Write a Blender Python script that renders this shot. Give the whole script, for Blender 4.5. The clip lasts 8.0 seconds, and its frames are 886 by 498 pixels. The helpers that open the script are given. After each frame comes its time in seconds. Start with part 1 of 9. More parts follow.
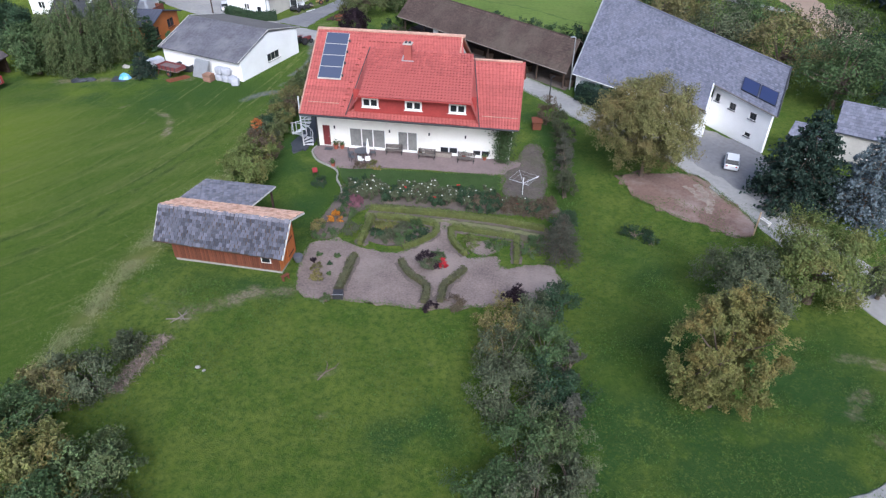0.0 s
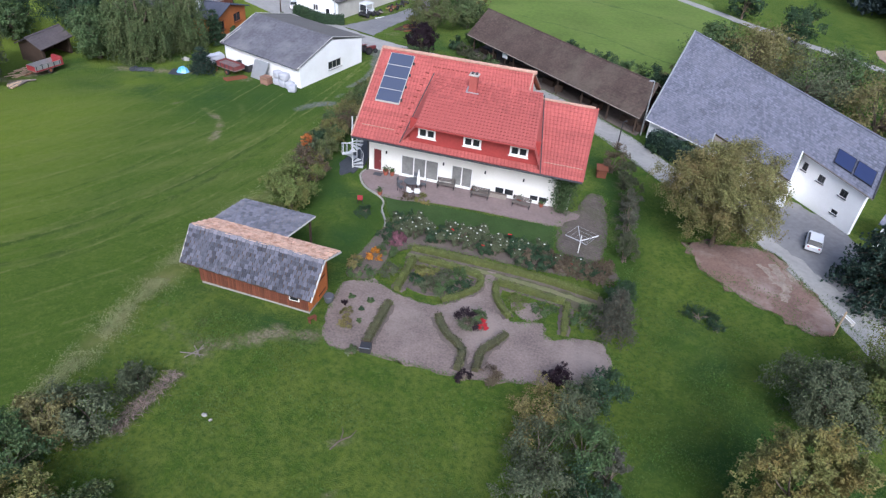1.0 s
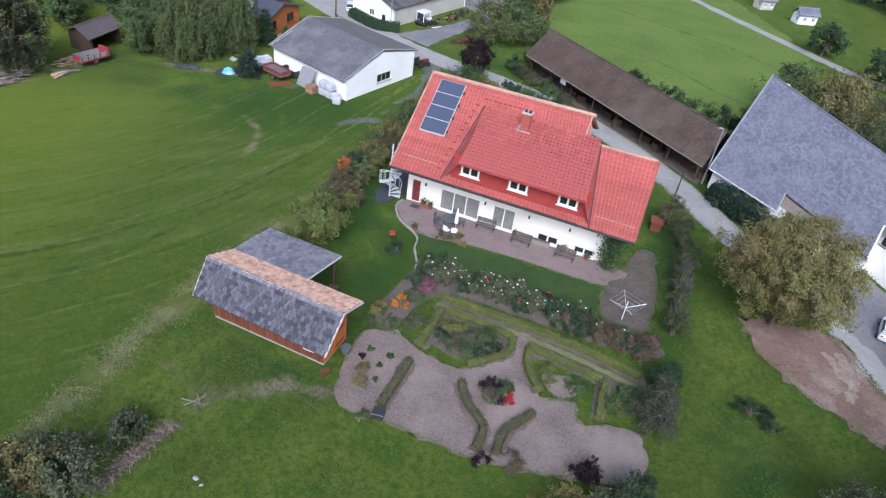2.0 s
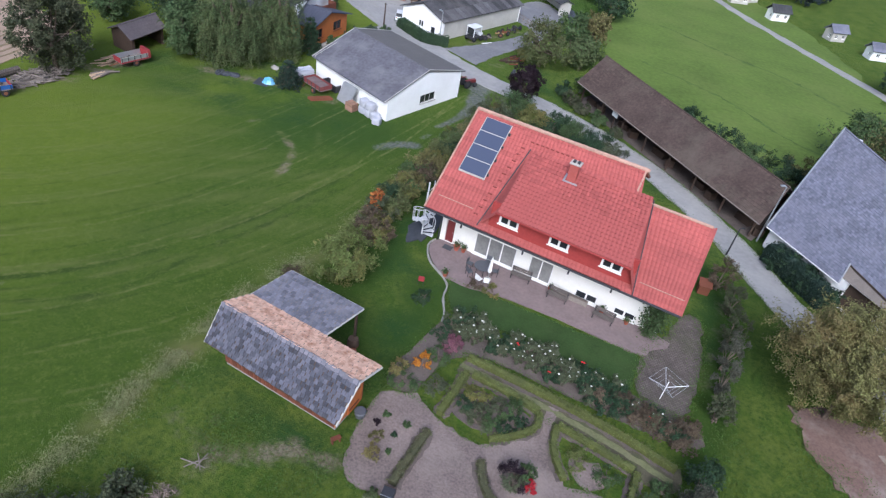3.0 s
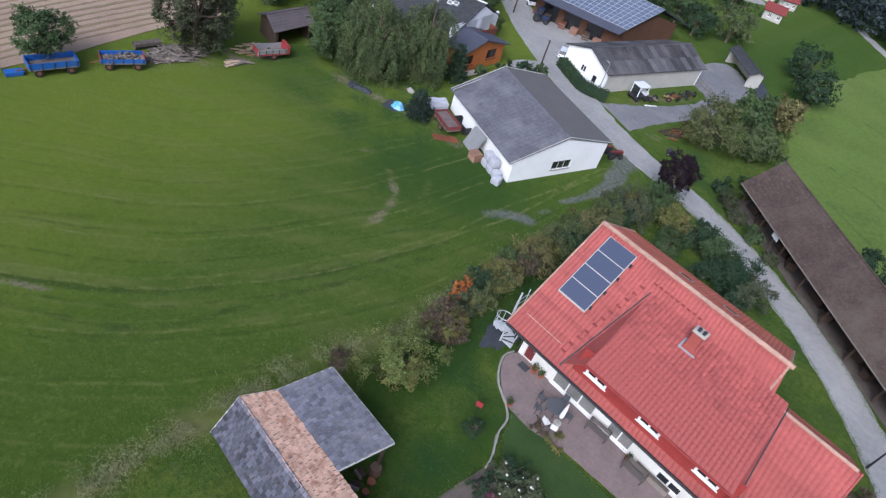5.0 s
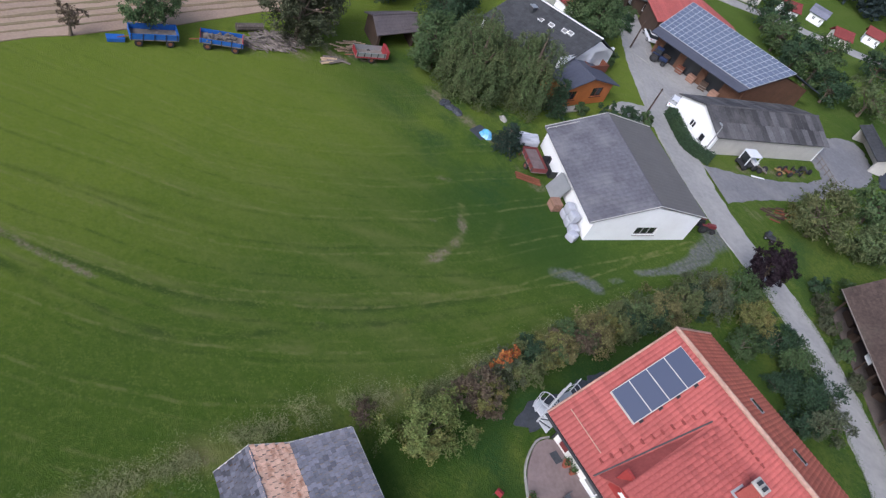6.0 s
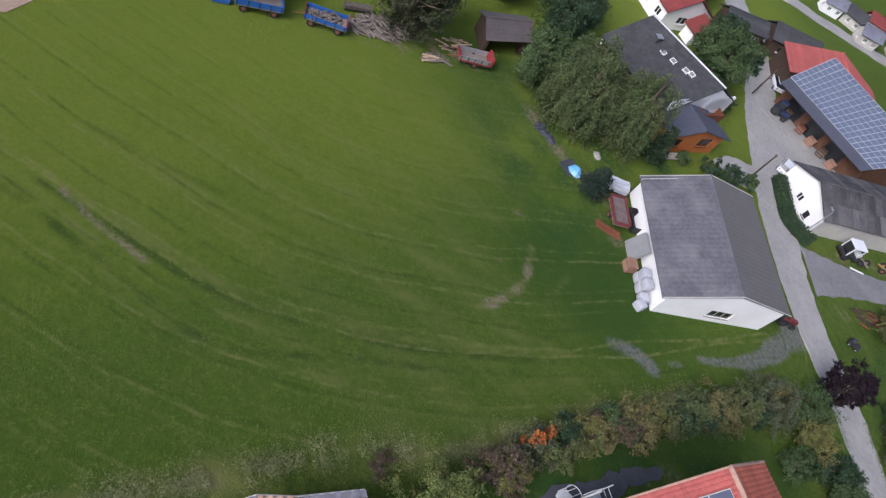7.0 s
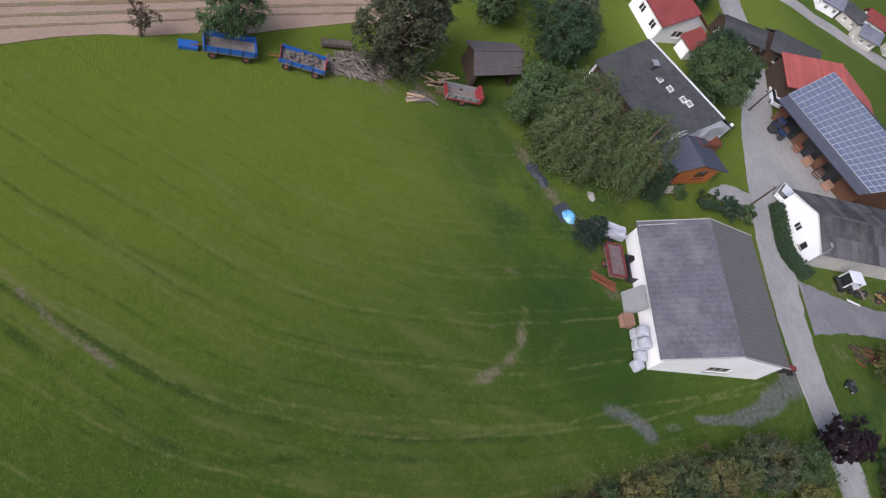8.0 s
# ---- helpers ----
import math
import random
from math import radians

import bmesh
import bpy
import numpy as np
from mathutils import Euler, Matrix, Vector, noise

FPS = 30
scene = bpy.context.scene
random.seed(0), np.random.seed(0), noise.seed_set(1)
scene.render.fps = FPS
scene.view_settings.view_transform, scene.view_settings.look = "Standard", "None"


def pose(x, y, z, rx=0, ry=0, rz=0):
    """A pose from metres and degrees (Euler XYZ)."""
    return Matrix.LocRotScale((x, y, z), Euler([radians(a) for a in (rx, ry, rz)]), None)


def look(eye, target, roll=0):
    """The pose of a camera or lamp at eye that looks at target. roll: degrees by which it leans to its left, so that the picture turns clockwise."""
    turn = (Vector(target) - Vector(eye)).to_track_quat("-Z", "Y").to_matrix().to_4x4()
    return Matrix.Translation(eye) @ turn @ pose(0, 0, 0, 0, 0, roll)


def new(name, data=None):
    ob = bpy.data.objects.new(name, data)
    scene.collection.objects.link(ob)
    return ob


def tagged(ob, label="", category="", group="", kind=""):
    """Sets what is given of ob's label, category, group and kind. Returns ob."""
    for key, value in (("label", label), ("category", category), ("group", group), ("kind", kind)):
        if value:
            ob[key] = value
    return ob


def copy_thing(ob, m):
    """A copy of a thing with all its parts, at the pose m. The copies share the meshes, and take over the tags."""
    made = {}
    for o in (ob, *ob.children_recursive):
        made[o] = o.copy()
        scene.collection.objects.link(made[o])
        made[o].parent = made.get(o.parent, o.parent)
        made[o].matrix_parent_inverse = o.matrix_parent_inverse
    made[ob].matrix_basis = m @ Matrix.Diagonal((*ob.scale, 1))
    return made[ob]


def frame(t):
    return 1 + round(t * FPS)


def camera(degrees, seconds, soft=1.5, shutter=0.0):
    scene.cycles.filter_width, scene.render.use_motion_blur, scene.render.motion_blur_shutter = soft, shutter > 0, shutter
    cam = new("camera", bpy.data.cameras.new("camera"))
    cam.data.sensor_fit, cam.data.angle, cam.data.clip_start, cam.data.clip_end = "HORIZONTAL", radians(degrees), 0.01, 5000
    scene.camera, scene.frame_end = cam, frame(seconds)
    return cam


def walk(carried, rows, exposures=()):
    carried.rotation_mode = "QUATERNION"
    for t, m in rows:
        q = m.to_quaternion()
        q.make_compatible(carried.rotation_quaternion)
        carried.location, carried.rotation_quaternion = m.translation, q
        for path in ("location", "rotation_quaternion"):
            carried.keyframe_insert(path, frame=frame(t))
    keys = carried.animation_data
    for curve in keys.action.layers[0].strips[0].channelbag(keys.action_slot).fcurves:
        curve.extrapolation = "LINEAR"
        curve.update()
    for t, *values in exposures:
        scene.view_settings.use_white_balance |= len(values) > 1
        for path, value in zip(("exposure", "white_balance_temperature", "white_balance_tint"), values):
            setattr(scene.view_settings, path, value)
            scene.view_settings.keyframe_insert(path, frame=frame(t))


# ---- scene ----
cam = camera(68.82, 8.0, soft=1.3)
PATH = [
    (0.0, 21.78, -53.38, 28.96, 54.70, -0.38, 9.30),
    (0.5, 21.16, -50.69, 29.39, 54.55, -1.07, 10.93),
    (1.0, 20.34, -48.12, 29.70, 54.62, -4.13, 16.39),
    (1.5, 19.71, -45.51, 30.28, 53.80, -6.38, 19.92),
    (2.0, 18.82, -42.88, 30.84, 53.60, -6.70, 22.49),
    (3.5, 15.48, -35.91, 33.17, 51.25, -10.02, 31.45),
    (4.0, 14.51, -33.15, 33.72, 50.21, -11.05, 36.39),
    (5.5, 9.96, -26.31, 35.66, 45.52, -15.78, 52.17),
    (6.0, 7.68, -24.68, 36.41, 42.78, -18.07, 59.30),
    (6.5, 4.93, -23.48, 37.33, 38.86, -20.58, 66.69),
    (7.0, 1.24, -22.96, 38.13, 33.97, -22.20, 73.55),
    (7.5, -2.60, -22.15, 39.00, 33.60, -22.00, 71.85),
    (8.0, -6.90, -21.60, 39.90, 31.20, -22.90, 72.05),
]
walk(cam, [(t, pose(x, y, z, rx, ry, rz)) for t, x, y, z, rx, ry, rz in PATH], exposures=[(0.0, 0.44, 5420, 12), (2.0, 0.40, 5400, 13), (4.0, 0.18, 5340, 13), (5.5, 0.14, 5460, 13.5), (8.0, 0.02, 5830, 17)])

# ---- daylight: bright overcast ----
world = bpy.data.worlds.new("overcast_sky")
scene.world = world
world.use_nodes = True
wn, wl = world.node_tree.nodes, world.node_tree.links
wn.clear()
sky = wn.new("ShaderNodeTexSky")
sky.sky_type = "NISHITA"
sky.sun_disc = False
sky.sun_elevation, sky.sun_rotation = radians(42), radians(162)
sky.air_density, sky.dust_density, sky.ozone_density = 1.0, 6.0, 1.0
hsv = wn.new("ShaderNodeHueSaturation")
hsv.inputs["Saturation"].default_value = 0.95
bg = wn.new("ShaderNodeBackground")
bg.inputs["Strength"].default_value = 0.137
wout = wn.new("ShaderNodeOutputWorld")
wl.new(sky.outputs[0], hsv.inputs["Color"])
wl.new(hsv.outputs[0], bg.inputs["Color"])
wl.new(bg.outputs[0], wout.inputs["Surface"])
sun = new("sun", bpy.data.lights.new("sun", "SUN"))
sun.data.energy, sun.data.angle, sun.data.color = 1.75, radians(30), (1.0, 0.99, 0.97)
sun.matrix_world = look((0, 0, 36), (-12, 38, 0))

# ---- materials ----
def surface(name, color, rough=0.8, vary=0.25, scale=1.0, fine=12.0, bump=0.2, metal=0.0, stain=None, stain_amount=0.3, island=0.0, hue=0.0, spec=0.3, each=0.0, across=False):
    """Colour with broad and fine variation, optional stains (running across pieces where asked), per-piece variation and fine relief."""
    m = bpy.data.materials.new(name)
    m.use_nodes = True
    nt = m.node_tree
    n, l = nt.nodes, nt.links
    p = n["Principled BSDF"]
    p.inputs["Roughness"].default_value, p.inputs["Metallic"].default_value = rough, metal
    p.inputs["Specular IOR Level"].default_value = spec
    place = n.new("ShaderNodeNewGeometry").outputs["Position"] if across else n.new("ShaderNodeTexCoord").outputs["Object"]
    big = n.new("ShaderNodeTexNoise")
    big.inputs["Scale"].default_value, big.inputs["Detail"].default_value = scale, 4
    small = n.new("ShaderNodeTexNoise")
    small.inputs["Scale"].default_value, small.inputs["Detail"].default_value = fine, 3
    l.new(place, big.inputs["Vector"])
    l.new(place, small.inputs["Vector"])
    add = n.new("ShaderNodeMath")
    add.operation = "ADD"
    l.new(big.outputs["Fac"], add.inputs[0])
    l.new(small.outputs["Fac"], add.inputs[1])
    ramp = n.new("ShaderNodeMapRange")
    ramp.inputs["From Min"].default_value, ramp.inputs["From Max"].default_value = 0.6, 1.4
    ramp.inputs["To Min"].default_value, ramp.inputs["To Max"].default_value = 1 - vary, 1 + vary
    l.new(add.outputs[0], ramp.inputs["Value"])
    val = ramp.outputs[0]
    for amount, kind in ((island, "ShaderNodeNewGeometry"), (each, "ShaderNodeObjectInfo")):
        if amount:
            g = n.new(kind)
            r2 = n.new("ShaderNodeMapRange")
            r2.inputs["To Min"].default_value, r2.inputs["To Max"].default_value = 1 - amount, 1 + amount
            l.new(g.outputs["Random Per Island" if kind.endswith("Geometry") else "Random"], r2.inputs["Value"])
            mu = n.new("ShaderNodeMath")
            mu.operation = "MULTIPLY"
            l.new(val, mu.inputs[0])
            l.new(r2.outputs[0], mu.inputs[1])
            val = mu.outputs[0]
    hs = n.new("ShaderNodeHueSaturation")
    hs.inputs["Color"].default_value = (*color, 1)
    l.new(val, hs.inputs["Value"])
    if hue:
        g = n.new("ShaderNodeNewGeometry")
        r3 = n.new("ShaderNodeMapRange")
        r3.inputs["To Min"].default_value, r3.inputs["To Max"].default_value = 0.5 - hue, 0.5 + hue
        l.new(g.outputs["Random Per Island"], r3.inputs["Value"])
        l.new(r3.outputs[0], hs.inputs["Hue"])
    out = hs.outputs[0]
    if stain:
        sn = n.new("ShaderNodeTexNoise")
        sn.inputs["Scale"].default_value, sn.inputs["Detail"].default_value, sn.inputs["Roughness"].default_value = scale * 0.6, 7, 0.65
        l.new(place, sn.inputs["Vector"])
        sr = n.new("ShaderNodeMapRange")
        sr.inputs["From Min"].default_value, sr.inputs["From Max"].default_value = 0.48, 0.7
        sr.inputs["To Max"].default_value = stain_amount
        l.new(sn.outputs["Fac"], sr.inputs["Value"])
        mx = n.new("ShaderNodeMix")
        mx.data_type = "RGBA"
        l.new(sr.outputs[0], mx.inputs["Factor"])
        l.new(out, mx.inputs["A"])
        mx.inputs["B"].default_value = (*stain, 1)
        out = mx.outputs["Result"]
    l.new(out, p.inputs["Base Color"])
    if bump:
        bp = n.new("ShaderNodeBump")
        bp.inputs["Strength"].default_value, bp.inputs["Distance"].default_value = bump, 0.05
        l.new(small.outputs["Fac"], bp.inputs["Height"])
        l.new(bp.outputs[0], p.inputs["Normal"])
    return m


def leafy(name, color, second, hue=0.02, vary=0.34, dim=0.79):
    """Leaves: two tones in patches over the crown, each leaf a little different, some light shining through."""
    color, second = (tuple(c * dim for c in q) for q in (color, second))
    m = surface(name, color, rough=0.6, vary=0.28, scale=0.7, fine=2.6, bump=0, island=vary, hue=hue, stain=second, stain_amount=0.85)
    n, l = m.node_tree.nodes, m.node_tree.links
    p = n["Principled BSDF"]
    src = p.inputs["Base Color"].links[0].from_socket
    tr = n.new("ShaderNodeBsdfTranslucent")
    mixer = n.new("ShaderNodeMixShader")
    mixer.inputs[0].default_value = 0.2
    l.new(src, tr.inputs["Color"])
    l.new(p.outputs[0], mixer.inputs[1])
    l.new(tr.outputs[0], mixer.inputs[2])
    l.new(mixer.outputs[0], n["Material Output"].inputs["Surface"])
    return m


def glassy(name, color, rough=0.08):
    m = bpy.data.materials.new(name)
    m.use_nodes = True
    p = m.node_tree.nodes["Principled BSDF"]
    p.inputs["Base Color"].default_value = (*color, 1)
    p.inputs["Roughness"].default_value = rough
    p.inputs["Specular IOR Level"].default_value = 0.6
    return m


M_TILE = surface("red_clay_tile", (0.36, 0.094, 0.082), 0.7, 0.22, 0.45, 5.0, 0.25, stain=(0.28, 0.076, 0.068), stain_amount=0.5, island=0.12)
M_TILE_OLD = surface("orange_clay_tile", (0.43, 0.125, 0.078), 0.8, 0.22, 0.5, 5.0, 0.25, stain=(0.31, 0.10, 0.065), stain_amount=0.5, island=0.14)
M_RIDGE = surface("weathered_ridge_tile", (0.44, 0.28, 0.215), 0.85, 0.25, 1.0, 6.0, 0.3, stain=(0.26, 0.15, 0.11), stain_amount=0.5)
M_CLAD = surface("red_cladding", (0.30, 0.045, 0.04), 0.7, 0.15, 0.8, 6.0, 0.15)
M_PLASTER = surface("white_plaster", (0.86, 0.845, 0.79), 0.9, 0.06, 0.5, 14.0, 0.12, stain=(0.55, 0.51, 0.44), stain_amount=0.35)
M_WHITE = surface("white_paint", (0.8, 0.8, 0.78), 0.5, 0.04, 1.0, 8.0, 0.05)
M_WHITEWALL = surface("whitewashed_wall", (0.92, 0.92, 0.915), 0.9, 0.04, 0.4, 10.0, 0.12, stain=(0.68, 0.66, 0.63), stain_amount=0.25)
M_GREYWALL = surface("grey_render", (0.52, 0.50, 0.455), 0.9, 0.14, 0.5, 9.0, 0.2, stain=(0.34, 0.32, 0.285), stain_amount=0.45)
M_SLATE = surface("slate_shingle", (0.078, 0.080, 0.102), 0.75, 0.3, 1.6, 11.0, 0.4, each=0.52, stain=(0.15, 0.15, 0.172), stain_amount=0.4, across=True)
M_SLATE2 = surface("grey_shingle", (0.158, 0.158, 0.185), 0.75, 0.26, 1.6, 9.0, 0.3, each=0.3, stain=(0.25, 0.235, 0.245), stain_amount=0.6, across=True)
M_CAP = surface("pale_ridge_shingle", (0.155, 0.148, 0.175), 0.75, 0.24, 1.6, 9.0, 0.3, each=0.3, across=True)
M_EDGE = surface("pale_edge_trim", (0.46, 0.45, 0.42), 0.6, 0.14, 1.0, 8.0, 0.1)
M_PEACH = surface("new_cedar_shingle", (0.66, 0.43, 0.31), 0.8, 0.16, 3.6, 7.0, 0.3, each=0.14, stain=(0.36, 0.165, 0.09), stain_amount=1.0, across=True)
M_SLATEROOF = surface("old_slate_roof", (0.172, 0.178, 0.222), 0.7, 0.2, 0.5, 4.0, 0.4, stain=(0.23, 0.23, 0.275), stain_amount=0.6, island=0.22, spec=0.12)
M_BROWNROOF = surface("mossy_brown_roof", (0.088, 0.064, 0.054), 0.9, 0.34, 0.35, 4.0, 0.4, stain=(0.13, 0.112, 0.088), stain_amount=0.7, island=0.15, spec=0.12)
M_CORR = surface("fibre_cement_sheet", (0.122, 0.12, 0.137), 0.8, 0.3, 0.5, 3.2, 0.25, stain=(0.225, 0.22, 0.23), stain_amount=0.7, spec=0.12)
M_CORR2 = surface("brown_grey_sheet", (0.145, 0.138, 0.132), 0.85, 0.12, 0.4, 6.0, 0.25, stain=(0.14, 0.13, 0.12), stain_amount=0.4, spec=0.12)
M_MAUVEROOF = surface("mauve_grey_roofing", (0.108, 0.092, 0.095), 0.85, 0.2, 0.5, 5.0, 0.3, stain=(0.16, 0.135, 0.13), stain_amount=0.5)
M_DARKROOF = surface("dark_roof", (0.06, 0.062, 0.066), 0.75, 0.2, 0.5, 6.0, 0.3, stain=(0.1, 0.1, 0.1), stain_amount=0.5, island=0.15, spec=0.12)
M_BLUEROOF = surface("blue_grey_roof", (0.075, 0.08, 0.105), 0.6, 0.14, 0.5, 6.0, 0.2, island=0.1, spec=0.12)
M_WOOD_OR = surface("orange_stained_wood", (0.52, 0.17, 0.05), 0.6, 0.18, 1.0, 10.0, 0.15, island=0.14)
M_WOOD_RED = surface("red_brown_wood", (0.158, 0.056, 0.032), 0.65, 0.24, 1.0, 10.0, 0.2, island=0.2)
M_WOOD_DK = surface("dark_wood", (0.075, 0.05, 0.036), 0.8, 0.25, 1.0, 10.0, 0.25, island=0.2)
M_WOOD_GREY = surface("weathered_wood", (0.225, 0.195, 0.168), 0.85, 0.25, 1.0, 12.0, 0.3, island=0.25)
M_LOG = surface("grey_split_wood", (0.165, 0.14, 0.12), 0.9, 0.3, 1.0, 12.0, 0.3, each=0.3)
M_PALLET = surface("pinkish_pallet_wood", (0.29, 0.17, 0.12), 0.85, 0.25, 1.0, 10.0, 0.3, each=0.2)
M_TIMBER = surface("fresh_timber", (0.55, 0.40, 0.26), 0.8, 0.2, 1.0, 10.0, 0.25, island=0.2)
M_BARK = surface("bark", (0.13, 0.10, 0.075), 0.95, 0.3, 2.0, 14.0, 0.6)
M_TWIG = surface("twig", (0.16, 0.125, 0.10), 0.95, 0.3, 2.0, 14.0, 0.3)
M_DOOR = surface("dark_red_door", (0.16, 0.035, 0.035), 0.5, 0.12, 1.0, 8.0, 0.1)
M_GLASS = glassy("window_glass", (0.025, 0.028, 0.032))
M_CURTAIN = surface("grey_curtain_glass", (0.22, 0.22, 0.21), 0.25, 0.25, 1.5, 5.0, 0, spec=0.6)
M_SOLAR = glassy("collector_glass", (0.064, 0.078, 0.125), 0.3)
M_SOLAR.node_tree.nodes["Principled BSDF"].inputs["Specular IOR Level"].default_value = 0.25
M_SOLARDARK = glassy("dark_blue_collector_glass", (0.03, 0.042, 0.11), 0.3)
M_BARNWOOD = surface("brown_barn_boards", (0.135, 0.068, 0.04), 0.8, 0.25, 1.0, 9.0, 0.3, stain=(0.10, 0.055, 0.035), stain_amount=0.5)
M_PV = glassy("photovoltaic_glass", (0.125, 0.15, 0.21), 0.22)
M_ALU = surface("aluminium", (0.62, 0.63, 0.66), 0.4, 0.06, 1.0, 9.0, 0.05, metal=0.6)
M_STEEL = surface("galvanised_steel", (0.45, 0.46, 0.47), 0.45, 0.12, 1.5, 9.0, 0.1, metal=0.6)
M_DARKMETAL = surface("dark_metal", (0.05, 0.05, 0.055), 0.5, 0.15, 1.0, 9.0, 0.1, metal=0.3)
M_RUST = surface("rusty_steel", (0.20, 0.075, 0.04), 0.85, 0.3, 1.5, 9.0, 0.3)
M_REDPAINT = surface("red_paint", (0.30, 0.04, 0.045), 0.6, 0.18, 1.0, 8.0, 0.1, stain=(0.2, 0.1, 0.08), stain_amount=0.35)
M_BLUEPAINT = surface("blue_paint", (0.025, 0.11, 0.38), 0.5, 0.18, 1.0, 8.0, 0.1, stain=(0.1, 0.12, 0.18), stain_amount=0.35)
M_LIGHTBLUE = surface("light_blue_tarp", (0.14, 0.42, 0.70), 0.5, 0.2, 1.5, 6.0, 0.2, stain=(0.6, 0.75, 0.85), stain_amount=0.7)
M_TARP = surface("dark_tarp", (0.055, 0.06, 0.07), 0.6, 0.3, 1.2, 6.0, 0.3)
M_TYRE = surface("rubber", (0.03, 0.03, 0.03), 0.85, 0.2, 2.0, 12.0, 0.2)
M_PLASTIC = surface("white_plastic_film", (0.46, 0.47, 0.52), 0.4, 0.1, 1.5, 6.0, 0.3, stain=(0.45, 0.45, 0.46), stain_amount=0.5)
M_CARWHITE = glassy("white_car_paint", (0.75, 0.76, 0.78), 0.25)
M_SILVER = surface("silver_paint", (0.5, 0.51, 0.53), 0.35, 0.05, 1.0, 8.0, 0)
M_BRICK = surface("red_brick", (0.33, 0.10, 0.065), 0.85, 0.25, 2.0, 9.0, 0.3)
M_STONE = surface("pale_stone", (0.50, 0.47, 0.42), 0.9, 0.2, 2.0, 9.0, 0.3, each=0.15)
M_ASPHALT = surface("worn_grey_asphalt", (0.29, 0.283, 0.272), 0.9, 0.18, 0.3, 2.2, 0.3, stain=(0.385, 0.37, 0.345), stain_amount=0.75)
M_ASPHALT_DK = surface("damp_asphalt", (0.185, 0.183, 0.19), 0.8, 0.2, 0.3, 2.4, 0.3, stain=(0.27, 0.262, 0.25), stain_amount=0.7)
M_GRAVEL = surface("fine_gravel", (0.188, 0.148, 0.132), 0.95, 0.42, 0.4, 7.0, 0.9, stain=(0.262, 0.218, 0.192), stain_amount=0.85)
M_SOIL = surface("garden_soil", (0.12, 0.098, 0.085), 0.95, 0.32, 0.9, 9.0, 0.8, stain=(0.17, 0.14, 0.12), stain_amount=0.6)
M_PAVER = surface("pinkish_paving", (0.215, 0.165, 0.16), 0.9, 0.2, 0.8, 4.0, 0.4, stain=(0.18, 0.148, 0.14), stain_amount=0.5)
M_COBBLE = surface("brownish_cobbles", (0.128, 0.106, 0.092), 0.9, 0.3, 0.8, 5.0, 0.6, stain=(0.085, 0.092, 0.05), stain_amount=0.7)


def jointed(m, across, along, joint, keep=0.55):
    """Darker joints between small laid stones, in rows."""
    n, l = m.node_tree.nodes, m.node_tree.links
    sock = n["Principled BSDF"].inputs["Base Color"]
    src = sock.links[0].from_socket
    br = n.new("ShaderNodeTexBrick")
    br.inputs["Scale"].default_value, br.inputs["Brick Width"].default_value, br.inputs["Row Height"].default_value = 1.0, across, along
    br.inputs["Mortar Size"].default_value, br.inputs["Mortar Smooth"].default_value = joint, 0.4
    br.inputs["Color1"].default_value, br.inputs["Color2"].default_value, br.inputs["Mortar"].default_value = (1.15, 1.15, 1.15, 1), (0.85, 0.85, 0.87, 1), (keep, keep, keep * 0.95, 1)
    l.new(n.new("ShaderNodeTexCoord").outputs["Object"], br.inputs["Vector"])
    mu = n.new("ShaderNodeMix")
    mu.data_type, mu.blend_type = "RGBA", "MULTIPLY"
    mu.inputs["Factor"].default_value = 1.0
    l.new(src, mu.inputs["A"])
    l.new(br.outputs["Color"], mu.inputs["B"])
    l.new(mu.outputs["Result"], sock)


jointed(M_COBBLE, 0.26, 0.17, 0.025)
M_REDSAND = surface("red_ash_ground", (0.18, 0.118, 0.095), 0.95, 0.3, 0.5, 6.0, 0.6, stain=(0.34, 0.28, 0.25), stain_amount=0.75)
M_STUBBLE = surface("stubble", (0.32, 0.235, 0.175), 0.95, 0.2, 0.3, 5.0, 0.6, stain=(0.33, 0.27, 0.16), stain_amount=0.5)
M_FOREST = leafy("far_forest", (0.035, 0.055, 0.055), (0.045, 0.07, 0.062))
L_WEED = leafy("grass_blades", (0.082, 0.140, 0.024), (0.112, 0.160, 0.034), vary=0.4, dim=1.0)
M_LAWN = surface("mown_lawn", (0.034, 0.066, 0.015), 0.95, 0.3, 0.6, 7.0, 0.6, stain=(0.052, 0.084, 0.022), stain_amount=0.6)

L_GREEN = leafy("green_leaves", (0.090, 0.142, 0.052), (0.123, 0.167, 0.065))
L_DARK = leafy("dark_green_leaves", (0.046, 0.087, 0.041), (0.065, 0.109, 0.043))
L_WILLOW = leafy("willow_leaves", (0.112, 0.152, 0.058), (0.172, 0.188, 0.074), vary=0.42, dim=0.83)
L_DULL = leafy("dull_olive_leaves", (0.088, 0.102, 0.052), (0.118, 0.115, 0.062), vary=0.28)
L_OLIVEGREEN = leafy("olive_green_leaves", (0.135, 0.160, 0.06), (0.19, 0.18, 0.07))
L_OLIVE = leafy("olive_autumn_leaves", (0.205, 0.190, 0.075), (0.24, 0.19, 0.08))
L_AUTUMN = leafy("brown_green_autumn_leaves", (0.198, 0.192, 0.070), (0.25, 0.182, 0.08), vary=0.34, dim=0.94)
L_RUST = leafy("rusty_autumn_leaves", (0.172, 0.176, 0.054), (0.285, 0.195, 0.062), dim=0.92)
L_GREY = leafy("grey_green_leaves", (0.122, 0.142, 0.076), (0.092, 0.112, 0.055))
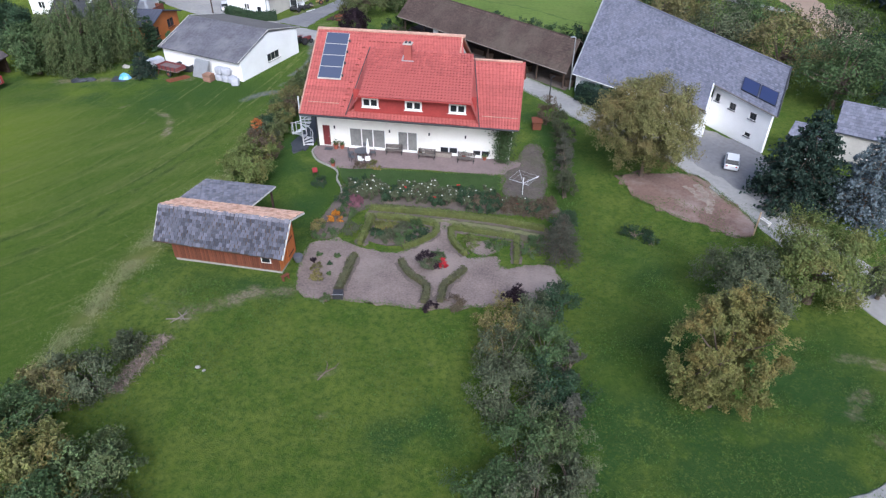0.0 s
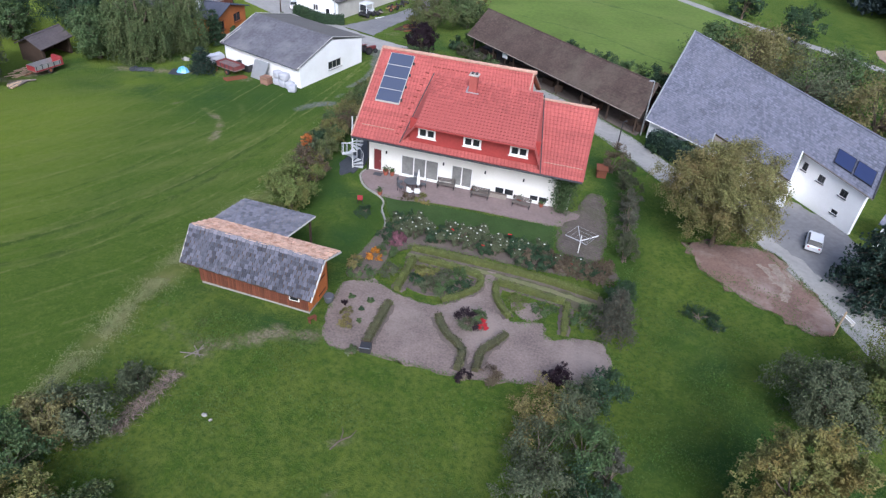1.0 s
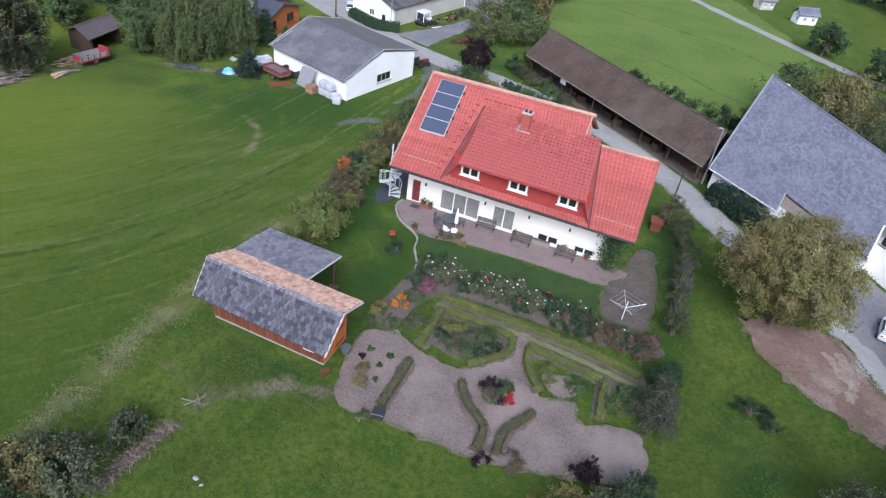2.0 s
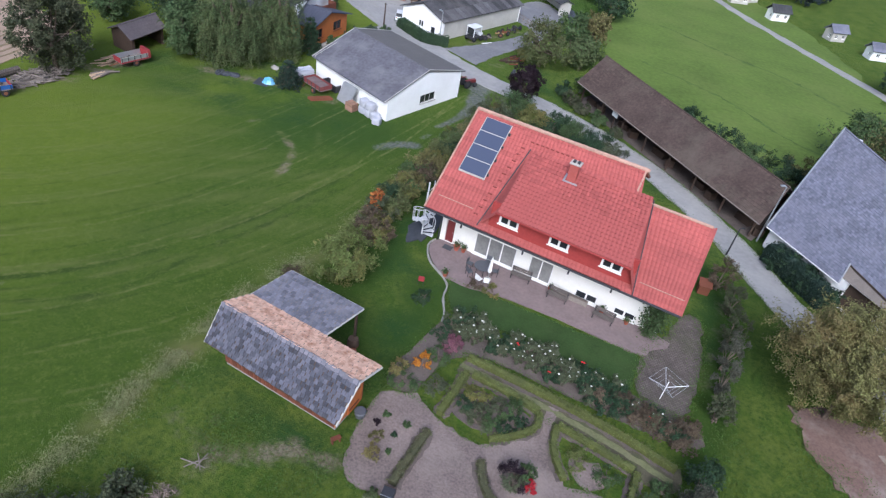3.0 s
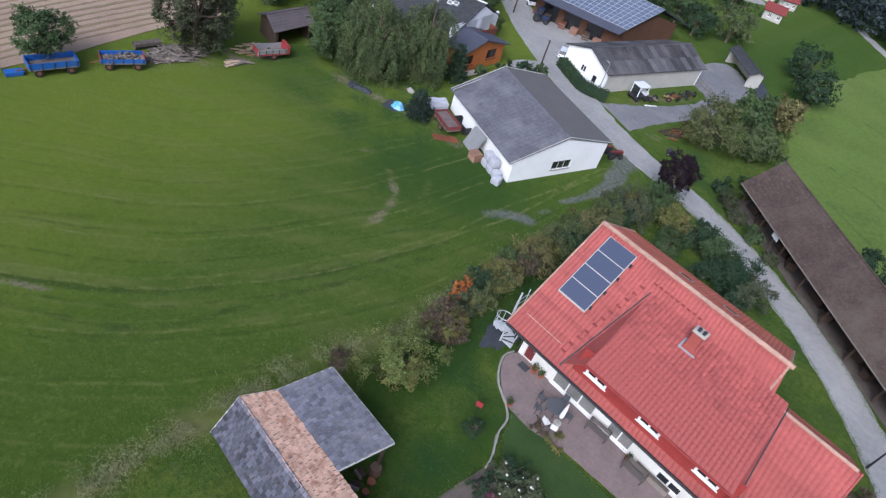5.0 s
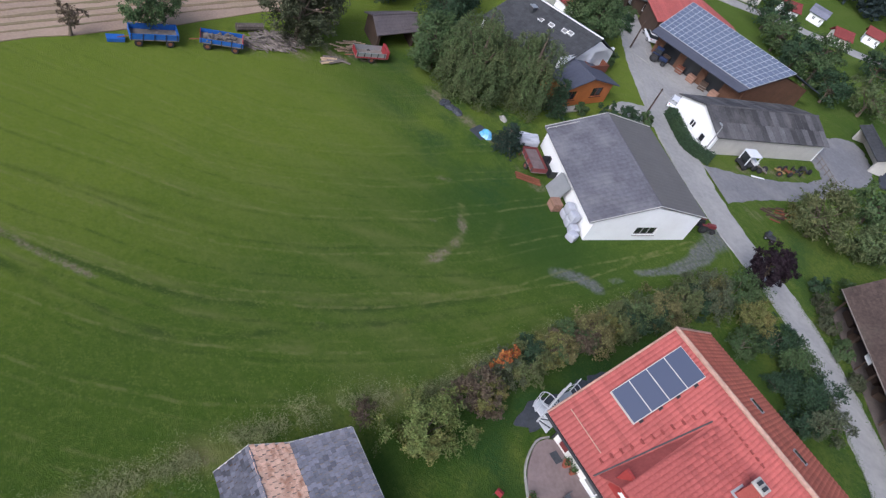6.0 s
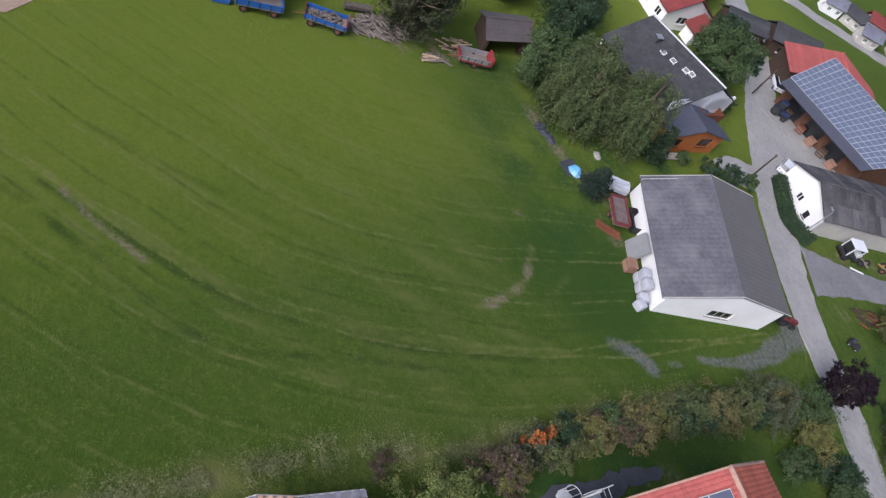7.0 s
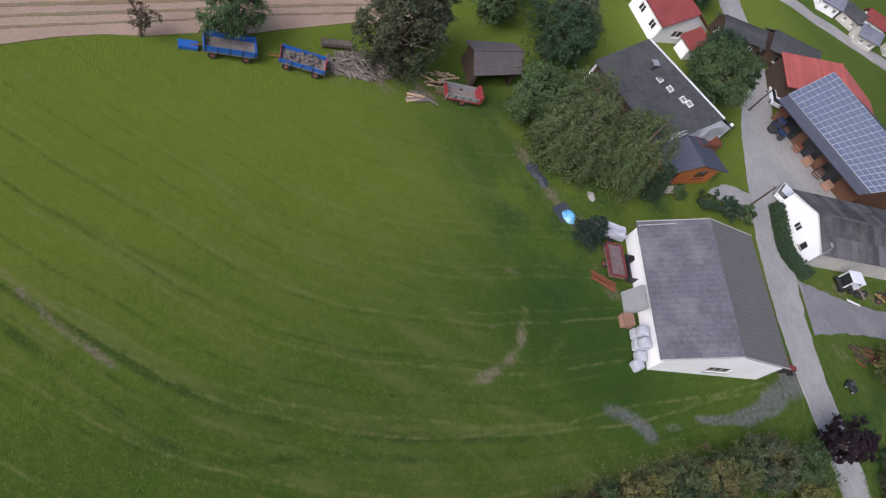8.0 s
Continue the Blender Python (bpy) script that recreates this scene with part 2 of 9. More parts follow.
L_BROWN = leafy("brown_twigs", (0.150, 0.112, 0.074), (0.112, 0.112, 0.06))
L_FEATHER = leafy("feathery_grey_twigs", (0.105, 0.108, 0.078), (0.085, 0.095, 0.06))
L_FRUIT = leafy("yellow_green_leaves", (0.150, 0.185, 0.052), (0.25, 0.205, 0.066), dim=0.92)
L_YELLOW = leafy("yellow_leaves", (0.27, 0.225, 0.085), (0.14, 0.155, 0.06))
L_ORANGE = leafy("orange_leaves", (0.45, 0.15, 0.045), (0.36, 0.17, 0.06))
L_COPPER = leafy("copper_leaves", (0.027, 0.014, 0.021), (0.038, 0.017, 0.024))
L_PINE = leafy("conifer_needles", (0.032, 0.061, 0.043), (0.043, 0.075, 0.049))
L_BLUE = leafy("blue_spruce_needles", (0.189, 0.239, 0.261), (0.123, 0.160, 0.167))
L_BOX = leafy("box_leaves", (0.175, 0.205, 0.06), (0.135, 0.155, 0.055))
L_BOXDARK = leafy("dry_box_leaves", (0.145, 0.145, 0.072), (0.109, 0.116, 0.065))
L_TALL = leafy("tall_dry_grass", (0.25, 0.275, 0.12), (0.36, 0.35, 0.18), dim=1.0)
M_TRODDEN = surface("trodden_grass", (0.15, 0.155, 0.072), 0.95, 0.3, 0.8, 7.0, 0.6, stain=(0.20, 0.18, 0.11), stain_amount=0.7)
M_DARKSTEEL = surface("slate_grey_enamel", (0.10, 0.105, 0.12), 0.45, 0.12, 1.5, 9.0, 0.05)
M_KERB = surface("grey_edging_stone", (0.31, 0.30, 0.275), 0.9, 0.2, 2.0, 9.0, 0.3)
M_SWATH = surface("turned_straw", (0.215, 0.165, 0.10), 0.95, 0.25, 0.5, 5.0, 0.6, stain=(0.16, 0.17, 0.07), stain_amount=0.6)
L_WHITEBLOOM = leafy("white_and_green_blossom", (0.10, 0.135, 0.05), (0.50, 0.50, 0.38))
L_PINK = leafy("pink_blossom", (0.30, 0.135, 0.175), (0.2, 0.11, 0.12))
L_BLOOM = leafy("orange_blossom", (0.62, 0.25, 0.03), (0.7, 0.36, 0.05))
M_PETAL = surface("white_petals", (0.62, 0.62, 0.56), 0.7, 0.1, 2.0, 8.0, 0.1)
M_PETALRED = surface("red_petals", (0.5, 0.03, 0.03), 0.7, 0.1, 2.0, 8.0, 0.1)

# ---- building helpers ----
def link(name, me, parent=None, label="", material=None):
    ob = new(name, me)
    if material and not me.materials:
        me.materials.append(material)
    if parent:
        ob.parent = parent
    if label:
        ob["label"] = label
    return ob


def part(name, bm, material, parent, label=""):
    """One mesh object under a thing or under a part."""
    me = bpy.data.meshes.new(name)
    bm.to_mesh(me)
    bm.free()
    return link(name, me, parent, label, material)


def base(name, label, category, at=(0, 0, 0), turn=0.0, group="", kind=""):
    """The Empty at a thing's base."""
    ob = new(name)
    ob.empty_display_size = 0.2
    ob.matrix_world = pose(*at, 0, 0, turn)
    return tagged(ob, label, category, group, kind)


def boxes(*bounds):
    """A bmesh of boxes, each x0, y0, z0, x1, y1, z1."""
    bm = bmesh.new()
    for x0, y0, z0, x1, y1, z1 in bounds:
        v = [bm.verts.new(c) for c in ((x0, y0, z0), (x1, y0, z0), (x1, y1, z0), (x0, y1, z0), (x0, y0, z1), (x1, y0, z1), (x1, y1, z1), (x0, y1, z1))]
        for f in ((3, 2, 1, 0), (4, 5, 6, 7), (0, 1, 5, 4), (1, 2, 6, 5), (2, 3, 7, 6), (3, 0, 4, 7)):
            bm.faces.new([v[i] for i in f])
    return bm


def soft_box(x0, y0, z0, x1, y1, z1, r):
    bm = boxes((x0, y0, z0, x1, y1, z1))
    bmesh.ops.bevel(bm, geom=bm.edges[:], offset=r, segments=2, affect="EDGES", profile=0.6)
    return bm


def tube(points, radii, sides=8, bm=None, caps=True):
    """A round bar along points, of one radius or one for each point."""
    bm = bm or bmesh.new()
    pts = [Vector(p) for p in points]
    rad = list(radii) if hasattr(radii, "__len__") else [radii] * len(pts)
    rings = []
    for i, p in enumerate(pts):
        d = (pts[min(i + 1, len(pts) - 1)] - pts[max(i - 1, 0)]).normalized()
        a = d.orthogonal().normalized()
        b = d.cross(a)
        rings.append([bm.verts.new(p + rad[i] * (math.cos(k * math.tau / sides) * a + math.sin(k * math.tau / sides) * b)) for k in range(sides)])
    for r0, r1 in zip(rings, rings[1:]):
        off = min(range(sides), key=lambda k: (r0[0].co - r1[k].co).length)
        for k in range(sides):
            bm.faces.new((r0[k], r0[(k + 1) % sides], r1[(k + 1 + off) % sides], r1[(k + off) % sides]))
    if caps:
        bm.faces.new(rings[0][::-1])
        bm.faces.new(rings[-1])
    bmesh.ops.recalc_face_normals(bm, faces=bm.faces[:])
    return bm


def slab(corners, down=0.12):
    """A flat or bent four- or more-cornered plate of some thickness below its corners."""
    bm = bmesh.new()
    top = [bm.verts.new(c) for c in corners]
    low = [bm.verts.new((c[0], c[1], c[2] - down)) for c in corners]
    bm.faces.new(top)
    bm.faces.new(low[::-1])
    for i in range(len(top)):
        j = (i + 1) % len(top)
        bm.faces.new((top[j], top[i], low[i], low[j]))
    bmesh.ops.recalc_face_normals(bm, faces=bm.faces[:])
    return bm


def quads(name, verts, faces):
    """A mesh from arrays of places and four-cornered faces."""
    me = bpy.data.meshes.new(name)
    verts, faces = np.asarray(verts, np.float32), np.asarray(faces, np.int32)
    me.vertices.add(len(verts))
    me.vertices.foreach_set("co", verts.ravel())
    me.loops.add(faces.size)
    me.loops.foreach_set("vertex_index", faces.ravel())
    me.polygons.add(len(faces))
    me.polygons.foreach_set("loop_start", np.arange(0, faces.size, 4, dtype=np.int32))
    me.polygons.foreach_set("loop_total", np.full(len(faces), 4, np.int32))
    me.polygons.foreach_set("use_smooth", np.zeros(len(faces), bool))
    me.update(calc_edges=True)
    return me


def courses(a, b, c, d, wide=0.3, long=0.38, wave=0.05, step=0.045, thick=0.1):
    """A roof plane a, b (eave), c, d (ridge) as rows of overlapping hollow tiles or sheets: real relief, closed below."""
    a, b, c, d = (np.array(p, float) for p in (a, b, c, d))
    nrm = np.cross(b - a, d - a)
    nrm /= np.linalg.norm(nrm)
    if nrm[2] < 0:
        nrm = -nrm
    nu = max(2, int(round((np.linalg.norm(b - a) + np.linalg.norm(c - d)) / 2 / wide)))
    nv = max(1, int(round((np.linalg.norm(d - a) + np.linalg.norm(c - b)) / 2 / long)))
    us = np.linspace(0, 1, nu * 4 + 1)
    shape = np.array([0.0, 0.8, 1.0, 0.6])[np.arange(nu * 4 + 1) % 4] * wave
    V, F, at = [], [], 0
    for k in range(nv):
        for v, lift in ((k / nv, step), (min(1.0, (k + 1.06) / nv), 0.0)):
            lo, hi = a + (d - a) * v, b + (c - b) * v
            V.append(lo + (hi - lo) * us[:, None] + nrm * (shape + lift)[:, None])
        w = len(us)
        i = np.arange(w - 1)
        F.append(np.stack([at + i, at + i + 1, at + w + i + 1, at + w + i], 1))
        at += 2 * w
        # the row's front lip
        lo, hi = a + (d - a) * (k / nv), b + (c - b) * (k / nv)
        V.append(lo + (hi - lo) * us[:, None] - nrm * 0.01)
        F.append(np.stack([at + i, at + i + 1, at - 2 * w + i + 1, at - 2 * w + i], 1))
        at += w
    under = np.stack([a, b, c, d])
    V.append(np.concatenate([under - nrm * 0.005, under - nrm * thick]))
    F.append(at + np.array([[4, 7, 6, 5], [0, 4, 5, 1], [1, 5, 6, 2], [2, 6, 7, 3], [3, 7, 4, 0], [0, 1, 2, 3]]))
    return np.concatenate(V), np.concatenate(F)


def slates(a, b, c, d, wide=0.4, long=0.4, wave=0.0, step=0.03, thick=0.1):
    """A roof plane a, b (eave), c, d (ridge) of separate flat slates in broken bond, each with its own lower edge."""
    a, b, c, d = (np.array(p, float) for p in (a, b, c, d))
    nrm = np.cross(b - a, d - a)
    nrm /= np.linalg.norm(nrm)
    if nrm[2] < 0:
        nrm = -nrm
    nu = max(2, int(round((np.linalg.norm(b - a) + np.linalg.norm(c - d)) / 2 / wide)))
    nv = max(1, int(round((np.linalg.norm(d - a) + np.linalg.norm(c - b)) / 2 / long)))
    rng = np.random.default_rng(nu * 97 + nv)
    k, i = (q.ravel() for q in np.meshgrid(np.arange(nv), np.arange(nu + 1), indexing="ij"))
    u0 = np.clip((i - 0.5 * (k % 2)) / nu + 0.04 / nu, 0, 1)
    u1 = np.clip((i + 1 - 0.5 * (k % 2)) / nu - 0.04 / nu, 0, 1)
    keep = u1 - u0 > 0.1 / nu
    k, u0, u1 = k[keep], u0[keep], u1[keep]
    v0, v1 = k / nv, np.minimum(1, (k + 1.05) / nv)
    tip = step * rng.uniform(0.7, 1.4, len(k))

    def at(u, v, lift):
        lo, hi = a + (d - a) * v[:, None], b + (c - b) * v[:, None]
        return lo + (hi - lo) * u[:, None] + nrm * np.reshape(lift, (-1, 1))

    zero = np.zeros(len(k))
    V = np.stack([at(u0, v0, zero - 0.004), at(u1, v0, zero - 0.004), at(u0, v0, tip), at(u1, v0, tip), at(u1, v1, zero), at(u0, v1, zero)], 1).reshape(-1, 3)
    q = np.arange(len(k))[:, None] * 6
    F = np.concatenate([q + np.array([[0, 1, 3, 2]]), q + np.array([[2, 3, 4, 5]])])
    under = np.stack([a, b, c, d])
    n0 = len(V)
    V = np.concatenate([V, under - nrm * 0.006, under - nrm * thick])
    F = np.concatenate([F, n0 + np.array([[4, 7, 6, 5], [0, 4, 5, 1], [1, 5, 6, 2], [2, 6, 7, 3], [3, 7, 4, 0], [0, 1, 2, 3]])])
    return V, F


def roof_plane(name, corners, material, parent, label="", **kw):
    return tagged(link(name, quads(name, *(courses if kw.get("wave", 0.045) else slates)(*corners, **kw)), parent, label, material), kind="stuff")


def wall_panel(p0, p1, height, holes=(), thick=0.3, gable=None):
    """An upright wall from p0 to p1 (its outer face on the right-hand side walking from p0 to p1), with openings (u0, z0, u1, z1) right through it.
    gable: (u, z) of a peak on top."""
    bm = bmesh.new()
    p0, p1 = Vector((*p0[:2], p0[2] if len(p0) > 2 else 0)), Vector((*p1[:2], p0[2] if len(p0) > 2 else 0))
    along = (p1 - p0).normalized()
    length = (p1 - p0).length
    inward = Vector((-along.y, along.x, 0))
    us = sorted({0.0, length, *(h[0] for h in holes), *(h[2] for h in holes)})
    zs = sorted({0.0, height, *(h[1] for h in holes), *(h[3] for h in holes)})
    verts = {}

    def at(u, z, back):
        key = (round(u, 4), round(z, 4), back)
        if key not in verts:
            verts[key] = bm.verts.new(p0 + along * u + Vector((0, 0, z)) + inward * (thick if back else 0))
        return verts[key]

    def solid(i, j):
        if not (0 <= i < len(us) - 1 and 0 <= j < len(zs) - 1):
            return False
        u, z = (us[i] + us[i + 1]) / 2, (zs[j] + zs[j + 1]) / 2
        return not any(h[0] < u < h[2] and h[1] < z < h[3] for h in holes)

    for i in range(len(us) - 1):
        for j in range(len(zs) - 1):
            if not solid(i, j):
                continue
            u0, u1, z0, z1 = us[i], us[i + 1], zs[j], zs[j + 1]
            bm.faces.new((at(u0, z0, 0), at(u1, z0, 0), at(u1, z1, 0), at(u0, z1, 0)))
            bm.faces.new((at(u0, z1, 1), at(u1, z1, 1), at(u1, z0, 1), at(u0, z0, 1)))
            for di, dj, q in ((-1, 0, (u0, z0, u0, z1)), (1, 0, (u1, z0, u1, z1)), (0, -1, (u0, z0, u1, z0)), (0, 1, (u0, z1, u1, z1))):
                if not solid(i + di, j + dj) and not (gable and dj == 1 and j == len(zs) - 2):
                    bm.faces.new((at(q[0], q[1], 0), at(q[0], q[1], 1), at(q[2], q[3], 1), at(q[2], q[3], 0)))
    if gable:
        peaks = [gable] if not hasattr(gable[0], "__len__") else gable
        rim = [at(u, height, 0) for u in us] + [at(u, z, 0) for u, z in peaks]
        rim2 = [at(u, height, 1) for u in us] + [at(u, z, 1) for u, z in peaks]
        bm.faces.new(rim)
        bm.faces.new(rim2[::-1])
        for k in range(len(us) - 1, len(rim)):
            q = (k + 1) % len(rim)
            bm.faces.new((rim[k], rim2[k], rim2[q], rim[q]))
    bmesh.ops.recalc_face_normals(bm, faces=bm.faces[:])
    return bm


def window(parent, p0, p1, u0, z0, u1, z1, panes=2, depth=0.12, pane=None, frame_mat=None, bar=0.08, sill=True, name="window"):
    """A framed window in the opening (u0, z0, u1, z1) of the wall from p0 to p1: frame, bars, panes, sill."""
    along = (Vector((*p1[:2], 0)) - Vector((*p0[:2], 0))).normalized()
    m = Matrix.Translation((p0[0], p0[1], p0[2] if len(p0) > 2 else 0)) @ Matrix.Rotation(math.atan2(along.y, along.x), 4, "Z")
    frame_mat, pane = frame_mat or M_WHITE, pane or M_GLASS
    bm = bmesh.new()
    ring = [[bm.verts.new((u, y, z)) for u, z in ((u0 + o, z0 + o), (u1 - o, z0 + o), (u1 - o, z1 - o), (u0 + o, z1 - o))] for y, o in ((depth, 0.0), (depth, bar), (depth + 0.07, bar), (depth + 0.07, 0.0))]
    for a, b in zip(ring, ring[1:] + ring[:1]):
        for k in range(4):
            bm.faces.new((a[k], a[(k + 1) % 4], b[(k + 1) % 4], b[k]))
    bmesh.ops.recalc_face_normals(bm, faces=bm.faces[:])
    ob = part(name, bm, frame_mat, parent)
    ob.matrix_local = m
    w = (u1 - u0 - 2 * bar) / panes
    for k in range(1, panes):
        x = u0 + bar + k * w
        part("mullion", boxes((x - bar / 2, depth - 0.004, z0 + bar, x + bar / 2, depth + 0.066, z1 - bar)), frame_mat, ob)
    for k in range(panes):
        x = u0 + bar + k * w
        part("pane", boxes((x, depth + 0.025, z0 + bar, x + w, depth + 0.045, z1 - bar)), pane, ob)
    if sill:
        part("sill", boxes((u0 - 0.08, -0.1, z0 - 0.06, u1 + 0.08, depth, z0 - 0.004)), frame_mat, ob)
    return ob


def ico(bm, at, r, squash=(1, 1, 1), sub=1):
    bmesh.ops.create_icosphere(bm, subdivisions=sub, radius=1, matrix=Matrix.Translation(at) @ Matrix.Diagonal((r * squash[0], r * squash[1], r * squash[2], 1)))


def disc(at, axis, r, w, sides=16):
    a = Vector(axis).normalized()
    at = Vector(at)
    return tube([at - a * w / 2, at - a * w / 2 + a * w * 0.2, at + a * w * 0.3, at + a * w / 2], [r * 0.86, r, r, r * 0.86], sides)


def wheel(parent, at, axis, r, w, rim=None, name="wheel"):
    ob = part(name, disc(at, axis, r, w), M_TYRE, parent)
    part("rim", disc(at, axis, r * 0.55, w * 1.06, 12), rim or M_RUST, ob)
    return ob


def smooth_line(pts, step=1.0):
    """Points along a smooth curve through pts."""
    p = [np.array(q, float) for q in pts]
    p = [2 * p[0] - p[1], *p, 2 * p[-1] - p[-2]]
    out = []
    for a, b, c, d in zip(p, p[1:], p[2:], p[3:]):
        n = max(2, int(np.linalg.norm(c - b) / step))
        for k in range(n):
            t = k / n
            out.append(0.5 * ((2 * b) + (c - a) * t + (2 * a - 5 * b + 4 * c - d) * t * t + (3 * b - a - 3 * c + d) * t ** 3))
    out.append(p[-2])
    return np.array(out)


def ribbon(name, pts, width, z, material, label, category="", kind="structure", ragged=0.15, step=0.8, lanes=6, seed=1):
    """A way along pts: a strip with uneven edges, a little above the ground, its sides going down into it."""
    rng = np.random.default_rng(seed)
    line = smooth_line([(q[0], q[1]) for q in pts], step)
    wid = np.interp(np.linspace(0, 1, len(line)), np.linspace(0, 1, len(pts)), [q[2] if len(q) > 2 else width for q in pts])
    tan = np.gradient(line, axis=0)
    tan /= np.linalg.norm(tan, axis=1)[:, None]
    nor = np.stack([-tan[:, 1], tan[:, 0]], 1)
    V = []
    for j in range(lanes + 3):
        s = np.clip((j - 1) / lanes, 0, 1) - 0.5
        zz = -0.1 if j in (0, lanes + 2) else z + 0.01 * (1 - (2 * s) ** 2)
        jag = rng.normal(0, ragged, len(line)) if j in (0, lanes + 2) else 0
        if j in (1, lanes + 1):
            jag = rng.normal(0, ragged, len(line))
        off = wid * s + jag + (0.05 * (-1 if j == 0 else 1) if j in (0, lanes + 2) else 0)
        V.append(np.column_stack([line + nor * np.reshape(off, (-1, 1)), np.full(len(line), zz)]))
    n, w = len(line), lanes + 3
    V = np.concatenate(V)
    i, j = np.meshgrid(np.arange(n - 1), np.arange(w - 1), indexing="ij")
    i, j = i.ravel(), j.ravel()
    F = np.stack([j * n + i, j * n + i + 1, (j + 1) * n + i + 1, (j + 1) * n + i], 1)[:, ::-1]
    ob = link(name, quads(name, V, F), None, "", material)
    return tagged(ob, label, category, "", kind)


def patch(name, outline, z, material, label, category="", kind="structure", ragged=0.12, step=0.5, seed=3, parent=None, grass=None):
    """A flat area with an uneven outline, a little above the ground, with a skirt that goes down into it."""
    rng = np.random.default_rng(seed)
    line = smooth_line([*outline, outline[0]], step)[:-1]
    line = line + rng.normal(0, ragged, line.shape)
    bm = bmesh.new()
    top = [bm.verts.new((x, y, z)) for x, y in line]
    low = [bm.verts.new((x, y, -0.1)) for x, y in line]
    f = bm.faces.new(top)
    if f.normal.z < 0 or sum(a[0] * b[1] - b[0] * a[1] for a, b in zip(line, np.roll(line, -1, 0))) < 0:
        f.normal_flip()
    for k in range(len(top)):
        q = (k + 1) % len(top)
        bm.faces.new((top[k], top[q], low[q], low[k]))
    bmesh.ops.triangulate(bm, faces=[f])
    if grass:
        fringe(outline, *grass)
    return tagged(part(name, bm, material, parent), label, category, "", kind)


# ---- plants ----
def leaves(name, centres, size, rng, material, parent, droop=0.0, label="", flat=0.0, heart=None, turn=1.25, slim=0.55):
    """Leaves as small bent blades at the given places; round a heart they turn their faces outwards and up."""
    n = len(centres)
    c = np.asarray(centres, float)
    a = rng.normal(size=(n, 3))
    a[:, 2] = a[:, 2] * (1 - flat) - droop
    if heart is not None:
        out = c - np.asarray(heart, float)
        out /= np.maximum(np.linalg.norm(out, axis=1)[:, None], 1e-6)
        face = rng.normal(size=(n, 3)) * 0.75 + out * turn + np.array([0, 0, 0.35])
        face /= np.linalg.norm(face, axis=1)[:, None]
        a -= (a * face).sum(1)[:, None] * face
    a /= np.linalg.norm(a, axis=1)[:, None]
    if heart is not None:
        b = np.cross(face, a)
    else:
        b = rng.normal(size=(n, 3))
        b[:, 2] *= 1 - flat
        b -= (b * a).sum(1)[:, None] * a
        b /= np.linalg.norm(b, axis=1)[:, None]
    s = size * rng.uniform(0.6, 1.4, n)[:, None]
    up = np.cross(a, b) * s * 0.25
    V = np.stack([c - a * s, c - b * s * slim + up, c + a * s, c + b * s * slim + up], 1).reshape(-1, 3)
    F = np.arange(4 * n).reshape(-1, 4)
    return link(name, quads(name, V, F), parent, label, material)


def clumps(rng, n, clump_count, r, h, low, spread=0.3, top_heavy=0.0, outer=0.72):
    """Leaf places in a crown of uneven clumps: radius r, from height low to h. Returns places and clump middles."""
    cs = []
    while len(cs) < clump_count:
        p = rng.uniform(-1, 1, 3)
        d = np.linalg.norm(p)
        if d > 1 or d < outer * rng.uniform(0.4, 1):
            continue
        cs.append(p)
    cs = np.array(cs)
    wob = 1 + 0.3 * np.sin(3 * np.arctan2(cs[:, 1], cs[:, 0]) + rng.uniform(0, 6)) + rng.normal(0, 0.08, len(cs))
    mid, half = (h + low) / 2, (h - low) / 2
    cs = np.column_stack([cs[:, 0] * r * 0.85 * wob, cs[:, 1] * r * 0.85 * wob, mid + cs[:, 2] * half * 0.88])
    # twigs spray out of every clump, leaves sit along them
    sprays = 7
    way = rng.normal(size=(len(cs) * sprays, 3))
    heart = np.array([0, 0, low + half * 0.7])
    out = np.repeat(cs - heart, sprays, 0)
    out /= np.maximum(np.linalg.norm(out, axis=1)[:, None], 1e-6)
    way = way / np.linalg.norm(way, axis=1)[:, None] + 0.75 * out + np.array([0, 0, 0.15])
    way /= np.linalg.norm(way, axis=1)[:, None]
    reach = np.repeat(rng.uniform(0.6, 1.35, len(cs)), sprays) * rng.uniform(0.7, 1.4, len(way)) * spread * r
    pick = rng.integers(0, len(way), n)
    f = rng.uniform(0.05, 1, n) ** 0.7
    pts = cs[pick // sprays] + way[pick] * (reach[pick] * f)[:, None] * np.array([1, 1, 0.85]) + rng.normal(0, 1, (n, 3)) * (spread * r * (0.10 + 0.16 * (1 - f)))[:, None]
    pts[:, 2] = np.maximum(pts[:, 2], 0.08)
    return pts, cs


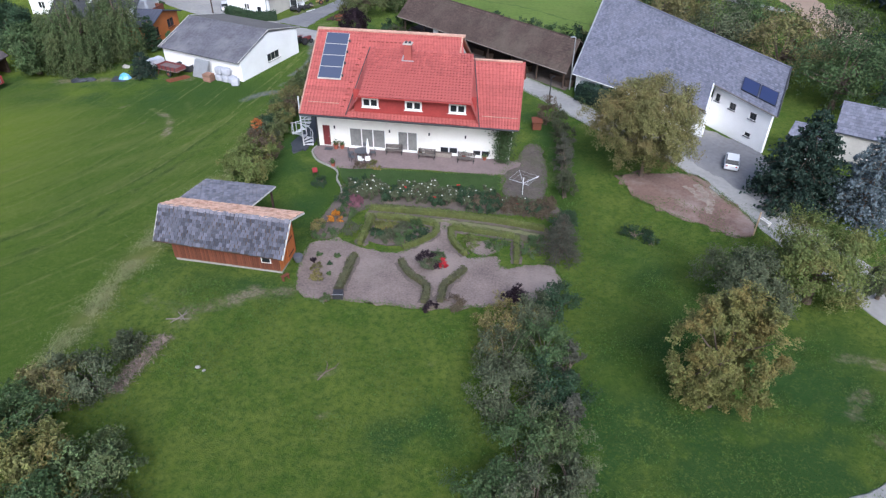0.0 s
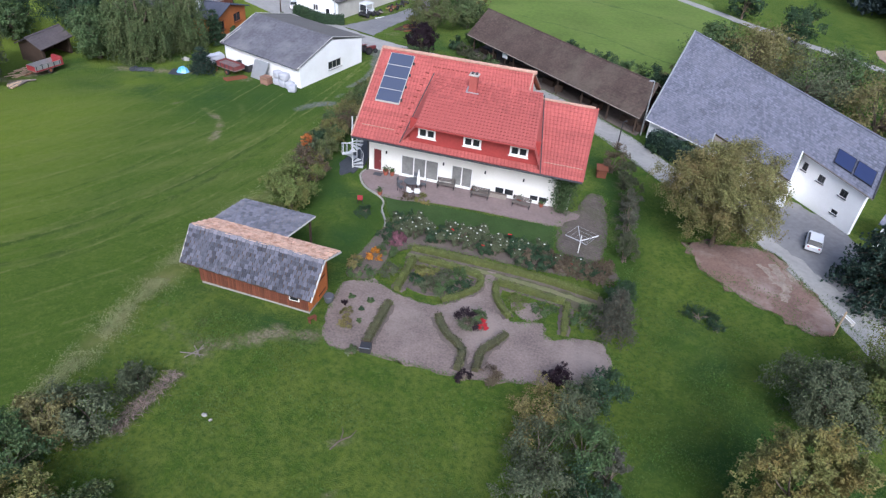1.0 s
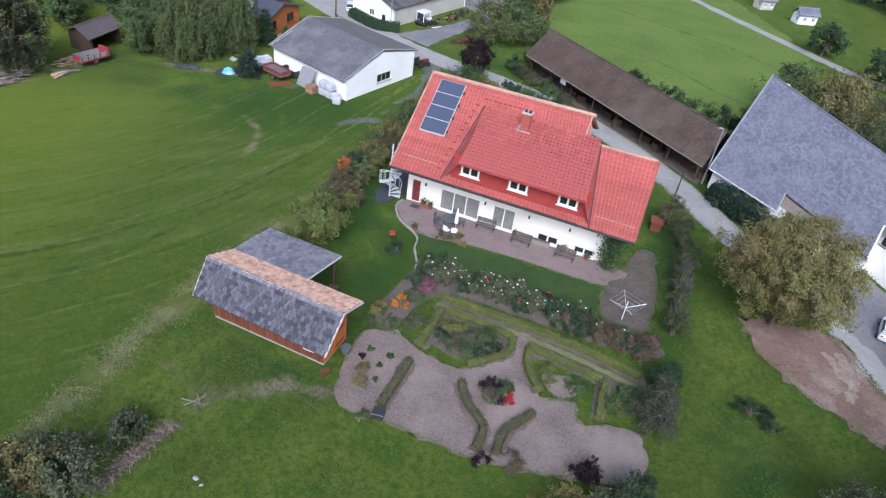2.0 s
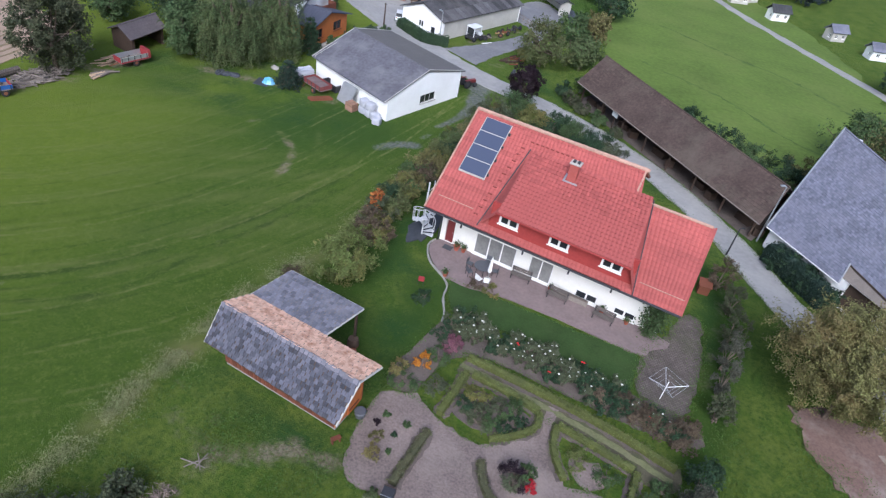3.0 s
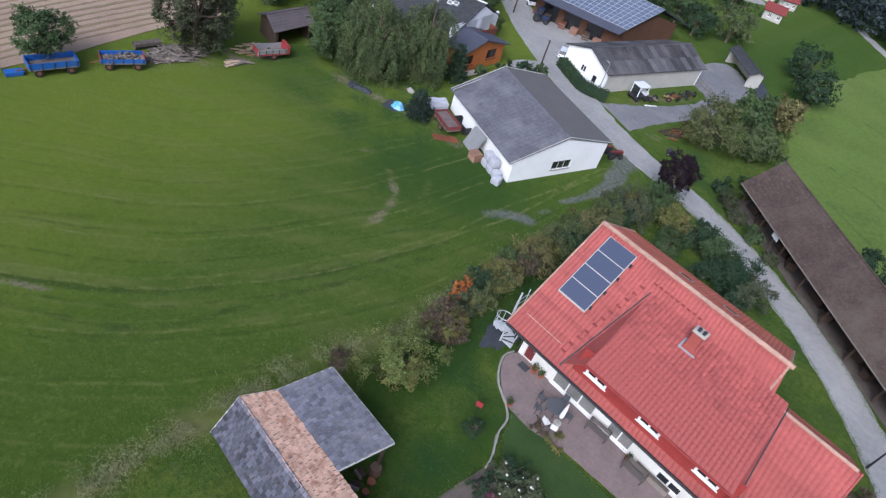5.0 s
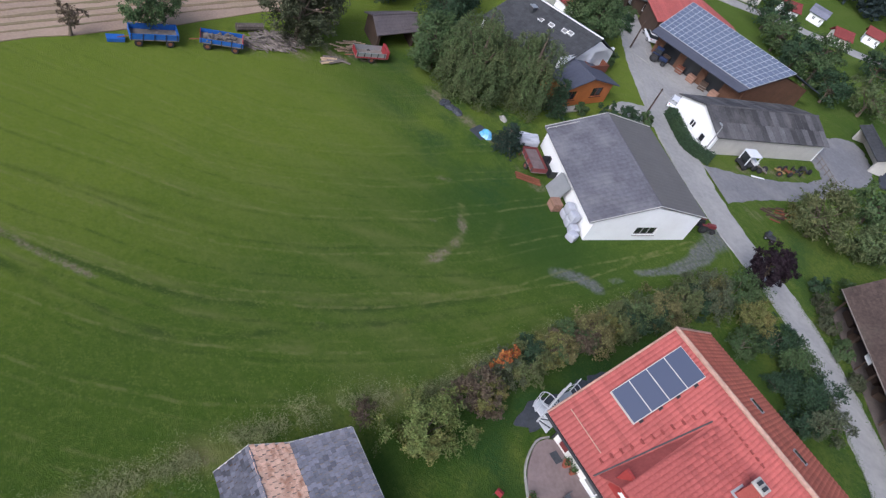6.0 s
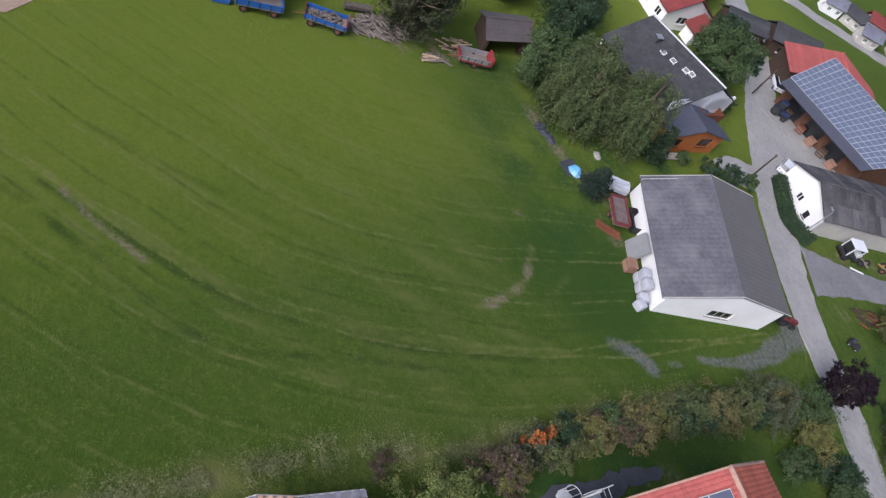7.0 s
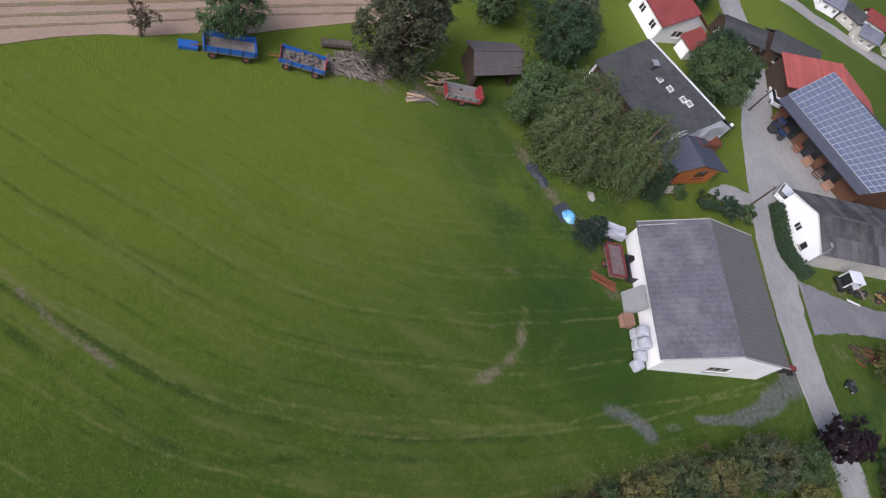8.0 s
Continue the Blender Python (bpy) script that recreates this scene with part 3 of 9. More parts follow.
def tree(name, label, x, y, h, r, low, material, n=3500, size=0.2, clump=38, seed=1, trunk=0.0, droop=0.0, spread=0.3, category="tree", group=""):
    """Tapered trunk, limbs to the clumps, crown of many small leaves."""
    rng = np.random.default_rng(seed)
    n, size, clump = int(n * 2.3), size * 0.70, int(clump * 1.5)
    t = base(name, label, category, (x, y, 0), 0, group)
    pts, cs = clumps(rng, n, clump, r, h, low, spread)
    tr = trunk or 0.035 * h + 0.03
    lean = rng.normal(0, 0.12, 2)
    top = low + (h - low) * 0.55
    line = [(lean[0] * k * k, lean[1] * k * k, top * k) for k in (0, 0.15, 0.4, 0.7, 1.0)]
    bm = tube(line, [tr * 1.35, tr, tr * 0.8, tr * 0.55, tr * 0.25], 8)
    part("trunk", bm, M_BARK, t)
    bm = bmesh.new()
    for cpt in cs[:: max(1, len(cs) // 16)]:
        k = rng.uniform(0.35, 0.9)
        s = Vector((lean[0] * k * k, lean[1] * k * k, top * k))
        e = Vector(cpt)
        m = (s + e) / 2 + Vector((0, 0, -0.12 * (e - s).length * 0.5))
        tube([s, m, e], [tr * 0.4, tr * 0.25, tr * 0.08], 5, bm)
    tagged(part("limb", bm, M_BARK, t), kind="stuff")
    leaves("crown", pts, size, rng, material, t, droop, heart=(0, 0, low + (h - low) * 0.4))
    return t


def shrub(name, label, x, y, h, r, material, n=900, size=0.14, clump=16, seed=1, category="shrub", group="", spread=0.36, low=0.0, squash=1.0):
    """A many-stemmed bush."""
    rng = np.random.default_rng(seed)
    n, size = int(n * 2.4), size * 0.82
    t = base(name, label, category, (x, y, 0), 0, group)
    pts, cs = clumps(rng, n, clump, r, h, low, spread, outer=0.6)
    pts[:, 1] *= squash
    bm = bmesh.new()
    for cpt in cs[:: max(1, len(cs) // 8)]:
        tube([(rng.normal(0, 0.1), rng.normal(0, 0.1), -0.03), (cpt[0] * 0.4, cpt[1] * 0.4 * squash, cpt[2] * 0.6), (cpt[0], cpt[1] * squash, cpt[2])], [0.045, 0.03, 0.012], 5, bm)
    tagged(part("branchwork", bm, M_TWIG, t), kind="stuff")
    leaves("foliage", pts, size, rng, material, t, heart=(0, 0, h * 0.3), turn=1.2)
    return t


def conifer(name, label, x, y, h, r, material, n=4000, size=0.18, seed=1, blunt=0.7):
    """Straight trunk, tiers of drooping branches."""
    rng = np.random.default_rng(seed)
    t = base(name, label, "tree", (x, y, 0))
    part("trunk", tube([(0, 0, -0.05), (0, 0, h * 0.5), (0, 0, h * 0.97)], [0.05 + h * 0.022, 0.04 + h * 0.012, 0.02], 8), M_BARK, t)
    tiers, bm, P = int(h * 1.6), bmesh.new(), []
    for k in range(tiers):
        f = (k + 0.5) / tiers
        z0 = 0.3 + (h - 0.4) * f
        rr = r * (1 - f ** (1 / blunt * 1.4)) ** 0.8 + 0.15
        arms = max(5, int(10 * rr / r) + 3)
        for j in range(arms):
            ang = j * math.tau / arms + rng.uniform(0, 0.6) + k
            L = rr * rng.uniform(0.72, 1.12)
            e = np.array([math.cos(ang) * L, math.sin(ang) * L, z0 - 0.18 * L + rng.normal(0, 0.08)])
            tube([(0, 0, z0), (e[0] * 0.6, e[1] * 0.6, z0 - 0.04 * L), tuple(e)], [0.04, 0.025, 0.01], 4, bm)
            m = max(6, int(n * L / (tiers * arms * r * 0.75)))
            s = rng.uniform(0.15, 1, m) ** 0.7
            q = np.column_stack([e[0] * s, e[1] * s, z0 - (z0 - e[2]) * s ** 1.5]) + rng.normal(0, 0.10 + 0.05 * L, (m, 3)) * np.array([1, 1, 0.6])
            P.append(q)
    tagged(part("branchwork", bm, M_BARK, t), kind="stuff")
    leaves("needles", np.repeat(np.concatenate(P), 2, 0) + rng.normal(0, 0.05, (2 * sum(map(len, P)), 3)), size * 0.75, rng, material, t, droop=0.25)
    return t


def hedge(name, label, pts, width, h, material, seed=1, dens=70, size=0.09, group="", inner=None):
    """A clipped hedge along pts: a rough body with leaves all over its faces."""
    rng = np.random.default_rng(seed)
    line = np.array(pts, float)
    t = base(name, label, "hedge", (*line[0], 0), 0, group)
    rel = smooth_line(line - line[0], 0.4) if len(line) > 2 else np.array([line[0] - line[0] + (line[1] - line[0]) * k for k in np.linspace(0, 1, max(3, int(np.linalg.norm(line[1] - line[0]) / 0.4)))])
    tan = np.gradient(rel, axis=0)
    tan /= np.maximum(np.linalg.norm(tan, axis=1)[:, None], 1e-6)
    nor = np.stack([-tan[:, 1], tan[:, 0]], 1)
    ring = [(-0.5, 0.0), (-0.5, 0.55), (-0.42, 0.93), (0, 0.97), (0.42, 0.93), (0.5, 0.55), (0.5, 0.0)]
    V = []
    for s, z in ring:
        w = width * 0.9 * s * (1 + rng.normal(0, 0.05, len(rel)))
        V.append(np.column_stack([rel + nor * w[:, None], np.full(len(rel), h * z) * (1 + rng.normal(0, 0.04, len(rel)))]))
    n, k = len(rel), len(ring)
    bm = bmesh.new()
    vs = [[bm.verts.new(V[j][i]) for j in range(k)] for i in range(n)]
    for i in range(n - 1):
        for j in range(k - 1):
            bm.faces.new((vs[i][j], vs[i + 1][j], vs[i + 1][j + 1], vs[i][j + 1]))
    bm.faces.new(vs[0])
    bm.faces.new(vs[-1][::-1])
    bmesh.ops.recalc_face_normals(bm, faces=bm.faces[:])
    part("body", bm, inner or material, t)
    L = np.linalg.norm(np.diff(rel, axis=0), axis=1).sum()
    m = int(dens * L * (width + 2 * h))
    idx = rng.uniform(0, n - 1.001, m)
    i0 = idx.astype(int)
    f = (idx - i0)[:, None]
    p = rel[i0] * (1 - f) + rel[i0 + 1] * f
    q = rng.uniform(0, width + 2 * h, m)
    side = np.where(q < h, -0.5, np.where(q > h + width, 0.5, (q - h) / width - 0.5))
    z = np.where(q < h, q, np.where(q > h + width, 2 * h + width - q, h))
    P = np.column_stack([p + nor[i0] * (side * width)[:, None], z]) + rng.normal(0, 0.05, (m, 3))
    P[:, 2] = np.maximum(P[:, 2], 0.03)
    leaves("foliage", P, size, rng, material, t)
    return t


EDGE = []


def fringe(line, per_metre=70, spread=0.13, closed=True, inset=0.0):
    """Blades of grass growing over the edge of a way or bed; gathered and built together at the end."""
    rng = np.random.default_rng(len(EDGE) + 5)
    pts = smooth_line([*line, line[0]] if closed else line, 0.25)
    n = int(len(pts) * 0.25 * per_metre)
    c = pts[rng.integers(0, len(pts), n)] + rng.normal(0, spread, (n, 2)) * rng.uniform(0.3, 1.6, (n, 1))
    EDGE.append(np.column_stack([c, rng.uniform(0.02, 0.09, n)]))


def willow(name, label, x, y, h, r, material, n=16000, size=0.11, seed=1, lobes=6):
    """A willow: several domes side by side, hung all round with drooping strands of narrow leaves."""
    rng = np.random.default_rng(seed)
    t = base(name, label, "tree", (x, y, 0))
    part("trunk", tube([(0, 0, 0), (0.05, 0, h * 0.2), (0, 0.1, h * 0.45), (0.1, 0, h * 0.7)], [0.5, 0.38, 0.28, 0.12], 9), M_BARK, t)
    bm, P, D = bmesh.new(), [], []
    for k in range(lobes):
        a = k * math.tau / (lobes - 1) + rng.uniform(-0.3, 0.3)
        q = 0.0 if k == 0 else r * rng.uniform(0.45, 0.62)
        c = np.array([q * math.cos(a), q * math.sin(a), 0.0])
        top, lr = h * (1.0 if k == 0 else rng.uniform(0.72, 0.92)), r * rng.uniform(0.42, 0.58)
        tube([(0, 0, h * 0.4), (c[0] * 0.6, c[1] * 0.6, top * 0.7), (c[0], c[1], top * 0.92)], [0.2, 0.13, 0.04], 6, bm)
        m = 95
        ang, lift = rng.uniform(0, math.tau, m), rng.uniform(-0.85, 1.0, m)
        rad = lr * np.sqrt(1 - lift ** 2 * 0.96) * rng.uniform(0.7, 1.12, m)
        sx, sy = c[0] + rad * np.cos(ang), c[1] + rad * np.sin(ang)
        sz = top * (0.56 + 0.44 * lift)
        drop = rng.uniform(0.10, 0.30, m) * h
        pick = rng.integers(0, m, n // lobes)
        f = rng.uniform(0, 1, len(pick))
        thin = 0.07 + 0.13 * np.sqrt(f)
        P.append(np.column_stack([sx[pick] + 0.3 * f * np.cos(ang[pick]), sy[pick] + 0.3 * f * np.sin(ang[pick]), np.maximum(sz[pick] - f * drop[pick], 0.15 + 0.5 * rng.uniform(0, 1, len(pick)))]) + rng.normal(0, 1, (len(pick), 3)) * thin[:, None] * np.array([1, 1, 0.6]))
        D.append(c)
    tagged(part("limb", bm, M_BARK, t), kind="stuff")
    leaves("crown", np.concatenate(P), size * 1.12, rng, material, t, droop=0.7, heart=(0, 0, h * 0.3), turn=1.1, slim=0.42)
    return t


def crumple(bm, amount, seed=1):
    """Push every corner of a lump a little out of place."""
    rg = random.Random(seed)
    for v in bm.verts:
        v.co *= 1 + rg.uniform(-amount, amount)
    return bm


def tiled(name, a, b, c, d, material, parent, label="", wide=0.3, long=0.38, singles=300):
    """A roof plane a, b (eave), c, d (ridge) of separate hollow tiles: the lower rows are tiles one by one, the rest is joined."""
    A, Bv, C, D = (Vector(p) for p in (a, b, c, d))
    nu = round(((Bv - A).length + (C - D).length) / 2 / wide)
    nv = round(((D - A).length + (C - Bv).length) / 2 / long)
    prof = [(0.0, 0.0), (0.22, 0.8), (0.5, 1.0), (0.78, 0.6), (1.0, 0.02)]
    T = np.array([(x * 0.985, y, z * 0.05 + lift) for y, lift in ((0.0, -0.015), (0.0, 0.045), (1.07, 0.0)) for x, z in prof])
    F = [(i, i + 1, i + 6, i + 5) for i in (0, 1, 2, 3, 5, 6, 7, 8)]
    me = quads("tile", T * np.array([wide, long, 1]), F)
    me.materials.append(material)
    spots = []
    for k in range(nv):
        lo, hi = A.lerp(D, k / nv), Bv.lerp(C, k / nv)
        x = (hi - lo).normalized()
        up = (D - A) * 0.5 + (C - Bv) * 0.5
        z = x.cross(up).normalized()
        y = z.cross(x)
        w, h = (hi - lo).length / nu / wide, up.dot(y) / nv / long
        for i in range(nu):
            m = Matrix((x * w, y * h, z)).transposed().to_4x4()
            spots.append(Matrix.Translation(lo.lerp(hi, i / nu)) @ m)
    rest = [np.array(m)[:3, :3] @ (T * np.array([wide, long, 1])).T + np.array(m)[:3, 3:] for m in spots[singles:]]
    nrm = np.array((Bv - A).cross(D - A).normalized())
    plane = np.array([a, b, c, d], float)
    V = np.concatenate([q.T for q in rest] + [plane - nrm * 0.006, plane - nrm * 0.1])
    FF = np.concatenate([np.array(F) + 15 * k for k in range(len(rest))] + [15 * len(rest) + np.array([[4, 7, 6, 5], [0, 4, 5, 1], [1, 5, 6, 2], [2, 6, 7, 3], [3, 7, 4, 0], [0, 1, 2, 3]])])
    ob = tagged(link(name, quads(name, V, FF), parent, label, material), kind="stuff")
    for m in spots[:singles]:
        t = new("tile", me)
        t.parent = ob
        t.matrix_local = m
    return ob

# ---- ground: one sheet to the horizon ----
def dist_to(line, X, Y):
    """Distance of every point from a smooth line."""
    pts = smooth_line(line, 2.0)
    best = np.full(X.shape, 1e9)
    for (x0, y0), (x1, y1) in zip(pts, pts[1:]):
        dx, dy = x1 - x0, y1 - y0
        t = np.clip(((X - x0) * dx + (Y - y0) * dy) / (dx * dx + dy * dy + 1e-9), 0, 1)
        best = np.minimum(best, np.hypot(X - x0 - t * dx, Y - y0 - t * dy))
    return best


def waves(X, Y, seed, scale, octaves=3):
    """Smooth uneven field between about -1 and 1."""
    rng = np.random.default_rng(seed)
    out = np.zeros(X.shape)
    for o in range(octaves):
        for _ in range(5):
            a, ph = rng.uniform(0, math.tau), rng.uniform(0, math.tau)
            k = 2 ** o / scale * rng.uniform(0.7, 1.4)
            out += np.sin((X * math.cos(a) + Y * math.sin(a)) * k + ph) / (2.2 * 1.7 ** o)
    return out / 2


far = [60, 75, 95, 120, 160, 220, 320, 480, 750, 1200, 2000]
gx = np.concatenate([[-60 - v for v in far[::-1]], np.arange(-60, 60.1, 0.38), [60 + v for v in far]])
gy = np.concatenate([[-60 - v for v in far[::-1]], np.arange(-60, 80.1, 0.38), [80 + v for v in far]])
GX, GY = np.meshgrid(gx, gy)
GZ = 0.025 * waves(GX, GY, 4, 3.0) * (np.abs(GX) < 70) - 0.04
ni, nj = len(gx), len(gy)
ii, jj = np.meshgrid(np.arange(ni - 1), np.arange(nj - 1))
ii, jj = ii.ravel(), jj.ravel()
g_me = quads("ground", np.column_stack([GX.ravel(), GY.ravel(), GZ.ravel()]), np.stack([jj * ni + ii, jj * ni + ii + 1, (jj + 1) * ni + ii + 1, (jj + 1) * ni + ii], 1))
g_me.polygons.foreach_set("use_smooth", np.ones(len(g_me.polygons), bool))

TRACKS = [  # wheel ruts of the mown field: line, width, strength
    ([(-34, -33), (-27.9, -26.7), (-23.4, -21.7), (-18.8, -16.3), (-15.9, -10.4), (-13.5, -3.0), (-11.4, 8)], 0.34, 0.5),
    ([(-32, -33), (-26.3, -27.5), (-22.2, -23.2), (-18.7, -19.8), (-16.0, -15.3), (-13.7, -10.8), (-12.0, -6.5), (-11, 0)], 0.28, 0.6),
    ([(-31.3, -24.8), (-24.4, -14.8), (-19.7, -8.0), (-15.2, -0.6), (-12, 7)], 0.50, 0.32),
    ([(-34.7, -14.2), (-27.8, -9.6), (-24, -2), (-19, 3)], 0.56, 0.27),
    ([(-20.9, 8.0), (-19.3, 7.4), (-17.7, 6.0), (-16.5, 3.9), (-15.8, 1.3)], 0.3, 1.35),
    ([(-18.6, 11.5), (-16.8, 9), (-15.0, 6), (-14.2, 3)], 0.31, 0.36),
    ([(-33, -20), (-25, -10), (-20, -2), (-17, 4)], 0.50, 0.27),
    ([(-38, -14), (-31, -6), (-25, 3), (-22, 10)], 0.62, 0.20),
    ([(-30, -29.5), (-24, -25), (-18, -21.5), (-14, -16), (-11.5, -10)], 0.31, 0.45),
    ([(-9.5, 2), (-9.2, 10), (-8.5, 18)], 0.62, 0.27),
]
RUTS = [  # thin dark wheel marks beside them
    ([(-33.5, -33), (-27.3, -27.0), (-22.9, -22.2), (-18.6, -17.3), (-15.5, -11.4), (-13.0, -4.0), (-11, 6)], 0.2, 0.9),
    ([(-31.6, -33.2), (-25.9, -28.0), (-21.8, -23.9), (-18.2, -21.0), (-14.6, -17.0), (-13.2, -10.0), (-11.8, -4.5), (-10.6, 3)], 0.2, 0.9),
    ([(-31.9, -24.2), (-25.0, -14.4), (-20.2, -7.6), (-15.8, -0.4), (-12.6, 7)], 0.22, 0.4),
    ([(-30, -30.3), (-24, -25.9), (-17.8, -22.3), (-13.6, -16.5)], 0.2, 0.5),
]
wear = np.zeros(GX.shape)
rough = waves(GX, GY, 9, 0.8, 3)
for line, w, s in TRACKS:
    wear += 0.85 * s * np.exp(-(dist_to(line, GX, GY) / (w * 0.7)) ** 2) * np.clip(0.75 + 0.9 * rough, 0, 1.6)
rut = np.zeros(GX.shape)
for line, w, s in RUTS:
    rut += 1.25 * s * np.exp(-(dist_to(line, GX, GY) / (w * 1.35)) ** 2) * np.clip(0.7 + 0.8 * rough, 0, 1.5)
wear += 0.8 * np.exp(-(dist_to([(-6.6, -33), (-6.9, -25.5), (-7.1, -18), (-7.2, -12), (-6.8, -8.5), (-5.9, -4.5), (-6.4, 2), (-6.8, 10), (-6.6, 18)], GX, GY) / 1.0) ** 2) * np.clip(0.55 + 0.8 * rough + 0.7 * waves(GX, GY, 71, 2.4, 2), 0, 1.5)
in_field = 1 / (1 + np.exp(np.clip((GX + 7.2 + 0.3 * rough) * 3, -40, 40)))
lane_d = dist_to([(-60, -60), *TRACKS[0][0], (-10.5, 30)], GX, GY)
soaked = np.zeros(GX.shape)
for line, w, q in [([(-9.8, 35.4), (-10.4, 33.4)], 1.3, 1.3), ([(-10.2, 33.4), (-9.2, 30.0)], 1.0, 1.15), ([(-9.2, 30.6), (-8.6, 28.0), (-8.4, 25.6)], 0.7, 1.1), ([(-8.4, 26.4), (-8.8, 23.1), (-9.4, 20.6)], 0.42, 1.1), ([(-11.8, 12.2), (-10.6, 14.2), (-9.2, 15.2)], 0.65, 0.95), ([(-9.2, 18.4), (-9.4, 17.2)], 0.35, 0.55)]:
    soaked += q * np.exp(-(dist_to(line, GX, GY) / w) ** 2) * np.clip(0.95 + 0.7 * waves(GX, GY, 41, 1.7, 2), 0, 1.5)
mown = in_field * (0.3 + 0.8 * np.exp(-(lane_d / 13) ** 2))
stripe = np.sin((GX * 0.62 - GY * 0.78 + 1.2 * waves(GX, GY, 2, 14)) * 1.6)
wear += in_field * (0.09 * stripe + 0.05 * np.sin((GX * 0.62 - GY * 0.78 + 0.6 * rough) * 7.0) + 0.18 * np.clip(waves(GX, GY, 7, 9), -1, 1))
dirt = np.zeros(GX.shape)
for line, w, s in [([(-0.5, -24), (1.0, -22.4), (2.6, -21.0), (4.6, -20.2), (5.4, -19.6)], 0.8, 0.62), ([(-4, -22.5), (-1, -23), (2, -22)], 0.7, 0.7), ([(-5.6, -20.5), (-3.6, -20.2), (-2, -21)], 0.6, 0.6),
                   ([(-0.5, -26), (-1.4, -28.5), (-1.6, -30.5)], 0.6, 1.0), ([(23.5, 0), (23.6, 6), (23.5, 12)], 1.0, 0.4),
                   ([(-7, -30), (-6.9, -22), (-7.0, -16), (-6.9, -9), (-5.8, -3)], 0.7, 0.35), ([(-1.2, 5), (-1.4, 12), (1, 17)], 1.0, 0.4),
                   ([(48, -22), (52, -25), (54, -29)], 1.3, 0.8), ([(-18.2, 47.0), (-16.8, 51.0), (-15.4, 57.0)], 1.1, 1.0), ([(-24.5, 17.6), (-21.5, 17.6)], 1.0, 0.7), ([(-12.2, 42.6), (-11.0, 46.6)], 1.2, 0.8), ([(-44.2, 2.0), (-43.6, 4.5), (-43.0, 7.0), (-43.4, 9)], 1.2, 1.0), ([(-36, 13.5), (-33, 14.8), (-28, 17.0), (-25.5, 17.6)], 1.0, 0.9), ([(-45.5, -5), (-44.2, 0), (-43.2, 6), (-42.0, 9)], 1.5, 0.75),
                   ([(-26.4, -25.6), (-23.7, -23.5), (-22.3, -22.3), (-20.9, -20.9)], 0.26, 1.0), ([(-19.8, 7.5), (-17.7, 6.0), (-16.5, 3.9), (-15.9, 1.6)], 0.34, 1.4), ([(-13.5, -9.4), (-13.1, -8.4)], 0.25, 0.9), ([(-24.4, 7.6), (-23.9, 8.6)], 0.25, 0.8), ([(-20.0, 4.0), (-19.6, 4.8)], 0.2, 0.7), ([(39.5, -20.6), (42.8, -20.2), (45, -21)], 0.5, 0.7), ([(10, -27.3), (10.8, -26.8)], 0.35, 0.8), ([(15.8, -25.5), (16.6, -25.2)], 0.35, 0.6), ([(19.4, -24.6), (20.2, -24.4)], 0.5, 0.6), ([(11.2, -30.4), (11.5, -30.2)], 0.22, 0.9), ([(8.0, -26.0), (8.3, -25.9)], 0.25, 0.6), ([(3.2, -20.2), (4.6, -20.3)], 0.8, 0.9), ([(42.5, -27.5), (41, -25), (42.5, -23.5)], 0.5, 0.8)]:
    dirt += s * np.exp(-(dist_to(line, GX, GY) / w) ** 2) * np.clip(0.6 + 1.2 * rough, 0, 1.5)
# lush grass; the bands by hedgerow, house and long shed also hold painted shade
lush_shade = 0.6 * np.clip(0.35 + 0.8 * waves(GX, GY, 12, 4.5) + 0.5 * waves(GX, GY, 13, 1.0), 0, 1) * np.clip((GX - 22) / 6, 0, 1)
lush_shade += 0.9 * np.exp(-(dist_to([(-3, -3), (-2, -10), (3.5, -9), (3, -3)], GX, GY) / 2.5) ** 2)
lush_shade += 0.8 * np.exp(-(dist_to([(-2.6, -2), (-3, 6), (-2.8, 14), (-1, 22), (5, 24), (12, 20), (17, 15)], GX, GY) / 2.2) ** 2)
dry = np.clip((-GX - 17 + 3 * waves(GX, GY, 51, 9)) / 22, 0, 1)
lush_shade += 0.85 * np.exp(-(dist_to([(-43, 8), (-36, 11), (-29, 12.5), (-23, 13), (-18, 13), (-14, 15)], GX, GY) / 6.5) ** 2) * np.clip(0.8 + 0.5 * waves(GX, GY, 61, 3.0), 0, 1.3)
lush_shade += 0.75 * np.clip((GY - 68) / 10, 0, 1) * np.clip((4 - GX) / 6, 0, 1)
lush_shade += 0.5 * np.exp(-(dist_to([(-24, 3), (-19.5, 8), (-16.5, 13)], GX, GY) / 5.0) ** 2)
lush_shade += 0.9 * np.exp(-(dist_to([(27, 20), (18, 29.8), (9, 36), (0, 40)], GX, GY) / 2.0) ** 2)
lush_shade += 1.1 * np.exp(-(dist_to([(24.4, -9), (24.4, -3), (24.2, 3), (23.6, 9), (21.4, 13)], GX, GY) / 1.7) ** 2)
# darker rank grass, with shade under willows and beside house and lane painted in
dank_shade = np.zeros(GX.shape)
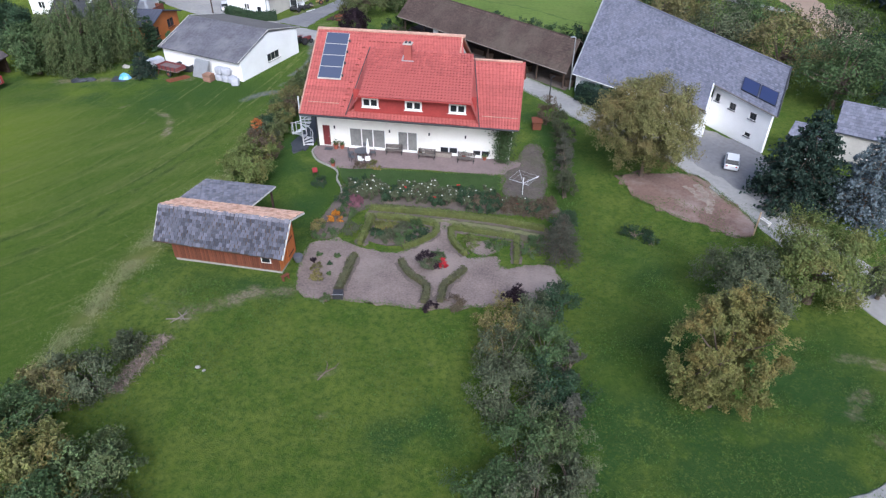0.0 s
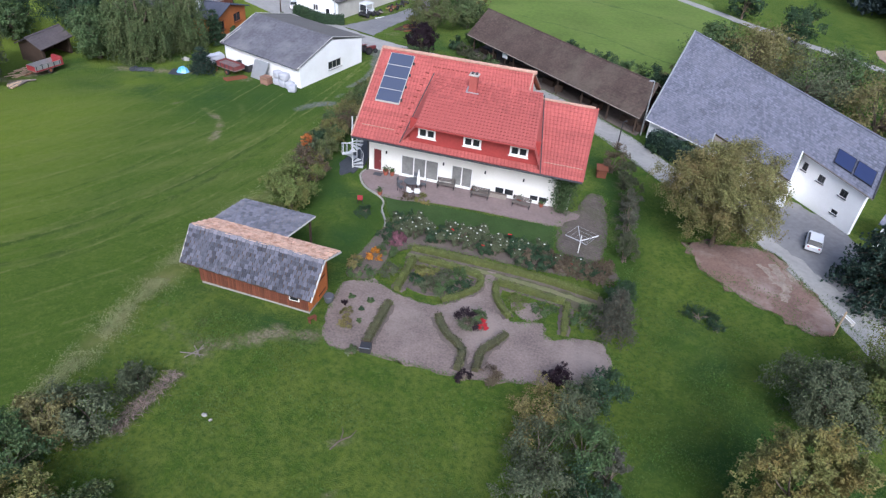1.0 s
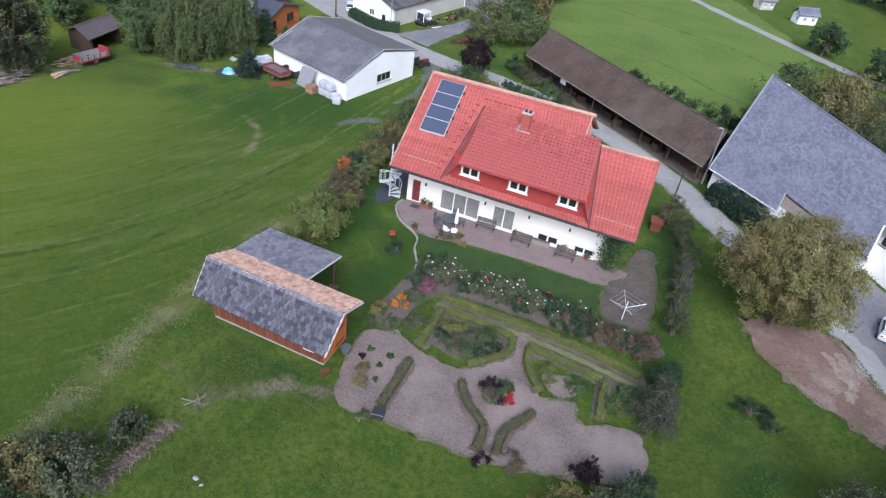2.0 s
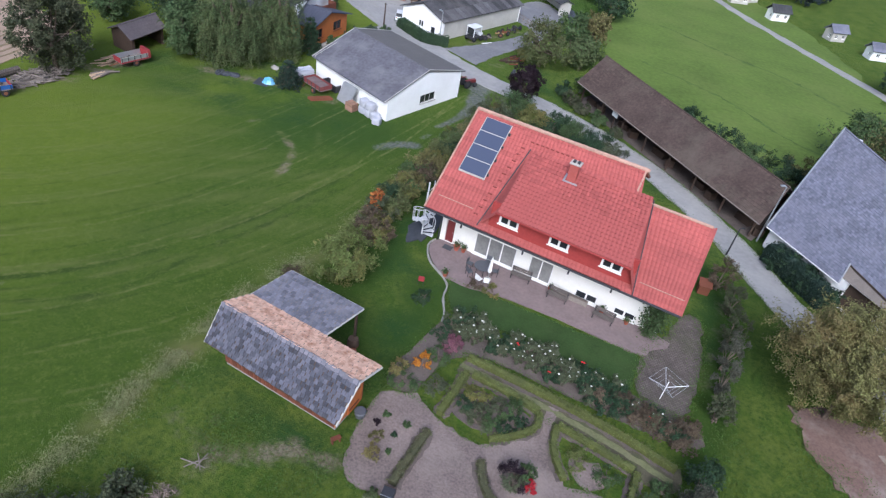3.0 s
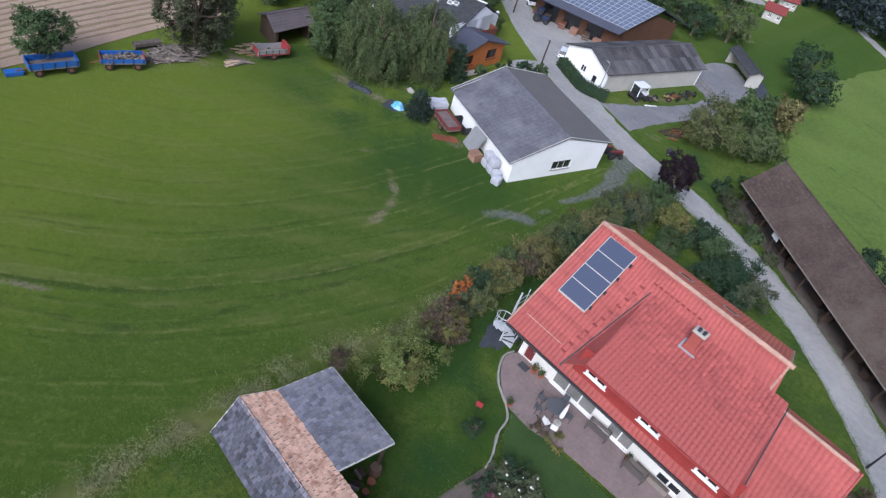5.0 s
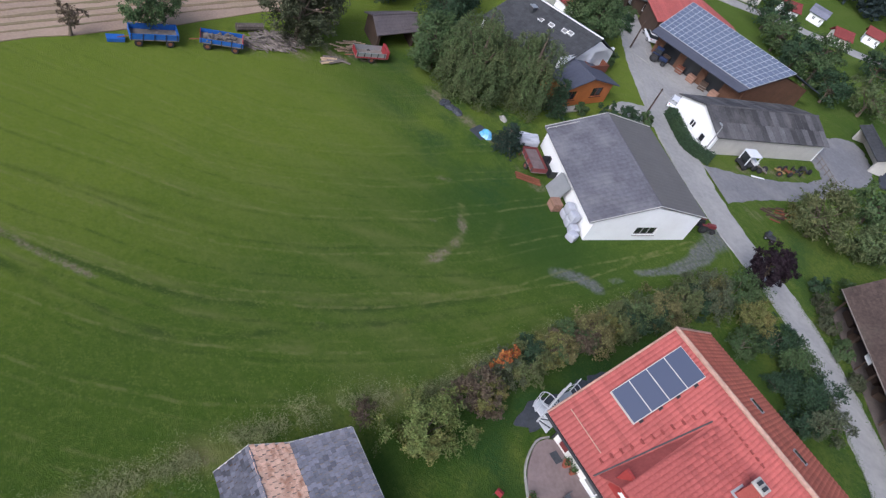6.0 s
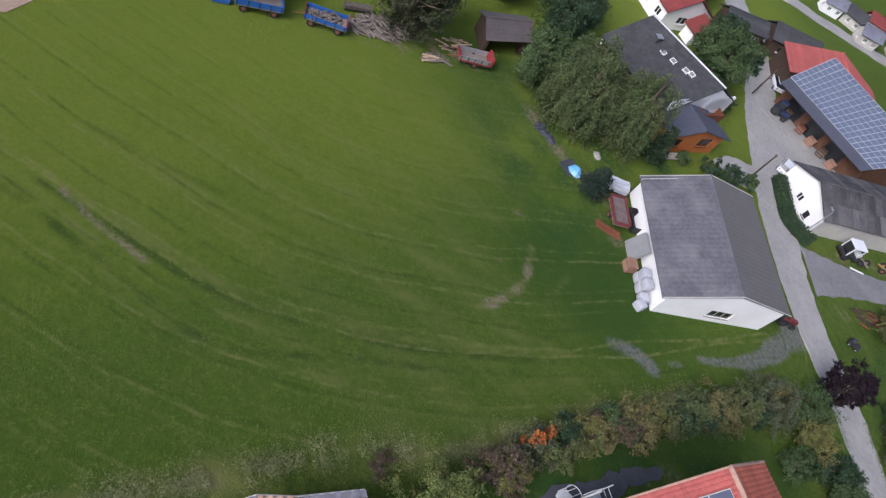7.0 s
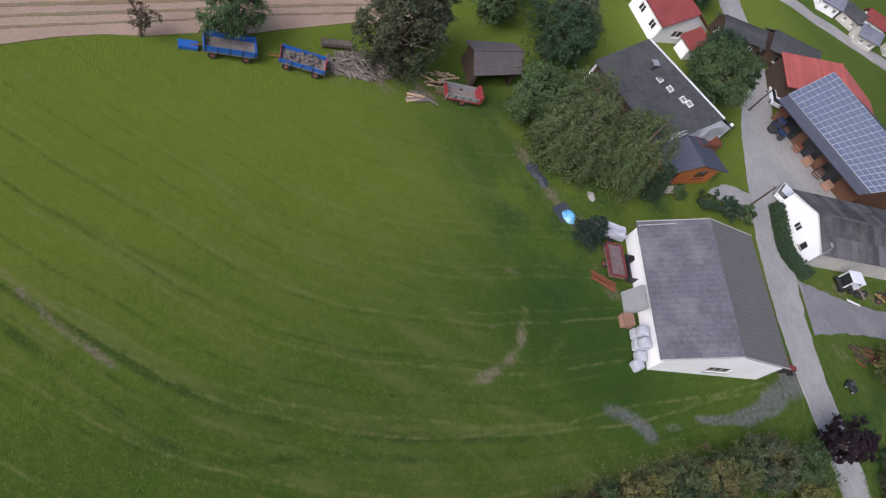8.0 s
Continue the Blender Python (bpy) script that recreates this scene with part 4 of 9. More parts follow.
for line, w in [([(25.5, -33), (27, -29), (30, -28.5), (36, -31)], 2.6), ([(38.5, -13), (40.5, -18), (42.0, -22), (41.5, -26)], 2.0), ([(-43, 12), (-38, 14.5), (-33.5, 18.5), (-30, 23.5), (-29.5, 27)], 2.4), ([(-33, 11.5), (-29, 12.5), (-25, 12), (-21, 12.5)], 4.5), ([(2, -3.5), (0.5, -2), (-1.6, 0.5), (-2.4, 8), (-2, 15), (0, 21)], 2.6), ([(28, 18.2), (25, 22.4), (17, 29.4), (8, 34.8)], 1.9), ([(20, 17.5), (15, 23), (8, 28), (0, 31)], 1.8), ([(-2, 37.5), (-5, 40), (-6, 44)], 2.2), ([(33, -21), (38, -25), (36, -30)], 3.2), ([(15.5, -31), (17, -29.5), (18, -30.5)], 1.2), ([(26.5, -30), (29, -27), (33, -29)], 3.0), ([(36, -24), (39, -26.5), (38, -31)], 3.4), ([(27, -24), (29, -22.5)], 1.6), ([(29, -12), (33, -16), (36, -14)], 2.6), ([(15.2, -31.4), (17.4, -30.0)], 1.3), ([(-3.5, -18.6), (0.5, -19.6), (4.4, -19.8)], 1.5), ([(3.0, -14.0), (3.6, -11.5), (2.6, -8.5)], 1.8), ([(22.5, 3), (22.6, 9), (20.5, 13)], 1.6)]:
    dank_shade += np.exp(-(dist_to(line, GX, GY) / w) ** 2) * np.clip(0.7 + 0.9 * waves(GX, GY, 62, 1.3), 0, 1.4)
for key, arr in (("dank_shade", dank_shade), ("dry", dry), ("wear", wear), ("dirt", dirt), ("lush_shade", lush_shade), ("field", in_field), ("rut", rut), ("lane", lane_d), ("mown", mown), ("soaked", soaked)):
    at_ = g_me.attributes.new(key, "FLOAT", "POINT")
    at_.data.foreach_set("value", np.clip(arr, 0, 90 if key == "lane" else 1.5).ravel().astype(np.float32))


def ground_material():
    m = bpy.data.materials.new("grass_ground")
    m.use_nodes = True
    n, l = m.node_tree.nodes, m.node_tree.links
    p = n["Principled BSDF"]
    p.inputs["Roughness"].default_value, p.inputs["Specular IOR Level"].default_value = 0.95, 0.07
    p.inputs["Sheen Weight"].default_value, p.inputs["Sheen Roughness"].default_value = 0.06, 0.5
    p.inputs["Sheen Tint"].default_value = (0.55, 0.75, 0.25, 1)
    pos = n.new("ShaderNodeTexCoord").outputs["Object"]

    def noise_(scale, detail=4, rough_=0.55):
        t = n.new("ShaderNodeTexNoise")
        t.inputs["Scale"].default_value, t.inputs["Detail"].default_value, t.inputs["Roughness"].default_value = scale, detail, rough_
        l.new(pos, t.inputs["Vector"])
        return t.outputs["Fac"]

    def mix(fac, a, b):
        x = n.new("ShaderNodeMix")
        x.data_type = "RGBA"
        l.new(fac, x.inputs["Factor"]) if not isinstance(fac, float) else None
        for sock, v in (("A", a), ("B", b)):
            if isinstance(v, tuple):
                x.inputs[sock].default_value = (*v, 1)
            else:
                l.new(v, x.inputs[sock])
        return x.outputs["Result"]

    def rng_(src, lo, hi, a=0.0, b=1.0):
        r = n.new("ShaderNodeMapRange")
        for key, v in (("From Min", lo), ("From Max", hi), ("To Min", a), ("To Max", b)):
            r.inputs[key].default_value = v
        l.new(src, r.inputs["Value"])
        return r.outputs[0]

    def math_(op, a, b=None):
        q = n.new("ShaderNodeMath")
        q.operation = op
        for k, v in ((0, a), (1, b)):
            if v is None:
                continue
            if isinstance(v, float):
                q.inputs[k].default_value = v
            else:
                l.new(v, q.inputs[k])
        return q.outputs[0]

    def attr(key):
        a = n.new("ShaderNodeAttribute")
        a.attribute_name = key
        return a.outputs["Fac"]

    col = mix(rng_(noise_(0.09, 6, 0.65), 0.42, 0.58), (0.090, 0.142, 0.013), (0.126, 0.172, 0.020))
    col = mix(rng_(noise_(0.9, 7, 0.75), 0.45, 0.66), col, (0.150, 0.188, 0.030))
    col = mix(rng_(noise_(3.2, 7, 0.78), 0.44, 0.62, 0.0, 0.58), col, (0.044, 0.088, 0.011))
    col = mix(rng_(attr("dry"), 0.0, 1.0, 0.0, 0.62), mix(rng_(attr("dry"), 0.0, 0.6, 0.6, 0.0), col, (0.040, 0.086, 0.012)), (0.158, 0.208, 0.024))
    garden = mix(rng_(noise_(0.22, 7, 0.72), 0.42, 0.58), (0.062, 0.114, 0.013), (0.116, 0.156, 0.023))
    garden = mix(rng_(noise_(0.8, 6, 0.75), 0.46, 0.62, 0.0, 0.7), garden, (0.146, 0.178, 0.034))
    garden = mix(rng_(noise_(0.42, 4, 0.65), 0.47, 0.57, 0.0, 0.45), garden, (0.142, 0.178, 0.032))
    garden = mix(rng_(noise_(2.6, 6, 0.7), 0.42, 0.64, 0.0, 0.8), garden, (0.032, 0.076, 0.012))
    col = mix(attr("field"), garden, col)
    # deep green of lush growth, also used as shade colour near hedgerow and shed
    col = mix(rng_(attr("lush_shade"), 0, 1, 0, 0.85), col, (0.033, 0.076, 0.012))
    # dark blue-green for rank grass and for the shade painted around trees and walls
    col = mix(rng_(math_("MULTIPLY", attr("dank_shade"), rng_(noise_(1.6, 6, 0.75), 0.30, 0.52)), 0.0, 1.0, 0.0, 0.88), col, (0.025, 0.068, 0.017))
    col = mix(rng_(attr("wear"), 0.0, 1.2, 0.0, 0.85), col, (0.192, 0.190, 0.070))
    col = mix(rng_(attr("rut"), 0.1, 1.0, 0.0, 0.68), col, (0.026, 0.055, 0.012))
    bare = n.new("ShaderNodeMath")
    bare.operation = "MULTIPLY"
    l.new(attr("dirt"), bare.inputs[0])
    l.new(rng_(noise_(2.2, 7, 0.75), 0.38, 0.62, 0.25, 1.3), bare.inputs[1])
    earth = mix(rng_(noise_(4.0, 6, 0.75), 0.42, 0.62), (0.17, 0.125, 0.095), (0.29, 0.25, 0.185))
    col = mix(rng_(bare.outputs[0], 0.15, 1.0, 0.0, 0.85), col, earth)
    col = mix(rng_(math_("MULTIPLY", attr("soaked"), rng_(noise_(1.7, 7, 0.75), 0.34, 0.6, 0.45, 1.25)), 0.22, 0.8, 0.0, 0.92), col, mix(rng_(noise_(3.0, 6, 0.7), 0.4, 0.6), (0.12, 0.122, 0.122), (0.21, 0.212, 0.218)))
    # fine mowing lines that follow the wheel tracks
    wob = math_("ADD", attr("lane"), math_("MULTIPLY", noise_(0.1, 3, 0.5), 1.6))
    lines = math_("MULTIPLY", rng_(math_("SINE", math_("MULTIPLY", wob, 6.5)), 0.45, 1.0), rng_(math_("SINE", math_("MULTIPLY", wob, 1.55)), -0.3, 0.9))
    lines = math_("MULTIPLY", math_("MULTIPLY", lines, attr("mown")), rng_(noise_(0.6, 7, 0.8), 0.44, 0.64))
    col = mix(rng_(lines, 0, 1.0, 0, 0.7), col, (0.215, 0.206, 0.082))
    gaps = math_("MULTIPLY", rng_(math_("SINE", math_("ADD", math_("MULTIPLY", wob, 6.5), 2.4)), 0.35, 1.0), rng_(math_("SINE", math_("ADD", math_("MULTIPLY", wob, 2.3), 1.0)), -0.4, 0.8))
    gaps = math_("MULTIPLY", math_("MULTIPLY", gaps, attr("mown")), rng_(noise_(0.5, 7, 0.75), 0.40, 0.62))
    col = mix(rng_(gaps, 0, 1.0, 0, 0.6), col, (0.036, 0.070, 0.012))
    tuft = math_("MULTIPLY", rng_(noise_(6.0, 5, 0.75), 0.5, 0.6), rng_(noise_(1.3, 5, 0.7), 0.42, 0.58))
    col = mix(math_("MULTIPLY", rng_(tuft, 0, 1, 0, 0.6), rng_(attr("lush_shade"), 0, 1, 1, 0.35)), col, (0.145, 0.18, 0.04))
    l.new(col, p.inputs["Base Color"])
    bp = n.new("ShaderNodeBump")
    bp.inputs["Strength"].default_value, bp.inputs["Distance"].default_value = 0.9, 0.12
    add = n.new("ShaderNodeMath")
    add.operation = "ADD"
    l.new(noise_(4.0, 6, 0.75), add.inputs[0])
    l.new(noise_(16.0, 4, 0.7), add.inputs[1])
    l.new(add.outputs[0], bp.inputs["Height"])
    l.new(bp.outputs[0], p.inputs["Normal"])
    return m


M_GROUND = ground_material()
tagged(link("ground", g_me, None, "", M_GROUND), "green mown meadow and garden grass with wheel tracks, worn patches and painted shade", "ground", "", "structure")

# ---- ways and yards ----
ribbon("road", [(60, -42, 4), (52, -24, 4), (44.5, -9, 4.2), (39.8, 0.5, 4.5), (36.0, 6.5, 4.2), (28.6, 12.9, 3.5), (22.6, 20, 3.4), (14.6, 27.1, 3.4), (6, 32, 3.5), (-1.8, 34.8, 3.7), (-10.9, 36.6, 4.4), (-20.8, 40.0, 4.8), (-35.3, 47.5, 4.8), (-47.9, 55.7, 4.6), (-60, 60, 4), (-80, 66, 4)], 4, 0.03, M_ASPHALT, "narrow worn grey asphalt lane between the farms", "road", ragged=0.07)
patch("farm_yard", [(33.2, 9.6), (38.2, 13.4), (43.2, 9.0), (44.5, 3.5), (41.5, -1.0), (38, 3.5)], 0.045, M_ASPHALT_DK, "damp dark asphalt yard in front of the white house", "yard")
ribbon("side_road", [(-16.9, 41.0, 6.0), (-15.4, 45.4, 4.0), (-13.8, 50.4, 3.3), (-12.4, 56.6, 2.8), (-12.6, 62, 2.6)], 3.0, 0.05, M_ASPHALT_DK, "dark asphalt side road branching off by the farm", "road", ragged=0.12)
patch("farm_court", [(-37.0, 50.0), (-32, 47.4), (-28.5, 50), (-29, 57), (-36, 57.5), (-42, 56)], 0.056, M_ASPHALT, "grey concrete court in front of the solar barn", "yard")
ribbon("court_kerb", [(-42.0, 49.6), (-38.0, 50.8), (-33.0, 52.3), (-28.2, 53.7)], 0.2, 0.075, M_KERB, "pale stone kerb before the solar barn", "kerb", ragged=0.03, lanes=2)
for pts in ([(-18.4, 41.9), (-21.8, 42.3), (-29.0, 46.0), (-36.4, 49.7), (-42.0, 53.4)], [(-20.0, 37.4), (-27.0, 40.4), (-34.2, 45.4), (-40.0, 49.0), (-46.7, 53.7)]):
    ribbon("lane_edge", pts, 0.16, 0.06, M_KERB, "pale worn stone edge of the lane", "kerb", ragged=0.05, lanes=2)
patch("annex_drive", [(-31.0, 36.0), (-28.2, 37.6), (-26.9, 40.6), (-29.6, 41.9), (-31.6, 39.4)], 0.04, M_ASPHALT, "short grey drive from the lane to the annex", "drive", ragged=0.15)
patch("paddock_yard", [(-17.0, 62.5), (-12.6, 60.5), (-11.0, 66), (-12.5, 72), (-18, 76), (-20, 69)], 0.062, M_ASPHALT_DK, "grey concrete paddock yard beside the stable", "yard")
patch("red_ash_patch", [(29.4, 1.6), (33.0, 2.4), (36.4, 2.6), (38.2, -0.4), (40.2, -5.6), (38.6, -7.4), (34.0, -5.0), (30.6, -2.2)], 0.05, M_REDSAND, "reddish bare ash ground beside the lane", "bare ground", ragged=0.2, grass=(90, 0.13))
M_SPILL = surface("pale_ash", (0.27, 0.225, 0.185), 0.95, 0.35, 1.6, 7.0, 0.5, stain=(0.18, 0.118, 0.095), stain_amount=0.95)
for k, (pts, w) in enumerate([([(35.2, 0.4), (35.9, -0.8), (36.3, -2.0)], 0.5), ([(36.2, 0.8), (36.7, -0.6), (37.0, -2.4)], 0.7), ([(36.6, -1.6), (36.9, -3.0), (36.7, -4.2)], 0.5), ([(37.4, 0.2), (37.6, -1.4)], 0.3)]):
    ribbon("pale_spill", pts, w, 0.058 + 0.004 * k, M_SPILL, "pale washed-out streak on the bare ground", "bare ground", ragged=0.2, step=0.3, seed=90 + k)
patch("stubble_field", [(-48.2, -9), (-49.6, -2), (-50.5, 4), (-51.5, 9), (-60, 12), (-90, 10), (-130, -20), (-120, -90), (-60, -95), (-42.2, -36), (-45.0, -26), (-46.8, -17)], 0.03, M_STUBBLE, "pale harvested stubble field with brown strips", "field", ragged=0.2, step=3)
for k in range(18):
    o = 0.8 + k * 1.05
    ribbon("straw_swath", [(-42.6 - o, -40), (-45.5 - o, -27), (-47.8 - o, -15), (-49.8 - o, -5), (-51.4 - o, 5)], 0.22 + 0.08 * (k % 3), 0.06, M_SWATH, "strip of turned soil and straw in the stubble", "straw swath", ragged=0.05, seed=40 + k)
patch("far_meadow", [(3, 48), (14, 43), (27, 36), (34, 48), (40, 72), (26, 108), (2, 130), (-6, 95), (-3, 66)], 0.03, surface("bright_meadow", (0.105, 0.158, 0.026), 0.95, 0.3, 0.12, 1.6, 0.6, stain=(0.145, 0.185, 0.042), stain_amount=0.8), "bright green meadow behind the long shed", "meadow", ragged=0.4, step=2)
patch("grain_field", [(60.5, 74), (61.2, 60), (60.6, 50), (62.0, 44.5), (66.6, 45), (67.4, 56), (66.0, 74)], 0.04, M_STUBBLE, "pale harvested strip in front of the far woods", "field", ragged=0.25, step=1.5)
ribbon("gravel_path", [(37.0, -34.4), (39.6, -31.6), (42.2, -30.0), (46, -28.4)], 1.3, 0.03, M_ASPHALT, "pale gravel path at the foot of the grass slope", "path", ragged=0.1)
ribbon("far_lane", [(60, 62), (44, 76), (32, 88), (20.9, 99.4), (13.2, 107.6), (7.3, 114.5), (-2.8, 121.7), (-14, 133)], 2.2, 0.05, M_ASPHALT, "distant pale lane beyond the meadow", "road", ragged=0.15, step=2)
ribbon("village_road", [(-70, 70, 3), (-60, 82, 3), (-48, 98, 3), (-30, 118, 3)], 3, 0.05, M_ASPHALT, "distant lane through the village", "road", ragged=0.2, step=2)

# ---- formal garden surfaces ----
patch("lawn", [(3.4, -1.5), (8, -1.2), (13.5, -0.9), (18.6, -0.6), (19.0, -2.4), (18.4, -4.6), (14.5, -4.6), (10, -4.4), (6.4, -4.6), (4.9, -4.4)], 0.03, M_LAWN, "dark close-mown lawn before the terrace", "lawn", ragged=0.08, grass=(60, 0.08))
patch("rose_bed_soil", [(5.2, -5.6), (10, -5.0), (15, -4.9), (20, -4.4), (23.6, -4.9), (24.0, -6.4), (20, -7.2), (14, -7.3), (9, -7.6), (7.2, -9.5), (6.6, -13), (4.6, -12.9), (4.8, -9)], 0.03, M_SOIL, "dark garden soil under roses and asters", "flower bed", ragged=0.05, grass=(60, 0.16))
patch("gravel_garden", [(4.9, -13.6), (7.5, -13.2), (9.5, -14.0), (12.2, -14.0), (13.9, -12.0), (14.6, -10.2), (15.3, -10.0), (16.2, -12.0), (17.6, -13.8), (19.5, -13.2), (20.2, -14.6), (23.7, -13.7), (24.2, -17.4), (20, -19.0), (15.6, -20.1), (10, -20.2), (6.6, -20.4), (5.3, -18)], 0.03, M_GRAVEL, "pinkish grey gravel of the formal garden", "gravel", ragged=0.12, grass=(70, 0.13))
patch("inner_gravel", [(16.8, -11.6), (18.8, -11.5), (19.5, -12.6), (18.6, -13.4), (17.4, -12.9)], 0.036, M_GRAVEL, "thin gravel among weeds inside the low hedges", "gravel", ragged=0.1, grass=(90, 0.2))
patch("herb_bed", [(9.9, -10.2), (13.7, -10.3), (13.9, -11.2), (12.2, -13.0), (9.6, -12.9)], 0.05, M_SOIL, "planted herb bed framed by low hedges", "garden bed", ragged=0.08)
patch("airer_paving", [(18.9, 0.4), (19.9, 2.4), (20.6, 6.2), (22.2, 6.0), (22.9, 1.0), (22.9, -4.0), (21.4, -4.9), (19.6, -4.6), (18.9, -2.4)], 0.035, M_COBBLE, "brownish mossy cobbles beside the house and under the airer", "paving", ragged=0.1, grass=(120, 0.3))
patch("terrace", [(0.4, 2.6), (19.0, 2.6), (19.2, 0.4), (18.4, -0.5), (13.5, -0.55), (7.8, -0.9), (5.2, -1.6), (3.0, -1.5), (1.2, -0.3), (0.1, 1.4)], 0.07, M_PAVER, "pinkish paved terrace along the farmhouse", "terrace", ragged=0.02)
fringe([(44.5, -11.2), (37.7, -0.5), (34, 4.9), (27.4, 11.5), (21.4, 18.8), (13.7, 25.6), (5.4, 30.4), (-2.2, 33.2)], 60, 0.18, False)
fringe([(46.3, -7.5), (41.7, 2)], 60, 0.18, False)
fringe([(29.6, 14.1), (23.8, 21.1), (15.5, 28.5), (6.5, 33.6), (-1.4, 36.4)], 60, 0.18, False)
ribbon("terrace_kerb", [(0.1, 2.4), (0.0, 1.3), (1.1, -0.45), (3.0, -1.65), (3.7, -2.4), (4.0, -3.6), (4.9, -5.2), (5.2, -6.2)], 0.09, 0.085, M_KERB, "curved pale stone edging from the terrace into the garden", "kerb", ragged=0.02, step=0.3, lanes=2)

M_MOWLINE = surface("mowing_line", (0.075, 0.122, 0.022), 0.95, 0.35, 0.5, 3.0, 0.6, stain=(0.12, 0.165, 0.034), stain_amount=0.95)
for k, (pts, w) in enumerate([([(7, 53), (13, 49.4), (20, 46.5), (29, 40.5)], 0.3), ([(4, 62), (17, 57.4), (25, 51), (34, 47)], 0.22), ([(2, 84), (16, 78), (27, 73.5), (37, 64)], 0.35)]):
    ribbon("mowing_line", pts, w, 0.036, M_MOWLINE, "faint dark mowing line across the far meadow", "track", ragged=0.35, step=0.8, seed=70 + k)

# ---- red-roofed farmhouse ----
house = base("farmhouse", "white farmhouse with a red tile roof, long dormer and collectors", "house")
SL, E0 = 0.7417, 4.45  # slope and eave height of the front roof


def zr(y):
    return E0 + SL * y


WY = 2.6
f0, f1 = (0.35, WY), (19.2, WY)
holes = [(0.45, 0.1, 1.2, 2.25), (3.1, 0.12, 6.75, 2.15), (7.95, 0.1, 9.95, 2.15), (12.05, 0.12, 13.95, 0.95), (15.25, 0.12, 17.05, 0.85)]
part("front_wall", wall_panel(f0, f1, 5.9, holes), M_PLASTER, house)
part("back_wall", wall_panel((13.5, 13.6), (0.35, 13.6), 6.2), M_PLASTER, house)
for x0, x1 in ((0.35, 0.65), (13.2, 13.5)):
    bm = bmesh.new()
    v = []
    for x in (x0, x1):
        v.append([bm.verts.new((x, y, z)) for y, z in ((WY + 0.32, 0), (13.58, 0), (13.58, 6.4), (7.6, 9.85), (WY + 0.32, 6.3))])
    bm.faces.new(v[0][::-1])
    bm.faces.new(v[1])
    for k in range(5):
        bm.faces.new((v[0][k], v[0][(k + 1) % 5], v[1][(k + 1) % 5], v[1][k]))
    bmesh.ops.recalc_face_normals(bm, faces=bm.faces[:])
    part("gable_wall", bm, M_PLASTER, house)
bm = bmesh.new()
v = []
for x in (18.9, 19.2):
    v.append([bm.verts.new((x, y, z)) for y, z in ((WY + 0.32, 0), (9.6, 0), (9.6, 5.6), (5.6, 8.3), (WY + 0.32, 6.2))])
bm.faces.new(v[0][::-1])
bm.faces.new(v[1])
for k in range(5):
    bm.faces.new((v[0][k], v[0][(k + 1) % 5], v[1][(k + 1) % 5], v[1][k]))
bmesh.ops.recalc_face_normals(bm, faces=bm.faces[:])
part("wing_gable_wall", bm, M_PLASTER, house)
part("wing_back_wall", wall_panel((19.2, 9.9), (13.52, 9.9), 5.6), M_PLASTER, house)

roof_plane("front_roof", [(-0.3, 0, E0), (15.6, 0, E0), (13.8, 7.55, zr(7.55)), (-0.3, 7.55, zr(7.55))], M_TILE, house, "bright red clay tiles")
roof_plane("wing_roof", [(15.6, -0.05, E0 - 0.02), (20.0, -0.05, E0 - 0.02), (19.9, 5.6, zr(5.6) - 0.02), (14.15, 5.6, zr(5.6) - 0.02)], M_TILE, house)
roof_plane("wing_back_roof", [(19.9, 10.4, 5.3), (14.1, 10.4, 5.3), (14.15, 5.6, zr(5.6) - 0.03), (19.9, 5.6, zr(5.6) - 0.03)], M_TILE_OLD, house)
roof_plane("back_roof", [(13.8, 15.3, 5.75), (-0.3, 15.3, 5.75), (-0.3, 7.55, zr(7.55)), (13.8, 7.55, zr(7.55))], M_TILE_OLD, house, "weathered orange clay tiles")
# long dormer
DE, DT = -0.35, 6.1
tiled("dormer_roof", (5.55, DE, 6.72), (15.75, DE, 6.72), (15.05, 5.95, 8.97), (5.45, DT, 9.07), M_TILE, house)
part("dormer_cheek", slab([(4.2, 0.35, zr(0.35) + 0.05), (5.6, DE + 0.1, 6.64), (5.5, DT, 9.0), (5.2, 6.0, zr(6.0) + 0.05)], 0.08), M_TILE, house)
part("dormer_cheek", slab([(15.7, DE + 0.1, 6.64), (16.45, 0.1, zr(0.1) + 0.05), (15.2, 5.75, zr(5.75) + 0.05), (15.0, 5.95, 8.9)], 0.08), M_TILE, house)
for name, a, b in (("valley_gutter", (4.12, 0.1, zr(0.1) + 0.12), (5.15, 6.05, zr(6.05) + 0.12)), ("valley_gutter", (16.5, -0.1, zr(-0.1) + 0.12), (15.2, 5.8, zr(5.8) + 0.12))):
    part(name, tube([a, b], 0.05, 6), M_DARKMETAL, house, "dark lead valley gutter")
dw0, dw1 = (4.9, 0.42, 4.9), (16.1, 0.42, 4.9)
wins = [(0.75, 2.3), (4.75, 6.3), (8.75, 10.3)]
part("dormer_wall", wall_panel(dw0, dw1, 2.1, [(a, 0.5, b, 1.4) for a, b in wins], thick=0.2), M_CLAD, house, "dark red clad dormer front")
for a, b in wins:
    window(house, dw0, dw1, a, 0.5, b, 1.4, 2, depth=-0.03, bar=0.16, name="dormer_window")
